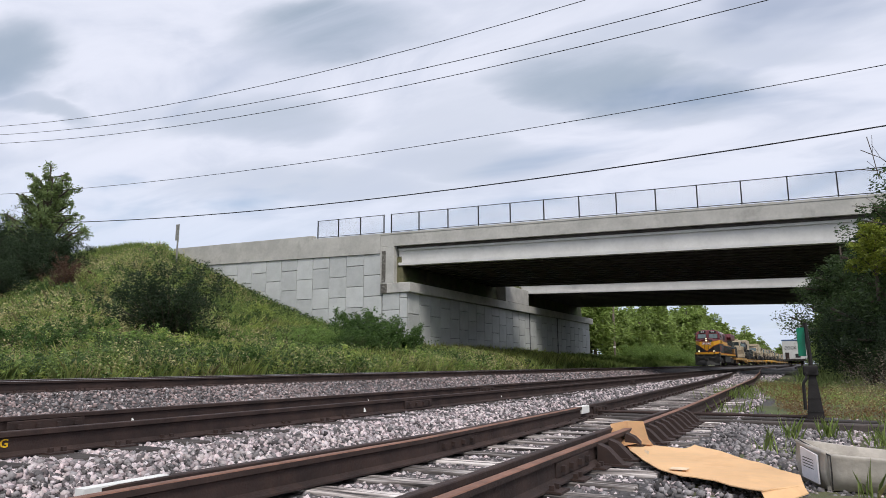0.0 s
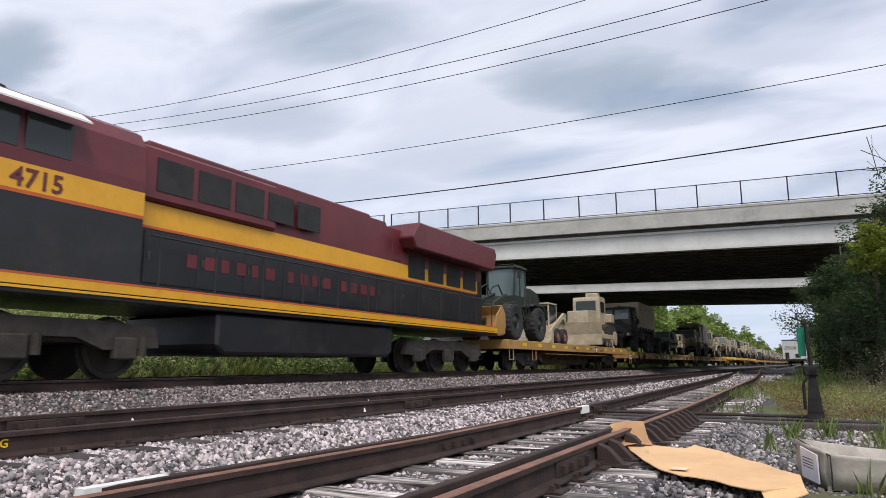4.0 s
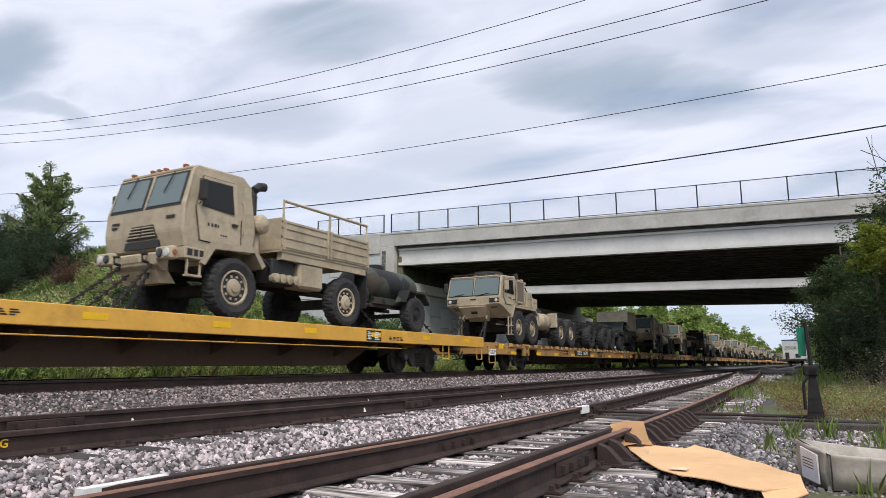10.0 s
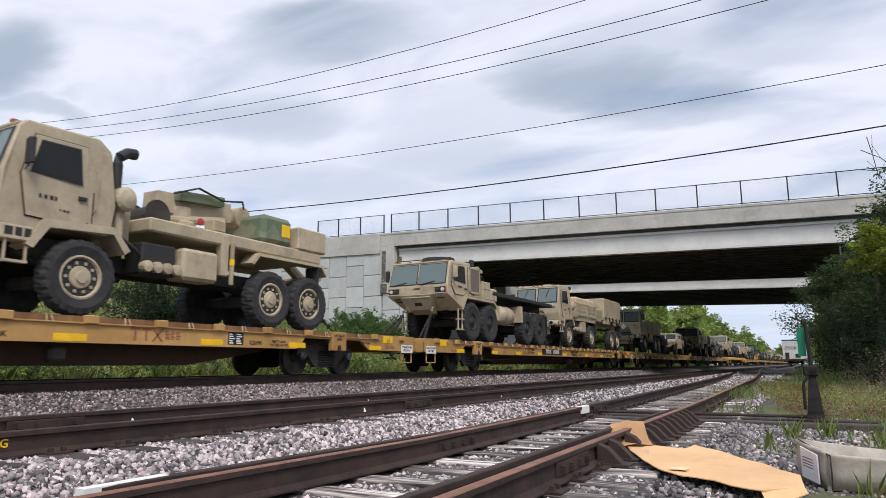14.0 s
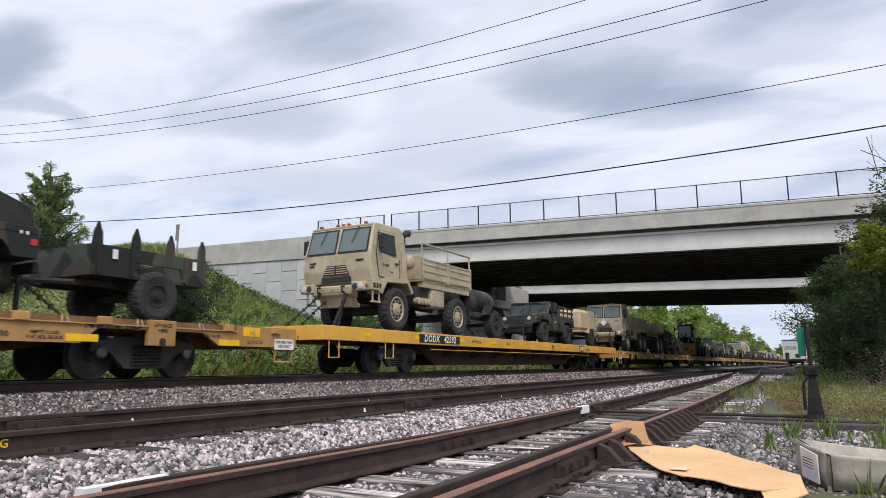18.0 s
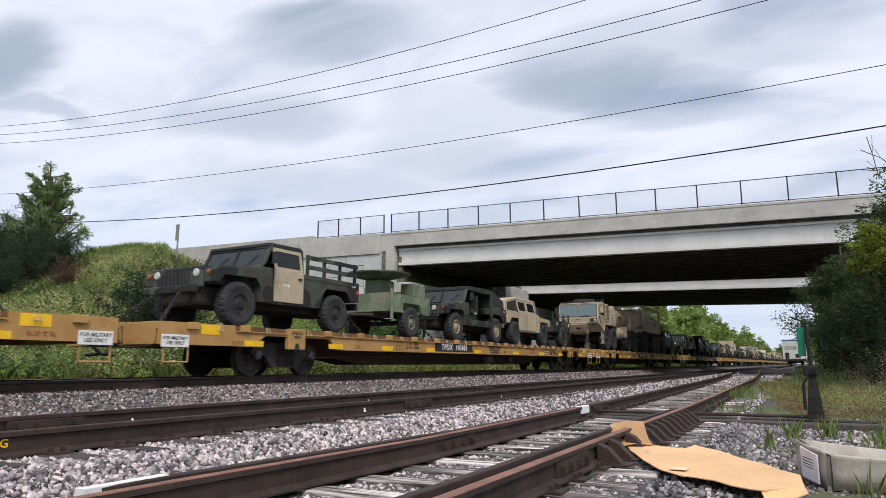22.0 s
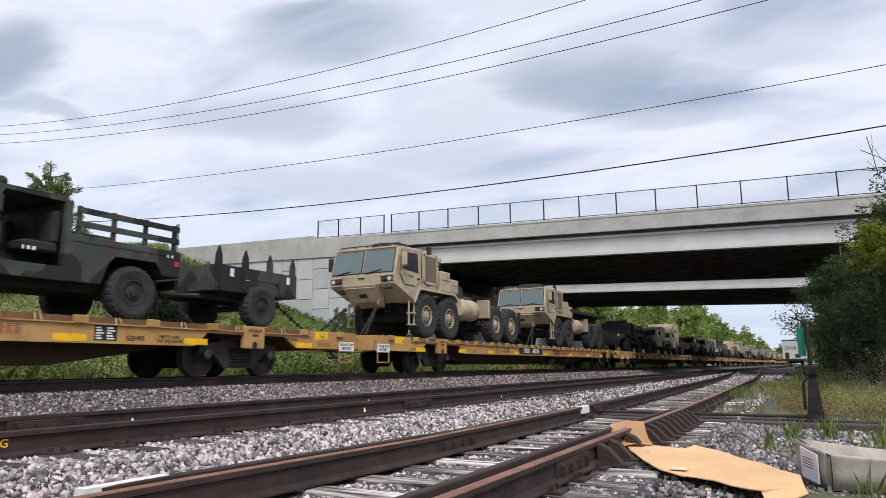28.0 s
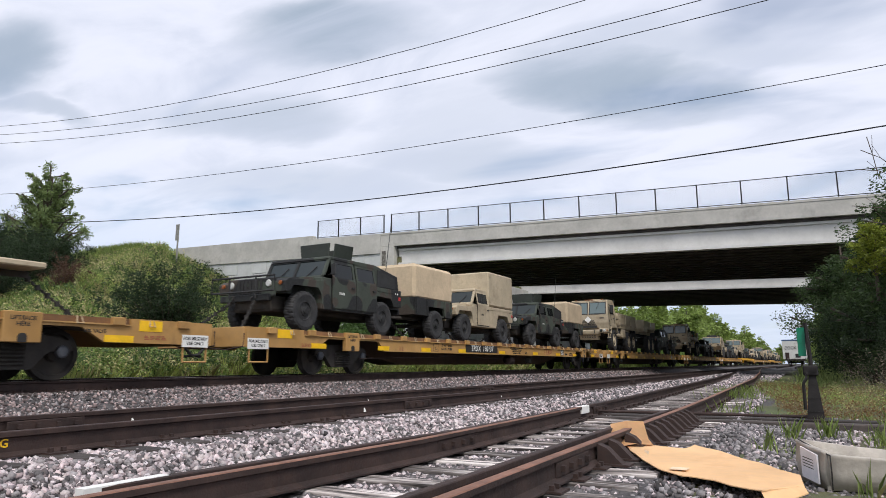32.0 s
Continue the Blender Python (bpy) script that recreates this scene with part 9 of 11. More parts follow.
def proto(key):
    if key in PROTO:
        return PROTO[key], False
    mk = {
        "hum_pick": lambda: hmmwv("pickup", CAMO, CAMO, label="dark camouflage utility truck with slatted cargo bed, chained to a flatcar"),
        "hum_open": lambda: hmmwv("openpickup", CAMO, CAMO, label="dark camouflage utility truck with open doors and slatted bed"),
        "hum_tandoor": lambda: hmmwv("pickup", CAMO, BLACK_CLOTH, door=TAN, label="dark utility truck with one tan door and slatted bed"),
        "hum_soft": lambda: hmmwv("softtop", CAMO, BLACK_CLOTH, label="dark camouflage utility truck with a canvas soft top"),
        "hum_open4": lambda: hmmwv("open4", CAMO, BLACK_CLOTH, rim=TAN_DARK, label="dark utility truck with open sides and canvas top"),
        "hum_slant": lambda: hmmwv("slant", CAMO, CAMO, label="dark camouflage utility truck with hard sloping back"),
        "hum_arm": lambda: hmmwv("armored", CAMO, CAMO, label="dark camouflage armoured utility truck with a roof turret"),
        "hum_shelter_dark": lambda: hmmwv("shelter", CAMO, TAN, label="dark utility truck carrying a tan equipment shelter"),
        "hum_tan4": lambda: hmmwv("slant", TAN, TAN, label="tan four-door utility truck with a hard top"),
        "hum_tanpick": lambda: hmmwv("pickup", TAN, TAN_CLOTH, label="tan utility truck with slatted cargo bed", door=CAMO),
        "hum_hard": lambda: hmmwv("hardback", TAN, TAN, label="tan utility truck with a closed cargo shell"),
        "hum_shelter": lambda: hmmwv("shelter", TAN, TAN, label="tan utility truck carrying a tan shelter"),
        "ambulance": lambda: hmmwv("ambulance", TAN, TAN, label="tan box-bodied field ambulance with a red cross", group="ambulances"),
        "fmtv_shelter": lambda: fmtv(3, "shelter", CAMO, cargo=TAN, label="dark six-wheel cargo truck with a tan box shelter"),
        "fmtv": lambda: fmtv(3, "cargo", TAN, label="tan six-wheel cargo truck with board sides"),
        "fmtv_crane": lambda: fmtv(3, "crane", TAN, label="tan six-wheel recovery truck with a folded crane"),
        "lmtv": lambda: fmtv(2, "cargo", TAN, rails=True, label="tan four-wheel cargo truck with railed bed"),
        "lmtv_box": lambda: fmtv(2, "boxcargo", TAN, label="tan four-wheel cargo truck with covered load"),
        "wrecker": lambda: hemtt("wrecker", label="tan eight-wheel recovery truck chained to a flatcar", short=True),
        "hemtt_flat": lambda: hemtt("flat", label="tan eight-wheel truck with a black flatrack"),
        "hemtt_bare": lambda: hemtt("bare", label="tan eight-wheel load-handling truck without a load"),
        "hemtt_beams": lambda: hemtt("beams", label="tan eight-wheel truck stacked with black bridge beams"),
        "hemtt_shelter": lambda: hemtt("shelter", label="tan eight-wheel truck with tall equipment shelters"),
        "tanker": lambda: hemtt("tank", label="tan eight-wheel fuel tanker truck"),
        "spiked": lambda: small_trailer("spiked", CAMO, "dark cargo trailer with pointed stake bows"),
        "crates": lambda: small_trailer("cages", CAMO, "dark cargo trailer with dark crates"),
        "tarp": lambda: small_trailer("tarp", CAMO, "dark cargo trailer under a tan canvas cover"),
        "antenna": lambda: small_trailer("antenna", CAMO_LIGHT, "green trailer with a folded antenna dish"),
        "water": lambda: water_trailer(CAMO, "dark camouflage water tank trailer"),
        "gen": lambda: generator_trailer("heater", "tan equipment trailer with a boxy generator set"),
        "gen_tarp": lambda: generator_trailer("tarp", "tan equipment trailer half under canvas"),
        "gen_tall": lambda: generator_trailer("tall", "tan trailer with a tall boxy generator set"),
        "cargo_trailer": lambda: cargo_trailer("open", "tan board-sided cargo trailer"),
        "box_trailer": lambda: cargo_trailer("box", "tan trailer with a closed box body"),
        "pls": lambda: pls_trailer("bare", "dark bare flatrack trailer with big tyres"),
        "tank_trailer": lambda: pls_trailer("tank", "dark trailer carrying a tan framed fuel tank"),
        "loader": wheel_loader, "forklift": forklift, "skid": skid_steer, "dozer": bulldozer,
        "flat": flatcar_plain,
        "flat_new": lambda: flatcar_clean(CAR_YELLOW_NEW, "bright yellow flatcar with smooth deep side sills"),
        "flat_old": lambda: flatcar_clean(CAR_YELLOW_MID, "yellow flatcar with smooth deep side sills"),
        "flat_short": lambda: flatcar_clean(CAR_YELLOW, "short faded yellow heavy-duty flatcar", 9.6, 6.6, (-1.5, 0.0, 1.5)),
        "loco": locomotive,
    }[key]
    PROTO[key] = mk()
    return PROTO[key], True


CAR_YELLOW_MID = mat("yellow_paint", (0.70, 0.38, 0.06), 0.6, 0, 0.10, 0.8, bump=0.04, dirt=(0.28, 0.13, 0.04), dirt_at=(0.58, 0.85), dirt_scale=1.3, spread=0.05)


def far_proto(key):
    """The same thing with its pieces joined into body and wheels, for the cars that stay far off."""
    if ("far", key) not in PROTO:
        src, fresh = proto(key)
        t = thing(src.name.split(".")[0], src["label"], src["category"], src.get("group", ""))
        for name, want in (("running_gear", True), ("body", False)):
            v, f, mi, mats = [], [], [], []
            for o in src.children_recursive:
                if (("wheel" in o.name or "rim" in o.name or "side_frame" in o.name) is want) and o.type == 'MESH' and "chain" not in o.name and "lettering" not in o.name:
                    w = o.matrix_basis.copy()
                    q = o.parent
                    while q is not src:
                        w = q.matrix_basis @ w
                        q = q.parent
                    k = len(v)
                    v += [tuple(w @ p.co) for p in o.data.vertices]
                    for m_ in o.data.materials:
                        if m_ not in mats:
                            mats.append(m_)
                    for p in o.data.polygons:
                        f.append(tuple(k + i for i in p.vertices))
                        mi.append(mats.index(o.data.materials[p.material_index]))
            if f:
                ob = pydata(name, v, f, mats, t)
                ob.data.polygons.foreach_set("material_index", mi)
        PROTO[("far", key)] = t
        if fresh:
            for o in list(src.children_recursive) + [src]:
                bpy.data.objects.remove(o)
            del PROTO[key]
        return t, True
    return PROTO[("far", key)], False


def put(key, y, z, far=False, turned=0):
    ob, fresh = far_proto(key) if far else proto(key)
    m = pose(MAIN_X, 0, z, rz=turned)
    if fresh:
        ob.matrix_basis = m
    else:
        ob = copy_thing(ob, m)
    ride(ob, y)
    return ob


SMOOTH = {-2: "flat_new", -1: "flat_old", 6: "flat_old", 21: "flat_new", 24: "flat_old"}
MARKS = {-4: "TPDX  190777", -3: "TPDX  190652", 0: "TPDX  190791", 1: "TPDX  192383", 2: "TPDX  190821", 3: "TPDX  192450", 5: "TPDX  192665", 7: "TPDX  190705", 8: "TPDX  192423", 9: "TPDX  190481", 10: "TPDX  192563", 11: "TPDX  192362", 13: "TPDX  190291", 14: "TPDX  190216", 15: "TPDX  190013", 16: "TPDX  190645", 17: "TPDX  190137"}


CARS = {}
SLACK = {-4: 0.1, -3: 0.13, 0: -0.2, 1: -0.17, 2: 0.17, 5: -0.26, 7: 0.1, 13: -0.09, 15: -0.08, 16: -0.09}     # play in the couplings
TAGS = {2: ((-13.1, 0.90, 0.55, 0.2, WHITE, 1), (-12.0, 0.78, 1.1, 0.22, INK, 2), (-7.6, 0.76, 1.5, 0.16, WHITE, 3)), 4: ((-11.8, 0.78, 1.2, 0.24, WHITE, 4), (-7.3, 0.76, 2.0, 0.2, INK, 5)),
        5: ((-7.5, 0.76, 1.8, 0.22, WHITE, 6), (9.1, 0.88, 1.0, 0.1, INK, 7)), 14: ((11.7, 0.84, 0.75, 0.26, INK, 8), (2.3, 0.77, 1.3, 0.2, RED, 9)), 9: ((7.4, 0.78, 0.8, 0.18, INK, 10),)}


def load(n, *items):
    """Car n of the train, with what stands on it: kind and place from the car's middle."""
    y0 = car_y(n)
    far = n >= 18
    car = put(SMOOTH.get(n, "flat"), y0 + SLACK.get(n, 0.0), MAIN_Z, far)
    CARS[n] = car
    z = MAIN_Z + (1.20 if n in SMOOTH else 1.04)
    for key, off, *turned in items:
        put(key, y0 + off, z, far, *turned)


def stencil(n, car):
    """Reporting marks, once all cars are copied."""
    if n in MARKS:
        number_board(car, MARKS[n], -2.19, 0.785, size=0.275)
    if n in TAGS:
        for y, z, w, h, m, seed in TAGS[n]:
            scrawl(car, y, z, w, h, m, seed)
    if n == -1:
        number_board(car, "DODX   42527", -5.2, 1.02, 1.404)
    elif n == 6:
        number_board(car, "DODX   42392", -8.0, 1.02, 1.404)
        letters("lettering", "P2", 0.36, INK, car, (1.405, 2.6, 0.95), shear=0.2)
    elif n == -2:
        number_board(car, "DODX 42228", -2.0, 0.96, 1.402, False, WHITE, 0.34)
        letters("lettering", "LD. LMT. 201500  286K\nLT. WT.  84500", 0.12, INK, car, (1.403, 1.5, 0.98))


def make_train():
    put("loco", -148.6, MAIN_Z)
    put("flat_short", -127.55, MAIN_Z)
    put("dozer", -121.6, MAIN_Z + 1.20)
    put("skid", -129.4, MAIN_Z + 1.20)
    put("loader", -135.6, MAIN_Z + 1.20)
    load(18, ("fmtv", -11.0), ("cargo_trailer", -1.0), ("hum_soft", 3.4), ("spiked", 10.2))
    load(19, ("fmtv_crane", -10.0), ("hum_pick", 1.2), ("crates", 8.0))
    load(20, ("hemtt_flat", -10.2), ("hum_arm", 2.0), ("hum_tan4", 8.0))
    load(21, ("lmtv", -10.0), ("water", -2.6), ("hum_slant", 2.6), ("gen", 9.6))
    load(22, ("hum_hard", -11.0), ("spiked", -4.6), ("hum_tan4", -1.8), ("hum_pick", 4.5), ("spiked", 10.4))
    load(23, ("fmtv", -10.0), ("hum_soft", 1.0), ("hum_shelter", 7.2))
    load(24, ("wrecker", -10.0), ("lmtv", 2.4))
    load(25, ("hum_pick", -11.0), ("tarp", -4.5), ("hum_arm", -1.4), ("hum_hard", 5.0))
    load(26, ("fmtv", -10.0), ("cargo_trailer", -0.2), ("hum_tan4", 5.0))
    load(4, ("fmtv", -9.7), ("crates", -1.6), ("hum_tan4", 3.7), ("spiked", 10.4))
    load(-4, ("fmtv_shelter", -10.4), ("water", -1.8), ("hum_open4", 2.5), ("gen", 9.9))
    load(-3, ("hemtt_shelter", -10.2), ("fmtv_crane", 3.6))
    load(-2, ("wrecker", -10.0), ("hemtt_beams", 3.2))
    load(-1, ("fmtv_crane", -9.9), ("lmtv", 2.1), ("water", 9.7))
    load(0, ("hemtt_bare", -10.4), ("pls", 0.1), ("hum_shelter_dark", 7.2))
    load(1, ("wrecker", -10.2), ("hemtt_flat", 2.0))
    load(2, ("wrecker", -10.35), ("fmtv_crane", 3.5))
    load(3, ("hemtt_flat", -10.0), ("lmtv_box", 1.0), ("box_trailer", 9.2))
    load(5, ("fmtv", -10.3), ("cargo_trailer", -0.5), ("hum_soft", 3.3), ("spiked", 9.9))
    load(6, ("lmtv", -10.2), ("water", -2.9), ("hum_pick", 2.6), ("gen_tarp", 10.2))
    load(7, ("fmtv", -10.2), ("cargo_trailer", -0.2), ("hum_open", 4.3), ("crates", 10.9))
    load(8, ("loader", -9.0), ("forklift", -2.2), ("skid", 2.8), ("hum_arm", 7.2))
    load(9, ("hum_tandoor", -11.5), ("antenna", -4.4), ("hum_open4", -1.4), ("hum_tan4", 7.25, 180), ("spiked", 10.0))
    load(10, ("tanker", -10.5), ("tank_trailer", 0.2), ("hum_arm", 7.5))
    load(11, ("hum_soft", -11.9), ("gen", -4.1), ("hum_slant", -1.2), ("hum_arm", 4.0), ("spiked", 10.5))
    load(12, ("hum_pick", -11.4), ("gen", -4.0), ("hum_soft", -1.5), ("hum_shelter", 4.3), ("tarp", 10.3))
    load(13, ("hum_slant", -11.5), ("water", -4.5), ("hum_hard", -2.0), ("hum_open", 3.9), ("spiked", 10.5))
    load(14, ("hemtt_bare", -10.6), ("hemtt_flat", 2.1))
    load(15, ("hum_open", -11.7), ("spiked", -5.0), ("hum_hard", -2.9), ("ambulance", 3.4), ("spiked", 10.0))
    load(16, ("hum_tanpick", -11.6), ("spiked", -5.0), ("hum_hard", -2.7), ("hum_slant", 2.1), ("gen_tall", 8.9))
    load(17, ("hum_arm", -11.5), ("tarp", -5.0), ("hum_shelter", -2.9), ("hum_arm", 3.6), ("tarp", 10.0))
    for n, car in CARS.items():
        stencil(n, car)


make_train()


# ---------------- plants ----------------
def leaf_mat(name, base, second, island=0.45):
    """Thin leaf: the colours are what one side reflects; as much again passes through."""
    base = tuple(min(0.9, 2 * c) for c in base)
    second = tuple(min(0.9, 2 * c) for c in second)
    m = mat(name, base, 0.6, 0, 0.15, 2.0, second=second, bump=0.0, island=island)
    nt = m.node_tree
    p = nt.nodes["Principled BSDF"]
    tr = nt.nodes.new("ShaderNodeBsdfTranslucent")
    nt.links.new(p.inputs["Base Color"].links[0].from_socket, tr.inputs[0])
    ms = nt.nodes.new("ShaderNodeMixShader")
    ms.inputs[0].default_value = 0.50
    nt.links.new(p.outputs[0], ms.inputs[1])
    nt.links.new(tr.outputs[0], ms.inputs[2])
    nt.links.new(ms.outputs[0], nt.nodes["Material Output"].inputs[0])
    return m


LEAF = leaf_mat("leaf_green", (0.080, 0.132, 0.030), (0.128, 0.180, 0.048))
LEAF_DARK = leaf_mat("leaf_dark", (0.024, 0.042, 0.014), (0.040, 0.062, 0.021))
LEAF_MID = leaf_mat("leaf_mid", (0.088, 0.125, 0.045), (0.13, 0.165, 0.062))
LEAF_FAR = leaf_mat("leaf_far", (0.112, 0.158, 0.038), (0.154, 0.196, 0.052))
LEAF_LIME = leaf_mat("leaf_lime", (0.12, 0.155, 0.02), (0.17, 0.185, 0.03))
GRASS = leaf_mat("grass_green", (0.150, 0.200, 0.055), (0.205, 0.250, 0.080))
GRASS_LIME = leaf_mat("grass_lime", (0.221, 0.264, 0.072), (0.289, 0.306, 0.111))
GRASS_DARK = leaf_mat("grass_dark", (0.115, 0.155, 0.050), (0.165, 0.20, 0.070))
STRAW = leaf_mat("grass_straw", (0.31, 0.265, 0.135), (0.25, 0.235, 0.110))
REED = leaf_mat("dead_reed", (0.120, 0.102, 0.078), (0.168, 0.144, 0.108))
RUSTY = leaf_mat("rust_weed", (0.085, 0.040, 0.018), (0.125, 0.070, 0.026))
RUSTY_GREEN = leaf_mat("brown_scrub", (0.13, 0.125, 0.055), (0.17, 0.17, 0.07))
FORB = leaf_mat("weed_leaf", (0.095, 0.140, 0.036), (0.140, 0.180, 0.056))
# dark green weeds whose colour also stands in for shadow among the growth
FORB_DARK_SHADE = leaf_mat("weed_leaf_dark", (0.030, 0.055, 0.016), (0.050, 0.078, 0.024))
FORB_LIME = leaf_mat("weed_leaf_pale", (0.165, 0.215, 0.048), (0.215, 0.245, 0.072))
SEED = leaf_mat("dock_seed", (0.030, 0.020, 0.014), (0.045, 0.028, 0.018))
LEAF_BUSH = leaf_mat("leaf_bush", (0.012, 0.022, 0.009), (0.022, 0.036, 0.014))
LEAF_VINE = leaf_mat("leaf_vine", (0.026, 0.052, 0.013), (0.058, 0.100, 0.024))
LEAF_RED = leaf_mat("leaf_russet", (0.050, 0.026, 0.018), (0.070, 0.040, 0.024))
BARK = mat("bark", (0.09, 0.07, 0.055), 0.95, 0, 0.3, 4, bump=0.8, bump_scale=14)


def leaves(name, centres, size, material):
    """Loose diamond leaves round the given points."""
    n = len(centres)
    a = rnd.normal(size=(n, 3))
    a[:, 2] *= 0.55
    a /= np.linalg.norm(a, axis=1)[:, None]
    b = rnd.normal(size=(n, 3))
    b -= (b * a).sum(1)[:, None] * a
    b /= np.linalg.norm(b, axis=1)[:, None]
    s = (size * rnd.uniform(0.6, 1.3, n))[:, None]
    v = np.stack([centres - a * s, centres + b * s * 0.42, centres + a * s, centres - b * s * 0.42], 1)
    return quads_mesh(name, v.reshape(-1, 3), 4, material)


def limbs_of(h, spread, n, low, bush, rise=1.0):
    """Limb lines: start, end."""
    out = []
    for i in range(n):
        f = low + (0.97 - low) * (i + rnd.uniform(0, 0.8)) / n
        az = i * 2.4 + rnd.uniform(-0.5, 0.5)
        up = rnd.uniform(0.45, 1.1) if not bush else rnd.uniform(0.6, 1.6)
        ln = spread * (1.12 - 0.72 * f) * rnd.uniform(0.7, 1.15)
        d = np.array([math.cos(az), math.sin(az), up * rise])
        d /= np.linalg.norm(d)
        s = np.array([0, 0, h * f * (0.80 if not bush else 0.25)])
        if bush:
            ln = h * rnd.uniform(0.6, 1.0)
            d = np.array([math.cos(az) * spread / h, math.sin(az) * spread / h, rnd.uniform(0.15, 1.0)])
            d /= max(1e-6, np.linalg.norm(d))
        out.append((s, s + d * ln))
    out.append((np.array([0, 0, h * 0.6]), np.array([rnd.uniform(-0.2, 0.2), rnd.uniform(-0.2, 0.2), h])))
    return out


TREES = {}


def tree(key, h, spread, n_limbs, n_leaves, leaf, material, low=0.2, bush=False, label="", name="tree", fuzz=0.16, twigs=9, rise=1.0):
    """A trunk with limbs and a crown of leaves along them."""
    t = thing(name, label, "bush" if bush else "tree", "bushes" if bush else "trees")
    ls = limbs_of(h, spread, n_limbs, low, bush, rise)
    bm = B()
    if not bush:
        tube(bm, [(0, 0, -0.6), (0.03, 0, h * 0.3), (-0.03, 0.05, h * 0.65), (0, 0, h * 0.9)], h * 0.022, 8)
        bm2 = B()
        for s, e in ls:
            m_ = (s + e) / 2 + np.array([0, 0, 0.06 * h])
            tube(bm2, [tuple(s), tuple(m_), tuple(e)], h * 0.007, 5, cap=False)
        if key == "far":
            bm2.free()
        else:
            part("limbs", bm2, BARK, t)
        part("trunk", bm, BARK, t)
    else:
        for s, e in ls:
            tube(bm, [(s[0], s[1], -0.3), tuple(s + (e - s) * 0.35), tuple(s + (e - s) * 0.7)], 0.012, 4, cap=False)
        if n_limbs > 36:
            part("stems", bm, BARK, t)
        else:
            bm.free()
    per = max(1, n_leaves // len(ls))
    pts = []
    for s, e in ls:
        k = twigs
        u = rnd.uniform(0.22, 1.08, k)
        tw = s + (e - s) * u[:, None] + np.clip(rnd.normal(size=(k, 3)), -1.5, 1.5) * min(fuzz * np.linalg.norm(e - s) * 0.9, h * 0.055)
        own = tw[rnd.integers(0, k, per)] + np.clip(rnd.normal(size=(per, 3)), -1.7, 1.7) * min(np.linalg.norm(e - s) * fuzz * 0.55, h * 0.034)
        pts.append(own)
    pts = np.concatenate(pts)
    pts = pts[pts[:, 2] > 0.05]
    part("crown", leaves("crown", pts, leaf, material), None, t)
    TREES[key] = t
    return t


def plant(key, x, y, rot=0.0, scale=1.0, z=None):
    zz = float(height(np.array(x), np.array(y))) if z is None else z
    m = Matrix.Translation((x, y, zz - 0.05)) @ Matrix.Rotation(rot, 4, 'Z')
    t = TREES[key]
    if not t.get("planted"):
        t["planted"] = 1
        t.matrix_basis = m @ Matrix.Scale(scale, 4)
        return t
    c = copy_thing(t, m)
    c.scale = (scale, scale, scale)
    return c


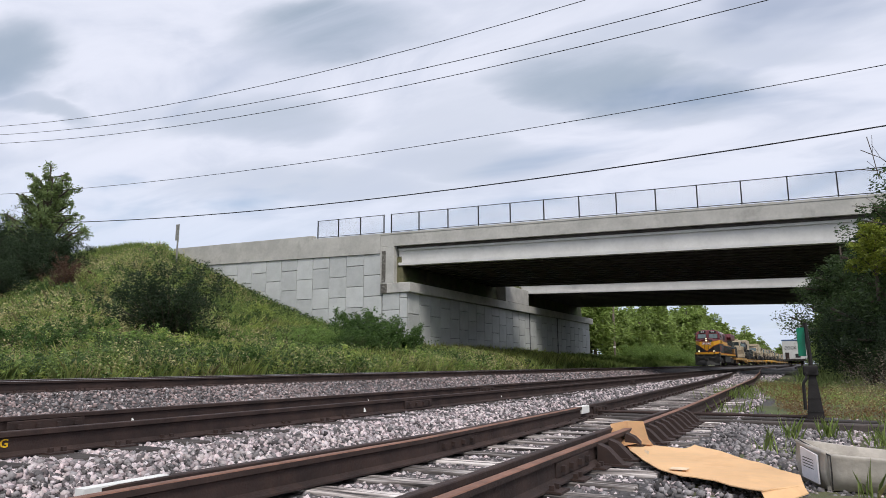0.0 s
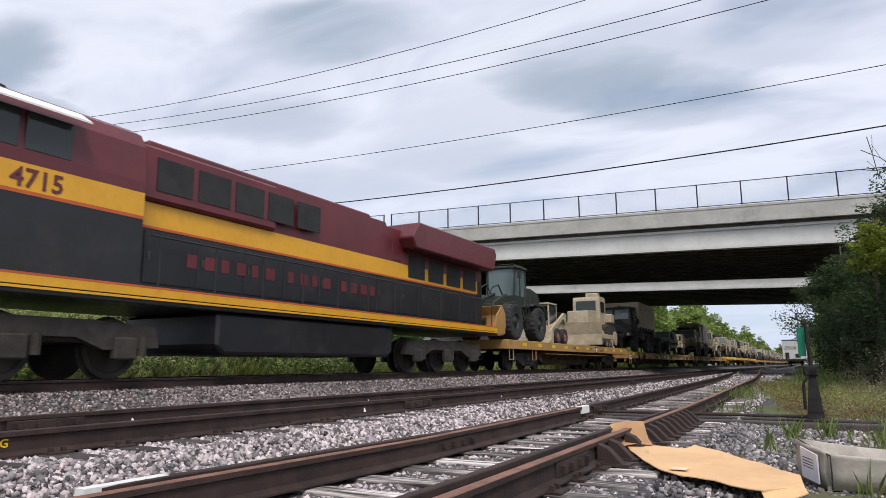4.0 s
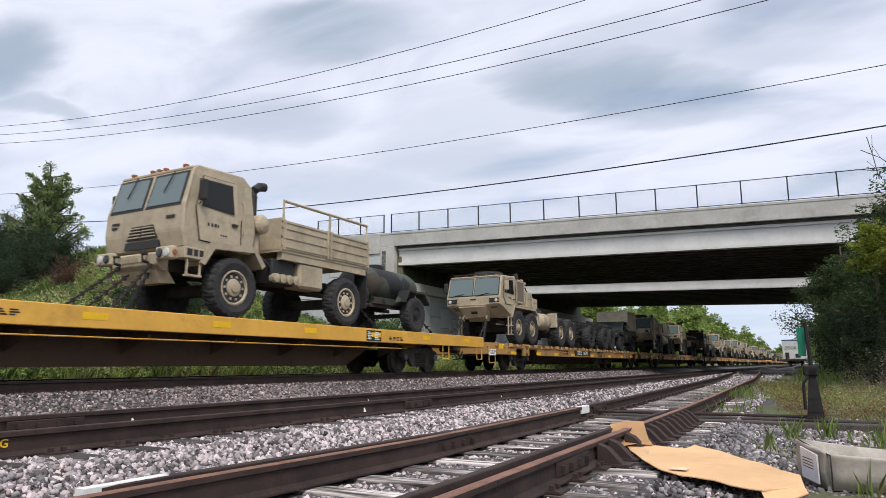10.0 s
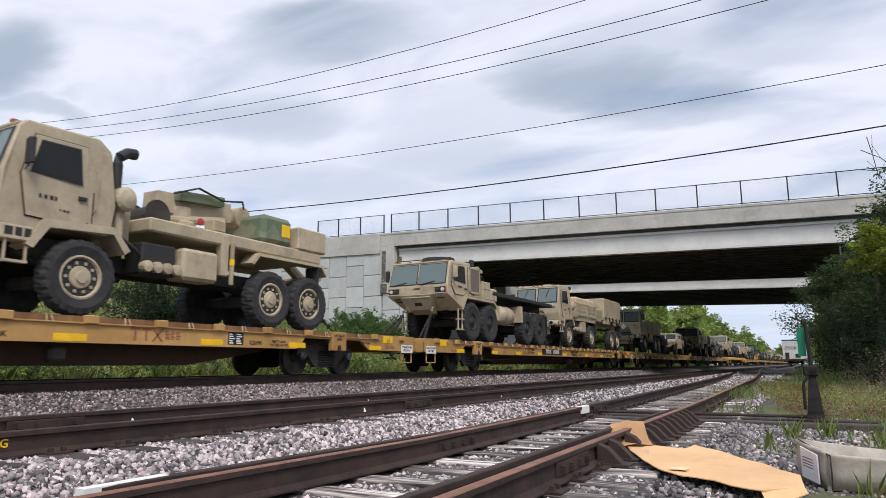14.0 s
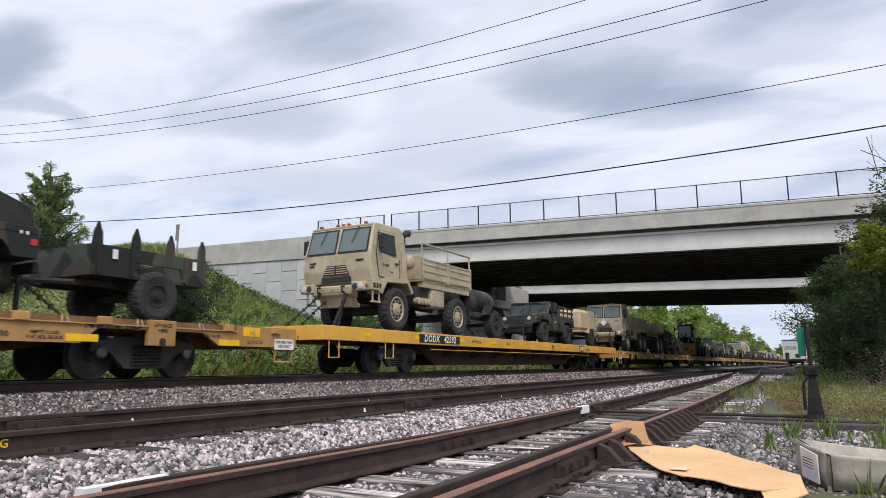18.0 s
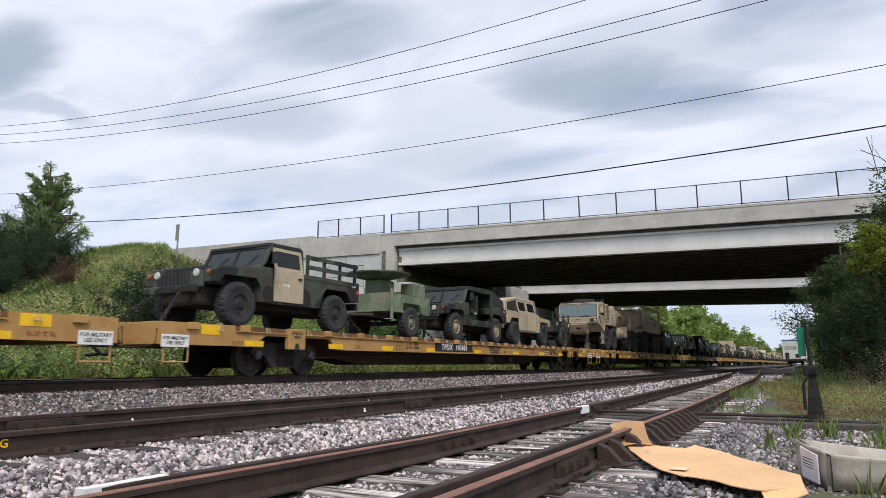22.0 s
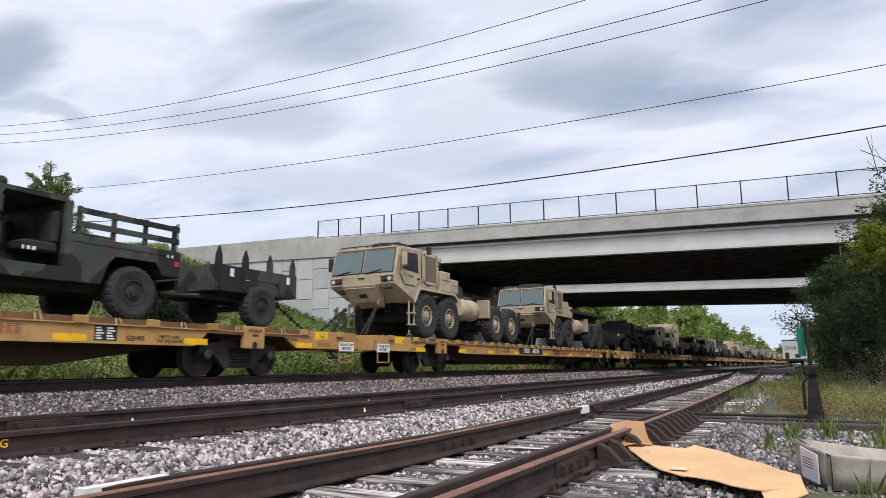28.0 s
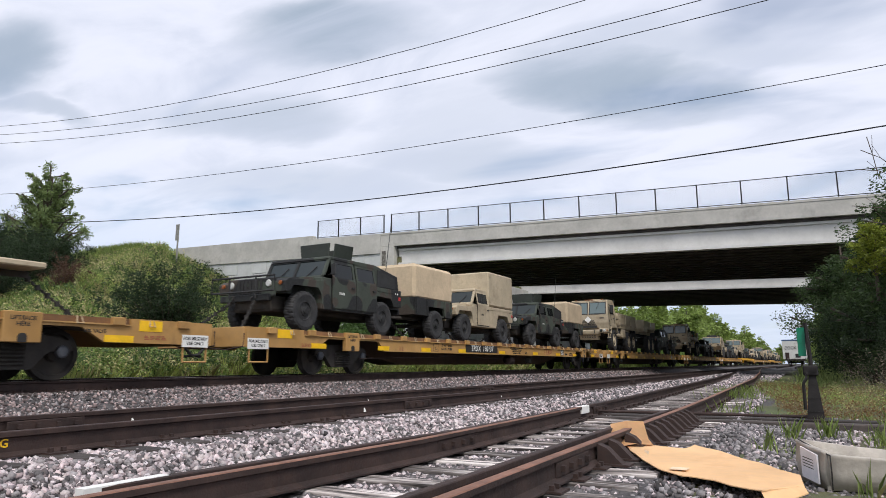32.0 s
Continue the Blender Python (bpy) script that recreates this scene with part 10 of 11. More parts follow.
def make_plants():
    tree("left", 9.3, 4.5, 46, 24000, 0.105, LEAF_MID, 0.06, label="tall loose-crowned green tree on the embankment", fuzz=0.075, twigs=14, rise=1.5)
    plant("left", -51.8, 30.2)
    tree("dark_bush", 3.3, 1.55, 90, 30000, 0.050, LEAF_BUSH, bush=True, label="dense dark green bush on the slope", name="bush", fuzz=0.13)
    for x, y, r, s in ((-24.6, 20.0, 0.4, 1.10), (-47.0, 25.5, 1.2, 1.15), (-43.5, 22.2, 2.2, 1.0), (-49.5, 25.0, 3.0, 1.3), (-52.0, 27.0, 3.0, 1.4), (-56.5, 28.5, 0.3, 1.7), (-54.5, 30.0, 4.1, 1.6), (-49.0, 29.0, 5.0, 1.2)):
        plant("dark_bush", x, y, r, s)
    tree("russet_bush", 2.4, 0.8, 40, 6000, 0.055, LEAF_RED, bush=True, label="russet-leaved shrub among the dark bushes", name="bush", fuzz=0.14)
    plant("russet_bush", -39.4, 24.4, 0.0, 0.9)
    tree("green_bush", 2.6, 2.0, 60, 13000, 0.062, LEAF, bush=True, label="leafy green shrub beside the track", name="bush", fuzz=0.15)
    for x, y, s in ((-21.2, 24.6, 0.72), (-22.8, 28.0, 0.75), (-25.5, 31.5, 0.70), (-19.4, 27.0, 0.45), (-28.5, 33.5, 0.55), (-18.8, 17.2, 0.42), (-19.2, 12.5, 0.40)):
        plant("green_bush", x, y, x * 1.7, s)
    tree("vine_bush", 2.5, 1.7, 64, 15000, 0.068, LEAF_VINE, bush=True, label="dark bramble thicket with arching shoots", name="bush", fuzz=0.13)
    for x, y, s in ((-20.6, 29.4, 1.05), (-22.0, 31.6, 1.15), (-19.6, 27.6, 0.70), (-20.8, 33.0, 0.9), (-23.6, 32.8, 0.95)):
        plant("vine_bush", x, y, x * 2.9, s)
    # low rank growth that breaks up the slope
    for key, mt, lab in (("rank_lime", FORB_LIME, "low yellow-green shrub on the slope"), ("rank_green", LEAF, "low green shrub on the slope"), ("rank_dark", LEAF_VINE, "low dark green shrub on the slope")):
        tree(key, 1.3, 0.85, 34, 3600, 0.052, mt, bush=True, label=lab, name="bush", fuzz=0.16)
    keys = ("rank_dark", "rank_lime", "rank_green", "rank_dark", "rank_green")
    for i in range(58):
        y = 9.5 + (i * 7.31) % 29.5
        x = -16.6 - ((i * 3.77) % 1.0) * min(26.0, y * 1.9 - 14.0) * (0.55 if i % 3 else 1.0)
        plant(keys[i % 5], x, y, i * 1.7, 0.55 + 0.55 * ((i * 0.377) % 1.0))
    # right of the tracks, in front of the bridge
    tree("right", 7.0, 3.1, 52, 46000, 0.072, LEAF_DARK, 0.04, label="dense dark green tree beside the siding", fuzz=0.15, twigs=12)
    plant("right", 3.3, 27.0, 0.2, 1.0)
    plant("right", 4.9, 23.0, 2.2, 1.0)
    plant("right", 1.5, 33.5, 4.0, 0.85)
    plant("right", 7.8, 30.0, 1.0, 1.15)
    plant("right", 4.6, 36.5, 5.2, 0.98)
    plant("dark_bush", 2.0, 28.0, 1.0, 0.9)
    plant("dark_bush", 2.9, 23.4, 2.0, 0.72)
    plant("dark_bush", 4.0, 20.0, 2.9, 0.72)
    tree("lime", 3.2, 1.5, 24, 8000, 0.07, LEAF_LIME, 0.2, label="young lime-green tree among darker ones", fuzz=0.16)
    plant("lime", 2.0, 25.0, 0, 0.7, 3.3)
    # behind the bridges
    tree("far", 11.0, 4.9, 40, 8500, 0.33, LEAF_FAR, 0.06, label="tall leafy tree in the line behind the bridge", fuzz=0.2)
    k = 0
    for y in list(range(92, 160, 10)) + list(range(160, 330, 14)):
        k += 1
        plant("far", -24.0 - 3 * math.sin(k * 1.9) + (2 if y > 150 else 0) + (y > 180) * 3.0, y, k * 1.3, 0.85 + 0.25 * math.sin(k * 2.3))
        if y < 200:
            plant("far", -31.0 - 2 * math.cos(k), y + 4, k * 2.1, 1.0)
        if y < 140:
            plant("green_bush", -19.0 + math.sin(k * 3), y, k, 1.15)
            plant("green_bush", -20.5 + math.sin(k * 5), y + 4.5, k, 1.3)
        plant("far", 5.5 + 2.5 * math.cos(k * 1.7), y, k * 0.7, 0.9)
    for i, (x, y, q) in enumerate(((-26.0, 138, 1.15), (-22.5, 150, 1.2), (-24.0, 158, 1.3), (-23.0, 168, 1.35), (-26.0, 176, 1.4), (-24.5, 186, 1.4), (-27.5, 128, 1.1), (-29.0, 150, 1.25))):
        plant("far", x, y, i * 2.3, q)
    for i in range(7):
        plant("far", -18 + i * 5.5, 338 + (i % 3) * 5, i, 0.8)
    for i in range(8):
        plant("far", 10 + (i % 2) * 3, 46 + i * 5.5, i * 1.1, 0.8)
    # dead twigs that reach into the view
    bm = B()
    for a, b in (((2.9, 24.0, 6.6), (1.9, 24.0, 7.5)), ((2.9, 24.0, 6.4), (1.7, 24.0, 6.9)), ((2.3, 24.0, 6.5), (2.1, 24.0, 7.9)), ((3.0, 24.0, 5.2), (1.5, 24.0, 5.75)), ((3.2, 24.0, 4.6), (1.75, 24.0, 5.25))):
        a, b = Vector(a), Vector(b)
        mid = (a + b) / 2 + Vector((0, 0, 0.12))
        tube(bm, [a, mid, b], 0.012, 4, cap=False)
        tube(bm, [mid, mid + (b - a) * 0.3 + Vector((0.1, 0, 0.2))], 0.007, 4, cap=False)
    dead = thing("dead_branches", "bare dead twigs above the trees", "branch", at=(0, 0, 0))
    part("twigs", bm, BARK, dead)


make_plants()


def blades(name, x, y, h0, h1, w, material, label, lean=0.35):
    """Bent grass blades, two triangles high."""
    n = len(x)
    z = height(x, y)
    h = h0 if h1 is None else rnd.uniform(h0, h1, n)
    az = rnd.uniform(0, 2 * math.pi, n)
    d = np.stack([np.cos(az), np.sin(az)], 1)
    ln = h * lean * rnd.uniform(0.2, 1.6, n)
    ww = w * rnd.uniform(0.6, 1.4, n)
    p = np.stack([-d[:, 1], d[:, 0]], 1) * ww[:, None]
    base = np.stack([x, y, z - 0.03], 1)
    z0 = np.zeros(n)
    v0 = base - np.c_[p, z0]
    v1 = base + np.c_[p, z0]
    mid = base + np.c_[d * (ln * 0.38)[:, None], h * 0.6]
    v2 = mid + np.c_[p * 0.7, z0]
    v3 = mid - np.c_[p * 0.7, z0]
    tip = base + np.c_[d * ln[:, None], h]
    me = quads_mesh(name, np.stack([v0, v1, v2, tip, v3], 1).reshape(-1, 3), 5, material)
    ob = new(name, me)
    return tagged(ob, label, "grass", kind="stuff")


def scatter(n, x0, x1, y0, y1, patch=None, thr=0.0, sc=0.3, off=0.0):
    x, y = rnd.uniform(x0, x1, n), rnd.uniform(y0, y1, n)
    if patch:
        q = np.sin(x * sc * 1.7 + off) * np.cos(y * sc * 1.3 + off * 2) + 0.6 * np.sin((x + y) * sc * 2.9 + off * 3) + rnd.normal(size=n) * 0.35
        k = q > thr
        x, y = x[k], y[k]
    k = ~((y > BR_Y - 0.1) & (x < ABUT_X + 0.1) & (y < 87.5))
    return x[k], y[k]


def drift(x, y, seed, size):
    """Smooth value noise from 0 to 1 over the plan, two octaves."""
    g = np.random.default_rng(seed).uniform(size=(64, 64))
    out = 0
    for amp, sz in ((0.65, size), (0.35, size * 0.37)):
        u, v = (x + 200) / sz, (y + 200) / sz
        i, j = np.floor(u).astype(int), np.floor(v).astype(int)
        a, b = u - i, v - j
        a, b = a * a * (3 - 2 * a), b * b * (3 - 2 * b)
        q = lambda p, r: g[p % 64, r % 64]
        out = out + amp * ((q(i, j) * (1 - a) + q(i + 1, j) * a) * (1 - b) + (q(i, j + 1) * (1 - a) + q(i + 1, j + 1) * a) * b)
    return out


def slope_spots(n, seed, lo, x0=-58.0, x1=-15.4):
    """Plant spots on the embankment in drifts, closer together at its foot; with them the plants' coarseness."""
    x, y = rnd.uniform(x0, x1, n * 4), rnd.uniform(7.0, 41.0, n * 4)
    d = np.hypot(x, y)
    k = (x > -2.05 * y - 2) & (rnd.uniform(size=n * 4) < np.clip(26.0 / d, 0, 1) ** 1.3)
    k &= drift(x, y, seed, 2.9) + rnd.normal(size=n * 4) * 0.05 > lo
    x, y, d = x[k][:n], y[k][:n], d[k][:n]
    return x, y, np.clip(d / 24.0, 0.85, 2.0)


def forbs(name, x, y, g, k, h0, h1, leaf, material, label):
    """Leafy upright weeds: k leaves up each stem, wider below; g: coarseness."""
    n = len(x)
    h = rnd.uniform(h0, h1, n)
    u = rnd.uniform(0.08, 1.0, (n, k))
    r = (0.05 + 0.15 * (1 - u)) * np.sqrt(g)[:, None]
    az = rnd.uniform(0, 2 * math.pi, (n, k))
    tilt_ = rnd.normal(size=(n, 2)) * 0.10
    px = x[:, None] + np.cos(az) * r + tilt_[:, :1] * u * h[:, None]
    py = y[:, None] + np.sin(az) * r + tilt_[:, 1:] * u * h[:, None]
    pz = height(x, y)[:, None] + u * h[:, None]
    c = np.stack([px, py, pz], -1).reshape(-1, 3)
    me = leaves(name, c, leaf * np.repeat(np.sqrt(g), k), material)
    return tagged(part(name, me, None, None), label, "weeds", kind="stuff")


def tufts(name, x, y, g, k, h0, h1, w, material, label, lean):
    """Grass tussocks of k blades that spread from one root."""
    n = len(x)
    h = np.repeat(rnd.uniform(h0, h1, n), k) * rnd.uniform(0.55, 1.0, n * k)
    gx = np.repeat(x, k) + rnd.normal(size=n * k) * 0.07
    gy = np.repeat(y, k) + rnd.normal(size=n * k) * 0.07
    return blades(name, gx, gy, h, None, w * np.repeat(g, k), material, label, lean)


def make_grass():
    # slope left of the main line: leafy weeds, grasses and seed heads in drifts
    for label, mt, n, seed, lo, k, h0, h1, leaf in (
            ("leafy dark green weeds on the embankment, coloured to stand in for shadow", FORB_DARK_SHADE, 9000, 1, 0.52, 16, 0.30, 0.85, 0.062),
            ("leafy mid-green weeds on the embankment", FORB, 12000, 2, 0.46, 16, 0.30, 0.90, 0.058),
            ("yellow-green leafy weeds on the embankment", FORB_LIME, 9000, 3, 0.53, 15, 0.30, 0.85, 0.055),
            ("straw-coloured seed heads on the slope", STRAW, 7000, 5, 0.52, 13, 0.45, 1.10, 0.050),
            ("brownish low scrub spread over the slope", RUSTY_GREEN, 8000, 4, 0.56, 13, 0.20, 0.60, 0.052)):
        x, y, g = slope_spots(n, seed, lo)
        forbs("weeds", x, y, g, k, h0, h1, leaf, mt, label)
    for label, mt, n, seed, lo, k, h0, h1, w, ln in (
            ("rough dark grass on the embankment", GRASS_DARK, 5000, 11, 0.46, 9, 0.25, 0.60, 0.012, 0.60),
            ("lush green grass tussocks on the slope", GRASS, 4500, 12, 0.52, 10, 0.40, 0.90, 0.012, 0.50),
            ("tall yellow-green grass on the slope", GRASS_LIME, 3500, 13, 0.54, 10, 0.45, 1.00, 0.011, 0.45),
            ("dry straw-coloured grass on the slope", STRAW, 2600, 14, 0.54, 8, 0.45, 1.05, 0.009, 0.45)):
        x, y, g = slope_spots(n, seed, lo)
        tufts("grass", x, y, g, k, h0, h1, w, mt, label, ln)
    # rank growth at the foot, bright and dark in turn; the dark paints in shadow
    for label, mt, n, seed, lo, h1, leaf in (("leafy weeds at the foot of the slope, darkened to stand in for shadow", FORB_DARK_SHADE, 3600, 31, 0.44, 1.10, 0.060), ("green leafy weeds at the foot of the slope", FORB, 2300, 32, 0.48, 1.15, 0.055), ("yellow-green weeds at the foot of the slope", FORB_LIME, 1100, 33, 0.56, 1.20, 0.050), ("straw-coloured seed grass at the foot of the slope", STRAW, 800, 34, 0.56, 1.30, 0.042)):
        x, y, g = slope_spots(n, seed, lo, -21.0, -15.6)
        forbs("weeds", x, y, g, 24, 0.35, h1, leaf, mt, label)
    x, y, g = slope_spots(1100, 22, 0.55, -20.5, -15.5)
    tufts("tall_grass", x, y, g, 12, 0.50, 1.15, 0.011, GRASS_LIME, "tall yellow-green grass at the foot of the slope", 0.40)
    # dark seed stalks that stand over the rest
    x, y, g = slope_spots(260, 41, 0.45, -30, -16.5)
    bm_pts = np.repeat(np.c_[x, y, height(x, y)], 9, 0) + np.c_[rnd.normal(size=(len(x) * 9, 2)) * 0.022, np.tile(np.linspace(1.05, 1.45, 9), len(x))]
    tagged(part("seed_stalks", leaves("seed_stalks", bm_pts, 0.035, SEED), None, None), "dark brown dock seed stalks among the weeds", "weeds", kind="stuff")
    blades("seed_stalks", x, y, 1.2, 1.45, 0.005, SEED, "thin brown weed stalks", 0.05)
    x, y = scatter(9000, -17.0, -14.2, 2, 60)
    blades("grass", x, y, 0.10, 0.40, 0.007, GRASS_DARK, "green grass along the ballast edge")
    x, y = scatter(5000, -16.6, -14.0, 4, 40)
    blades("dry_grass", x, y, 0.10, 0.35, 0.007, RUSTY, "rust-brown dead weeds along the ballast", 0.8)
    # in front of the abutment
    x, y = scatter(3800, -25, -15.2, 41, 100)
    tufts("tall_grass", x, y, np.full(len(x), 1.7), 10, 0.35, 0.95, 0.010, GRASS, "long green grass in front of the abutment", 0.4)
    x, y = scatter(1500, -25, -17, 41, 62)
    tufts("tall_grass", x, y, np.full(len(x), 1.6), 10, 0.5, 1.25, 0.008, GRASS_LIME, "tall pale grass in front of the abutment", 0.35)
    x, y = scatter(1100, -46, -26, 39.3, 40.95)
    tufts("grass", x, y, np.full(len(x), 1.9), 12, 0.3, 0.9, 0.008, GRASS_DARK, "long grass against the wing wall", 0.35)
    x, y = scatter(800, -47, -26, 39.6, 40.9)
    forbs("weeds", x, y, np.full(len(x), 1.5), 14, 0.3, 1.0, 0.07, FORB_DARK_SHADE, "leafy scrub against the wing wall")
    # skyline tuft
    x, y = scatter(9000, -62, -54, 37, 44)
    blades("grass", x, y, 0.5, 1.2, 0.02, GRASS, "tall feathery grass on the hill top")
    # right of the turnout
    for mt, n, thr, off, h1, leaf, lab in ((RUSTY, 8000, -0.5, 1.0, 0.22, 0.022, "rust-brown dying weeds beside the siding"), (FORB, 4600, 0.0, 2.0, 0.34, 0.026, "low green weeds beside the siding"), (STRAW, 1500, 0.3, 3.0, 0.36, 0.020, "straw-coloured dry grass beside the siding"), (FORB_LIME, 1800, 0.3, 4.0, 0.30, 0.022, "yellow-green weeds beside the siding")):
        x, y = scatter(n, -2.3, 4.5, 12.2, 28, True, thr, 0.6, off)
        k = x > -0.35 - np.clip((y - 12) * 0.105, 0, 1.45)
        forbs("weeds", x[k], y[k], np.full(k.sum(), 0.5), 14, 0.05, h1, leaf, mt, lab)
    x, y = scatter(900, 0.6, 6.0, 15.5, 23, True, -0.2, 0.7, 5.0)
    forbs("dead_reeds", x, y, np.full(len(x), 0.3), 22, 0.4, 1.35, 0.030, REED, "tall dead grey reeds below the trees")
    x, y = scatter(900, 0.3, 5.0, 13.5, 23, True, 0.1, 0.7, 5.0)
    forbs("weeds", x, y, np.full(len(x), 0.5), 14, 0.10, 0.5, 0.026, STRAW, "dry seed heads below the trees")
    x, y = scatter(1300, 0.25, 3.0, 6.4, 12.5)
    k = rnd.uniform(size=len(x)) < np.clip((x - 0.25) * 0.8, 0.02, 1)
    blades("grass", x[k], y[k], 0.05, 0.26, 0.0025, GRASS, "thin green weeds at the edge of the stones")
    x, y = scatter(500, 0.0, 3.0, 4.8, 6.4)
    k = rnd.uniform(size=len(x)) < np.clip((x - 0.2) * 0.6, 0.02, 1)
    blades("dry_grass", x[k], y[k], 0.05, 0.22, 0.002, STRAW, "thin dry grass stalks", 0.6)
    # single weed clumps
    cl = []
    for cx, cy, r, n in ((-0.30, 9.0, 0.05, 40), (-0.45, 7.6, 0.12, 24), (0.10, 9.4, 0.05, 60), (0.62, 8.6, 0.10, 50), (0.95, 9.6, 0.14, 90), (1.1, 8.6, 0.15, 80), (0.72, 7.2, 0.06, 40), (0.25, 5.25, 0.04, 14), (0.50, 5.25, 0.05, 22), (-1.2, 12.6, 0.25, 80), (-1.6, 17.5, 0.3, 200), (-1.75, 20.5, 0.35, 240)):
        cl.append(np.c_[rnd.normal(cx, r, n), rnd.normal(cy, r, n)])
    c = np.concatenate(cl)
    blades("weed_clumps", c[:, 0], c[:, 1], 0.08, 0.32, 0.0038, GRASS, "upright green weed clumps among the stones", 0.35)
    # far fields hide the horizon's edge
    x, y = scatter(20000, -3.5, 6, 28, 120)
    k = (x > -0.6) | ((y > 60) & (x > -1.0))
    blades("grass", x[k], y[k], 0.2, 0.6, 0.03, GRASS_DARK, "weeds along the siding")


make_grass()


# ---------------- loose stones ----------------
def make_stones():
    base = np.array([(x, y, z) for x in (-1, 1) for y in (-1, 1) for z in (-1, 1)]) * 0.62
    tri = np.array([(0, 1, 3), (0, 3, 2), (4, 6, 7), (4, 7, 5), (0, 4, 5), (0, 5, 1), (2, 3, 7), (2, 7, 6), (0, 2, 6), (0, 6, 4), (1, 5, 7), (1, 7, 3)])

    def heap(name, x, y, r0, r1, material, label):
        n = len(x)
        z = height(x, y) + np.where((x > near_rail_x(y) - 2.1) & (x < near_rail_x(y) + 0.6) & (y < 26), -0.022, 0)
        v = base[None] * rnd.uniform(0.55, 1.25, (n, 8, 3)) * rnd.uniform(0.65, 1.25, (n, 1, 3))
        q = rnd.normal(size=(n, 4))
        q /= np.linalg.norm(q, axis=1)[:, None]
        w_, a, b, c = q.T
        R = np.stack([1 - 2 * (b * b + c * c), 2 * (a * b - c * w_), 2 * (a * c + b * w_), 2 * (a * b + c * w_), 1 - 2 * (a * a + c * c), 2 * (b * c - a * w_), 2 * (a * c - b * w_), 2 * (b * c + a * w_), 1 - 2 * (a * a + b * b)], 1).reshape(n, 3, 3)
        r = rnd.uniform(r0, r1, n)
        v = np.einsum("nij,nkj->nki", R, v) * r[:, None, None]
        v += np.stack([x, y, z + r * rnd.uniform(-0.1, 0.55, n)], 1)[:, None]
        f = (np.arange(n) * 8)[:, None, None] + tri[None]
        me = bpy.data.meshes.new(name)
        me.vertices.add(n * 8)
        me.vertices.foreach_set("co", v.astype(np.float32).ravel())
        me.loops.add(n * 36)
        me.loops.foreach_set("vertex_index", f.astype(np.int32).ravel())
        me.polygons.add(n * 12)
        me.polygons.foreach_set("loop_start", np.arange(0, n * 36, 3, dtype=np.int32))
        me.update()
        me.materials.append(material)
        tagged(new(name, me), label, "stones", kind="stuff")

    def spots(n, x0, x1, y0, y1):
        x, y = rnd.uniform(x0, x1, n), rnd.uniform(y0, y1, n)
        # only the wedge of ground that lies before the camera
        k = (x < 0.30 * y) & (x > -2.3 * y - 1.0)
        for rx in (MAIN_X - GAUGE, MAIN_X + GAUGE, SIDE_X - GAUGE, SIDE_X + GAUGE):
            k &= np.abs(x - rx) > 0.09
        for fx in (near_rail_x, far_rail_x):
            k &= np.abs(x - fx(y)) > 0.12
        k &= (y > 9.8) | ((np.abs(x - np.interp(y, [-8, 2.6, 5, 9, 10], [-3.45, -3.10, -2.965, -3.02, -3.06])) > 0.08) & (np.abs(x + 1.78) > 0.10))
        # ties of the turnout stay half clear
        tie = (x > near_rail_x(y) - 2.1) & (x < near_rail_x(y) + 0.5) & (np.abs((y - 1.0) / 0.54 - np.round((y - 1.0) / 0.54)) < 0.24)
        k &= ~tie | (rnd.uniform(size=n) < 0.36)
        side_tie = (np.abs(x - SIDE_X) < 1.32) & (np.abs((y + 1.0) / 0.52 - np.round((y + 1.0) / 0.52)) < 0.22) & (y < 26)
        k &= ~side_tie | (rnd.uniform(size=n) < 0.30)
        return x[k], y[k]
    lab = "pale grey and pinkish crushed stone ballast"
    for n, q, r0, r1 in ((30000, (-5.2, -1.2, 2.2, 9), 0.012, 0.034), (32000, (-11.2, -3.6, 1.5, 12), 0.013, 0.035), (28000, (-11.5, -1.0, 9, 24), 0.016, 0.040), (14000, (-11.6, -1.6, 22, 50), 0.030, 0.055), (22000, (-3.6, -1.2, 2.2, 14), 0.010, 0.028)):
        x, y = spots(n, *q)
        r = rnd.uniform(size=len(x))
        for lo, hi, m, lb in ((0.0, 0.58, STONE, lab), (0.58, 0.86, STONE_DARK, "dark grey crushed stone among the ballast"), (0.86, 1.0, STONE_PALE, "near-white crushed stone among the ballast")):
            k = (r >= lo) & (r < hi)
            if m is STONE:
                b_ = k & (x < SIDE_X - 1.2)
                k &= ~b_
                if b_.any():
                    heap("ballast_stones", x[b_], y[b_], r0, r1, STONE_BROWN, "brownish crushed stone below the main line")
            elif m is STONE_PALE:
                k &= (x > SIDE_X - 1.2) | (rnd.uniform(size=len(x)) < 0.35)
            heap("ballast_stones", x[k], y[k], r0, r1, m, lb)
    x, y = spots(5200, -1.75, 0.3, 4.2, 12.5)
    heap("cinder_stones", x, y, 0.014, 0.036, STONE_DARK, "dark grey broken stone beside the turnout")
    x, y = spots(3000, -2.9, -1.2, 3.0, 14.0)
    heap("cinder_stones", x, y, 0.012, 0.030, STONE, "grey broken stone between the turnout rails")
    x, y = spots(3600, -1.75, 0.6, 4.2, 12.5)
    heap("cinder_stones", x, y, 0.012, 0.026, STONE, "paler small stones beside the turnout")
    x, y = spots(3000, -13.9, -12.4, 3, 30)
    heap("ballast_stones", x, y, 0.03, 0.05, STONE, "pale grey and pinkish crushed stone ballast")


make_stones()


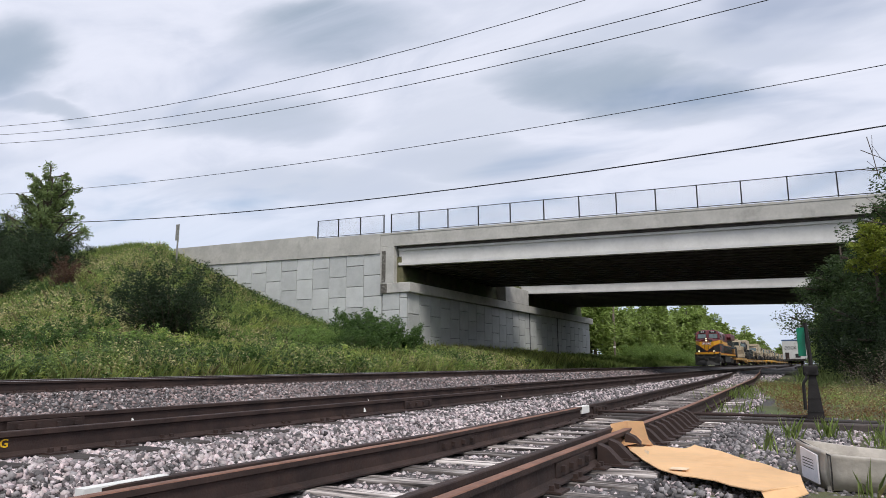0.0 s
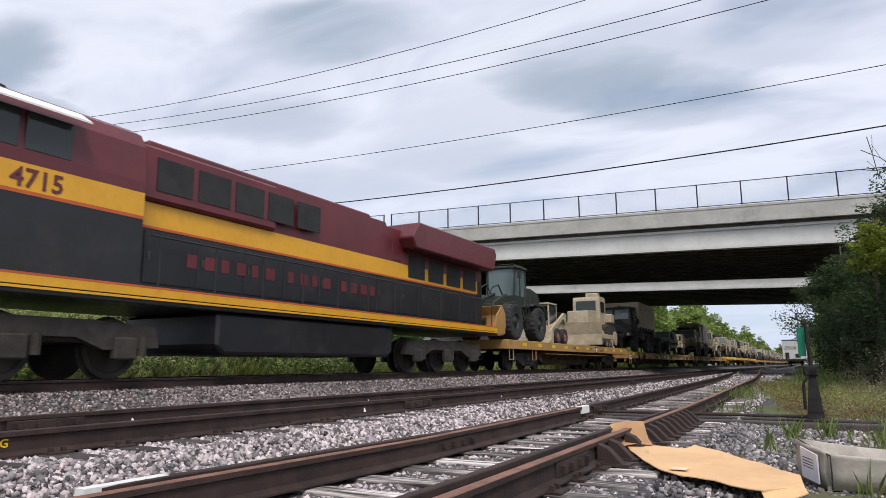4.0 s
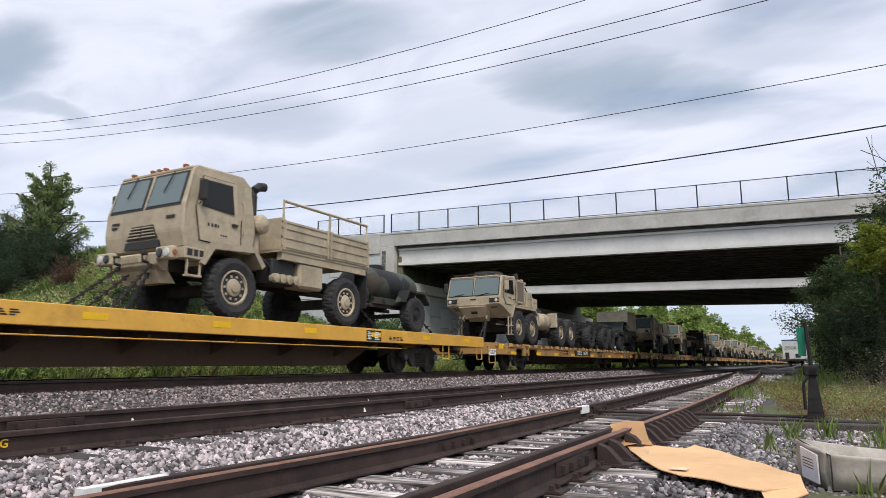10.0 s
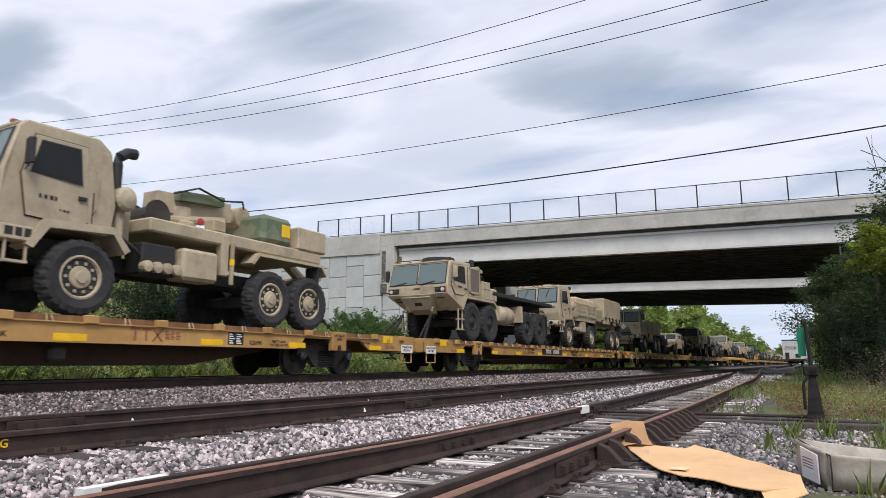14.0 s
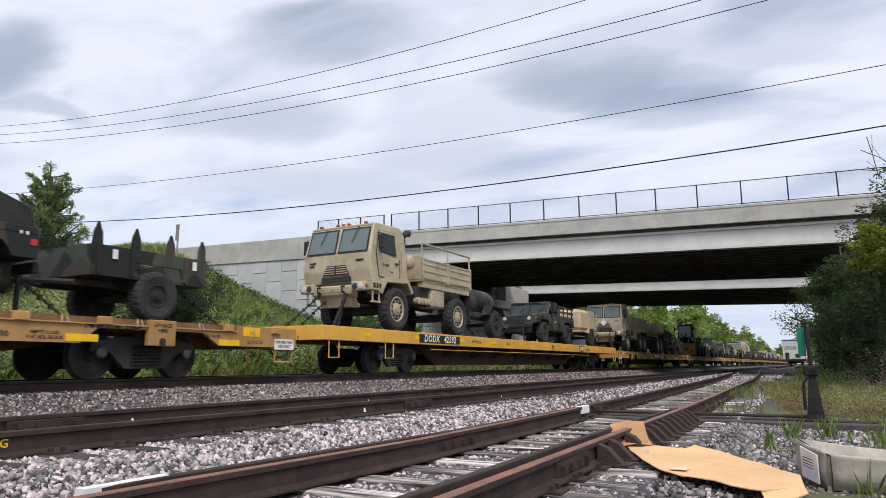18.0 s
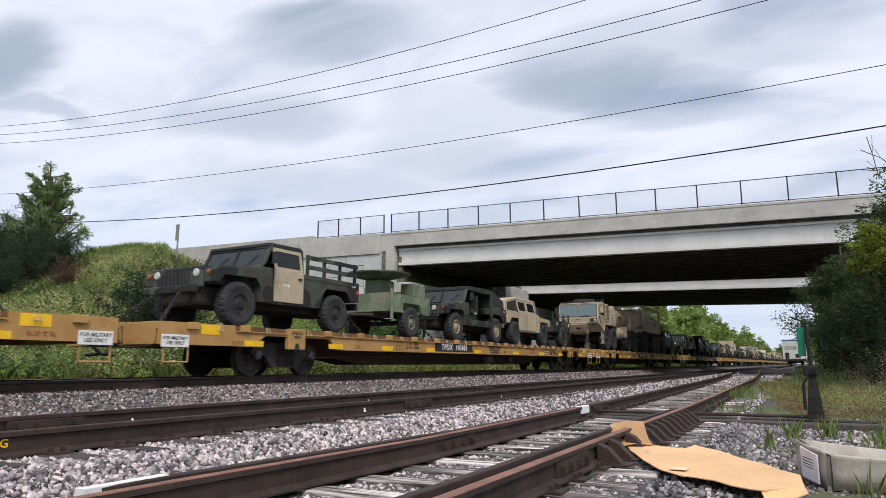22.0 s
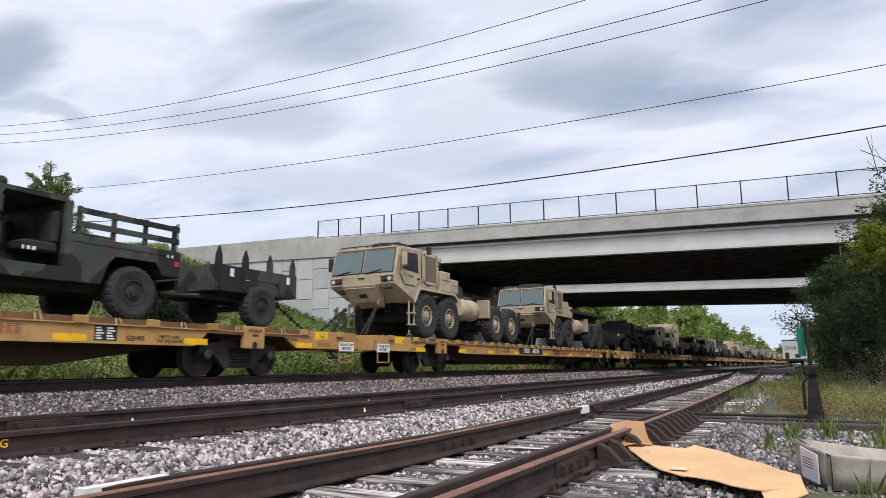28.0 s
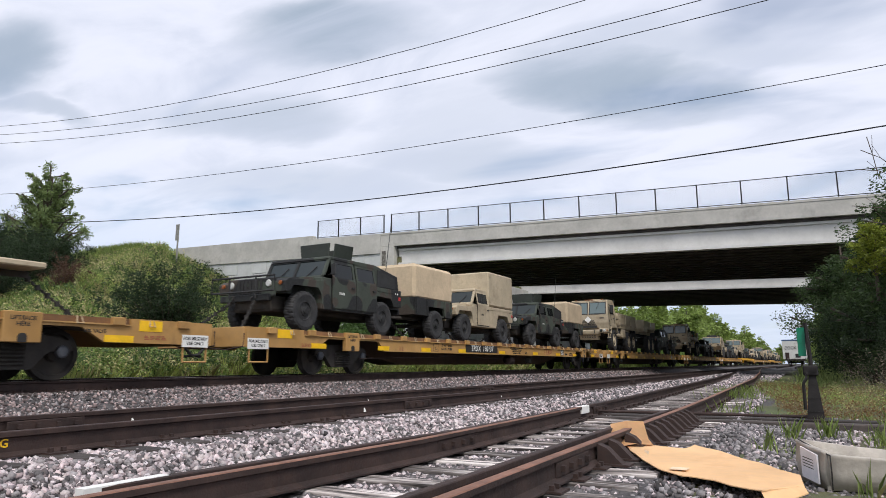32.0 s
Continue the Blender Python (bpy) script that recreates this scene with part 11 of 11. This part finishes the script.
# ---------------- trackside things ----------------
CARD = mat("corrugated_cardboard", (0.74, 0.46, 0.235), 0.85, 0, 0.08, 1.5, bump=0.08, bump_scale=30, dirt=(0.58, 0.32, 0.15), dirt_at=(0.55, 0.8), dirt_scale=2.2)
FOAM = mat("dirty_plastic", (0.42, 0.38, 0.33), 0.7, 0, 0.14, 3, bump=0.15, dirt=(0.16, 0.14, 0.11), dirt_at=(0.5, 0.8), dirt_scale=4)
SIGN_GREEN = mat("target_green", (0.0, 0.17, 0.09), 0.45, 0, 0.1, 4, bump=0.02)
IRON = mat("dark_iron", (0.020, 0.017, 0.016), 0.6, 0.4, 0.3, 6, bump=0.2, dirt=(0.05, 0.03, 0.022), dirt_at=(0.5, 0.75))
GALV = mat("galvanised_steel", (0.34, 0.33, 0.30), 0.55, 0.6, 0.15, 4)
POLE = mat("weathered_pole", (0.19, 0.15, 0.12), 0.95, 0, 0.25, 3, bump=0.5)
CABLE = mat("cable_black", (0.012, 0.012, 0.013), 0.6, 0, 0.1, 3, bump=0)
CAR_WHITE = mat("boxcar_white", (0.62, 0.62, 0.60), 0.6, 0, 0.08, 0.6, bump=0.04, dirt=(0.36, 0.33, 0.30), dirt_at=(0.5, 0.8), dirt_scale=0.7)
BLUE = mat("boxcar_blue", (0.05, 0.10, 0.22), 0.5, 0, 0.1, 1)


def make_switch_stand():
    t = thing("switch_stand", "dark iron switch stand with a green target plate", "switch stand", at=(-0.02, 10.86, 0.115))
    part("base_plate", box(B(), -0.22, 0.22, -0.28, 0.28, 0.0, 0.03, 0.005), IRON, t)
    col = hexa(B(), [(-0.11, -0.09, 0.03), (0.11, -0.09, 0.03), (0.11, 0.09, 0.03), (-0.11, 0.09, 0.03)], [(-0.045, -0.04, 0.62), (0.045, -0.04, 0.62), (0.045, 0.04, 0.62), (-0.045, 0.04, 0.62)])
    part("column", col, IRON, t)
    for z, s in ((0.12, 0.105), (0.30, 0.084), (0.48, 0.064)):
        part("column_rib", box(B(), -s, s, -s * 0.85, s * 0.8, z, z + 0.015), IRON, t)
    part("head", box(B(), -0.11, 0.08, -0.09, 0.09, 0.62, 0.76, 0.015), IRON, t)
    part("head_bolt", tube(B(), [(0.02, -0.12, 0.70), (0.02, -0.08, 0.70)], 0.03, 8), IRON, t)
    part("lever", tube(B(), [(-0.07, -0.09, 0.66), (-0.075, -0.13, 0.58), (-0.115, -0.14, 0.52), (-0.12, -0.14, 0.16)], 0.022, 8), IRON, t)
    part("mast", tube(B(), [(0.0, 0, 0.72), (-0.03, 0, 1.36)], 0.028, 8), IRON, t)
    part("target", box(B(), -0.145, -0.045, -0.035, -0.03, 0.89, 1.29, 0.002), SIGN_GREEN, t, "green painted target plate")
    part("target_edge", box(B(), -0.035, -0.02, -0.10, 0.10, 0.90, 1.28, 0.002), IRON, t)


def make_cardboard():
    t = thing("cardboard_sheet", "torn sheet of brown cardboard lying over the stones", "cardboard")
    pts = [(-1.62, 6.60), (-1.35, 6.62), (-1.10, 6.58), (-1.05, 6.92), (-0.80, 6.52), (-0.52, 6.08), (-0.14, 5.36), (-0.11, 4.92), (-0.33, 4.62), (-0.65, 4.94), (-0.89, 5.05), (-1.07, 5.28), (-1.24, 5.64), (-1.50, 6.24)]
    bm = B()
    bm.faces.new([bm.verts.new((x, y, 0.14)) for x, y in pts])
    bmesh.ops.triangulate(bm, faces=bm.faces)
    bmesh.ops.subdivide_edges(bm, edges=bm.edges, cuts=4, use_grid_fill=True)
    for v in bm.verts:
        x, y = v.co.x, v.co.y
        v.co.z += 0.022 * noise.noise((x * 2.2, y * 2.2, 3)) + 0.005 * noise.noise((x * 12, y * 12, 1)) + 0.05 * max(0.0, (y - 6.0)) ** 1.5 * max(0.0, -x - 0.9)
    bmesh.ops.solidify(bm, geom=bm.faces[:], thickness=0.007)
    part("sheet", bm, CARD, t)
    # flap bent up against the rail
    fl = B()
    rows = [((-1.36, 6.56), (-1.64, 6.34), 0.165), ((-1.44, 6.74), (-1.70, 6.46), 0.20), ((-1.50, 6.92), (-1.76, 6.62), 0.27), ((-1.55, 7.06), (-1.80, 6.74), 0.335)]
    vs = [[fl.verts.new((a[0], a[1], z)), fl.verts.new(((a[0] + b[0]) / 2, (a[1] + b[1]) / 2, z + 0.014)), fl.verts.new((b[0], b[1], z - 0.01))] for a, b, z in rows]
    for p, q in zip(vs, vs[1:]):
        for k in range(2):
            fl.faces.new((p[k], p[k + 1], q[k + 1], q[k]))
    bmesh.ops.solidify(fl, geom=fl.faces[:], thickness=0.006)
    part("flap", fl, CARD, t, "bent flap leaning on the rail")
    part("tear", hexa(B(), [(-1.36, 6.20, 0.16), (-1.30, 6.08, 0.165), (-1.29, 5.92, 0.06), (-1.34, 5.96, 0.05)], [(-1.365, 6.21, 0.155), (-1.305, 6.09, 0.16), (-1.295, 5.93, 0.055), (-1.345, 5.97, 0.045)]), CARD_PALE, t)
    part("end_fold", hexa(B(), [(-0.34, 4.63, 0.14), (-0.12, 4.93, 0.15), (-0.09, 4.86, 0.11), (-0.30, 4.56, 0.06)], [(-0.34, 4.63, 0.147), (-0.12, 4.93, 0.157), (-0.09, 4.86, 0.117), (-0.30, 4.56, 0.067)]), CARD, t)
    sc = box(B(), -0.98, -0.86, 5.22, 5.34, 0.150, 0.153)
    part("torn_paper", sc, CARD_PALE, t, "pale torn paper layer")


CARD_PALE = mat("torn_cardboard", (0.80, 0.62, 0.42), 0.9, 0, 0.1, 6, bump=0.1)


def make_tray():
    """Sagging soft plastic trough: walls swept round a rounded rectangle, with a thick lip."""
    t = thing("plastic_trough", "dirty grey plastic trough with a white label", "trough", at=Matrix.Translation((0.04, 5.46, 0.045)) @ Matrix.Rotation(radians(9), 4, 'Z'))
    L, D, H = 1.25, 0.42, 0.25

    def wall(name, a, b, h0, h1, thick, sag):
        """An upright panel from a to b, bulging a little, thicker at the lip."""
        bm = B()
        n = 14
        a, b = Vector((*a, 0)), Vector((*b, 0))
        d = (b - a).normalized()
        o = Vector((d.y, -d.x, 0))
        rings = []
        for i in range(n + 1):
            f = i / n
            p = a.lerp(b, f)
            h = h0 + (h1 - h0) * f - sag * math.sin(math.pi * f) + 0.008 * noise.noise((f * 5, h0, 1))
            w = 0.03 * math.sin(math.pi * f) * (1 if sag else 0.4)
            prof = [(0, 0), (0.02 + w, h * 0.5), (0.006 + w, h - 0.03), (0.018 + w, h - 0.012), (w, h), (-thick + w, h - 0.006), (-thick + w, h * 0.5), (-thick, 0.0)]
            rings.append([bm.verts.new(p + o * q + Vector((0, 0, z))) for q, z in prof])
        for r0, r1 in zip(rings, rings[1:]):
            for k in range(8):
                bm.faces.new((r0[k], r0[(k + 1) % 8], r1[(k + 1) % 8], r1[k]))
        bm.faces.new(rings[0])
        bm.faces.new(rings[-1][::-1])
        bmesh.ops.recalc_face_normals(bm, faces=bm.faces)
        return part(name, bm, FOAM, t, shade=True)
    wall("front_wall", (0.0, 0.0), (L, 0.0), 0.245, 0.235, 0.03, 0.02)
    wall("back_wall", (L, D), (-0.12, D), 0.26, 0.30, 0.03, 0.05)
    wall("end_wall", (-0.13, D), (-0.01, 0.012), 0.30, 0.255, 0.03, 0.0)
    wall("far_end_wall", (L, 0.0), (L + 0.02, D), 0.24, 0.25, 0.03, 0.0)
    part("bottom", box(B(), -0.02, L, 0.0, D, 0.0, 0.025), FOAM, t)
    for k in (0.55, 0.9):
        part("inner_rib", box(B(), k, k + 0.03, 0.02, D - 0.03, 0.02, 0.19, 0.01), FOAM, t)
    q = [(-0.105, 0.27), (-0.035, 0.06)]
    lb = part("label", hexa(B(), [(q[0][0] - 0.030, q[0][1], 0.05), (q[1][0] - 0.030, q[1][1], 0.03), (q[1][0] - 0.030, q[1][1], 0.225), (q[0][0] - 0.030, q[0][1], 0.26)], [(q[0][0] - 0.02, q[0][1], 0.05), (q[1][0] - 0.02, q[1][1], 0.03), (q[1][0] - 0.02, q[1][1], 0.225), (q[0][0] - 0.02, q[0][1], 0.26)]), LABEL, t, "white printed label")
    bm = B()
    for i in range(4):
        z = 0.175 - i * 0.02
        hexa(bm, [(-0.128, 0.245, z + 0.014), (-0.082, 0.11, z + 0.004), (-0.082, 0.11, z + 0.010), (-0.128, 0.245, z + 0.020)], [(-0.122, 0.245, z + 0.014), (-0.076, 0.11, z + 0.004), (-0.076, 0.11, z + 0.010), (-0.122, 0.245, z + 0.020)])
    part("label_print", bm, INK, lb)
    part("seam", tube(B(), [(0.005, -0.022, 0.01), (0.005, -0.038, 0.13), (0.005, -0.03, 0.235), (-0.06, 0.16, 0.262), (-0.13, D - 0.05, 0.302)], 0.005, 5), INK, t)


LABEL = mat("paper_label", (0.72, 0.70, 0.72), 0.7, 0, 0.08, 5, bump=0.03)


def make_overhead():
    for nm, P, r, lab in (("power_line", ((-59.8, 21.38), (-26.7, 18.53), (-8.0, 18.58)), 0.018, "thin black overhead power line"), ("power_line", ((-59.6, 20.59), (-23.4, 17.26), (-2.5, 17.08)), 0.018, "thin black overhead power line"), ("power_line", ((-59.5, 19.80), (-19.4, 16.35), (0.2, 16.33)), 0.018, "thin black overhead power line"), ("power_line", ((-58.5, 15.2), (-15.8, 12.6), (3.5, 12.46)), 0.016, "thin black overhead neutral wire"), ("telephone_cable", ((-45.3, 11.44), (-19.3, 10.03), (3.3, 9.99)), 0.029, "thick black overhead telephone cable")):
        c = np.polyfit([p[0] for p in P], [p[1] for p in P], 2)
        bm = tube(B(), [(x, 30.0, float(np.polyval(c, x))) for x in np.linspace(-85, 45, 40)], r, 6)
        tagged(part(nm, bm, CABLE, None), lab, "cable", "overhead lines")
    u = thing("utility_pole", "weathered wooden utility pole behind the bridge", "pole", at=(-25.5, 100, 0.3))
    part("pole", tube(B(), [(0, 0, -0.6), (0, 0, 12.0)], 0.16, 10), POLE, u)
    part("marker_plate", box(B(), -0.18, 0.18, -0.19, -0.17, 3.0, 3.3), WHITE, u)
    part("crossarm", box(B(), -1.2, 1.2, -0.08, 0.08, 11.0, 11.15), POLE, u)
    s = thing("road_sign", "road sign seen from behind on a steel post", "sign", at=(-46.6, 38.4, float(height(np.array(-46.6), np.array(38.4)))))
    part("post", box(B(), -0.05, 0.05, -0.05, 0.05, -0.4, 3.5), GALV, s)
    part("sign_back", box(B(), -0.22, 0.22, -0.09, -0.06, 2.25, 3.65, 0.01), GALV, s)


def make_boxcar():
    sd = thing("track_siding", "short siding under a parked boxcar", "railway track", kind="structure")
    for s in (-1, 1):
        make_rail("rail", [(-2.2 + s * GAUGE, y, 0.62) for y in (70, 100, 140)], sd, "rusty steel rail", RUST)
    t = thing("boxcar", "parked white boxcar with a blue roof edge and graffiti", "boxcar", at=(-2.2, 118, 0.62))
    part("body", box(B(), -1.55, 1.55, -6.5, 6.5, 0.95, 3.60, 0.03), CAR_WHITE, t)
    part("roof", box(B(), -1.58, 1.58, -6.55, 6.55, 3.60, 3.78, 0.02), BLUE, t)
    for x in (-1.5, 1.42):
        part("corner_post", box(B(), x, x + 0.08, -6.56, -6.5, 0.95, 3.6), CAR_WHITE, t)
    part("end_door_panel", box(B(), 0.1, 0.75, -6.54, -6.5, 1.15, 1.7, 0.01), BLACK, t)
    part("end_ladder", box(B(), -1.2, -0.7, -6.58, -6.52, 1.0, 1.9), RUST, t)
    bm = B()
    for pts in (((-1.2, 2.75), (-0.95, 2.8), (-0.95, 2.6), (-1.2, 2.55), (-1.2, 2.35), (-0.95, 2.38)), ((-0.8, 2.75), (-0.8, 2.4), (-0.55, 2.4), (-0.55, 2.75), (-0.8, 2.75)), ((-0.15, 2.75), (-0.4, 2.7), (-0.4, 2.45), (-0.15, 2.4)), ((0.0, 2.8), (0.0, 2.4), (0.02, 2.6), (0.25, 2.8), (0.02, 2.58), (0.28, 2.38))):
        tube(bm, [(x, -6.53, z) for x, z in pts], 0.03, 4)
    part("graffiti", bm, INK, t, "black spray-painted scrawl")
    part("underframe", box(B(), -1.3, 1.3, -6.6, 6.6, 0.75, 0.95), UNDER, t)
    for y in (-4.5, 4.5):
        truck(t, y)
    coupler(t, -6.6, -1)


make_switch_stand()
make_cardboard()
make_tray()
make_overhead()
make_boxcar()


def motions():
    for ob, m, y in MOVERS:
        rows = []
        for t in (0.0, 16.0, 32.0):
            rows.append((t, Matrix.Translation((0, y - SPEED * (t - 11.2), 0)) @ m))
        walk(ob, rows)


motions()
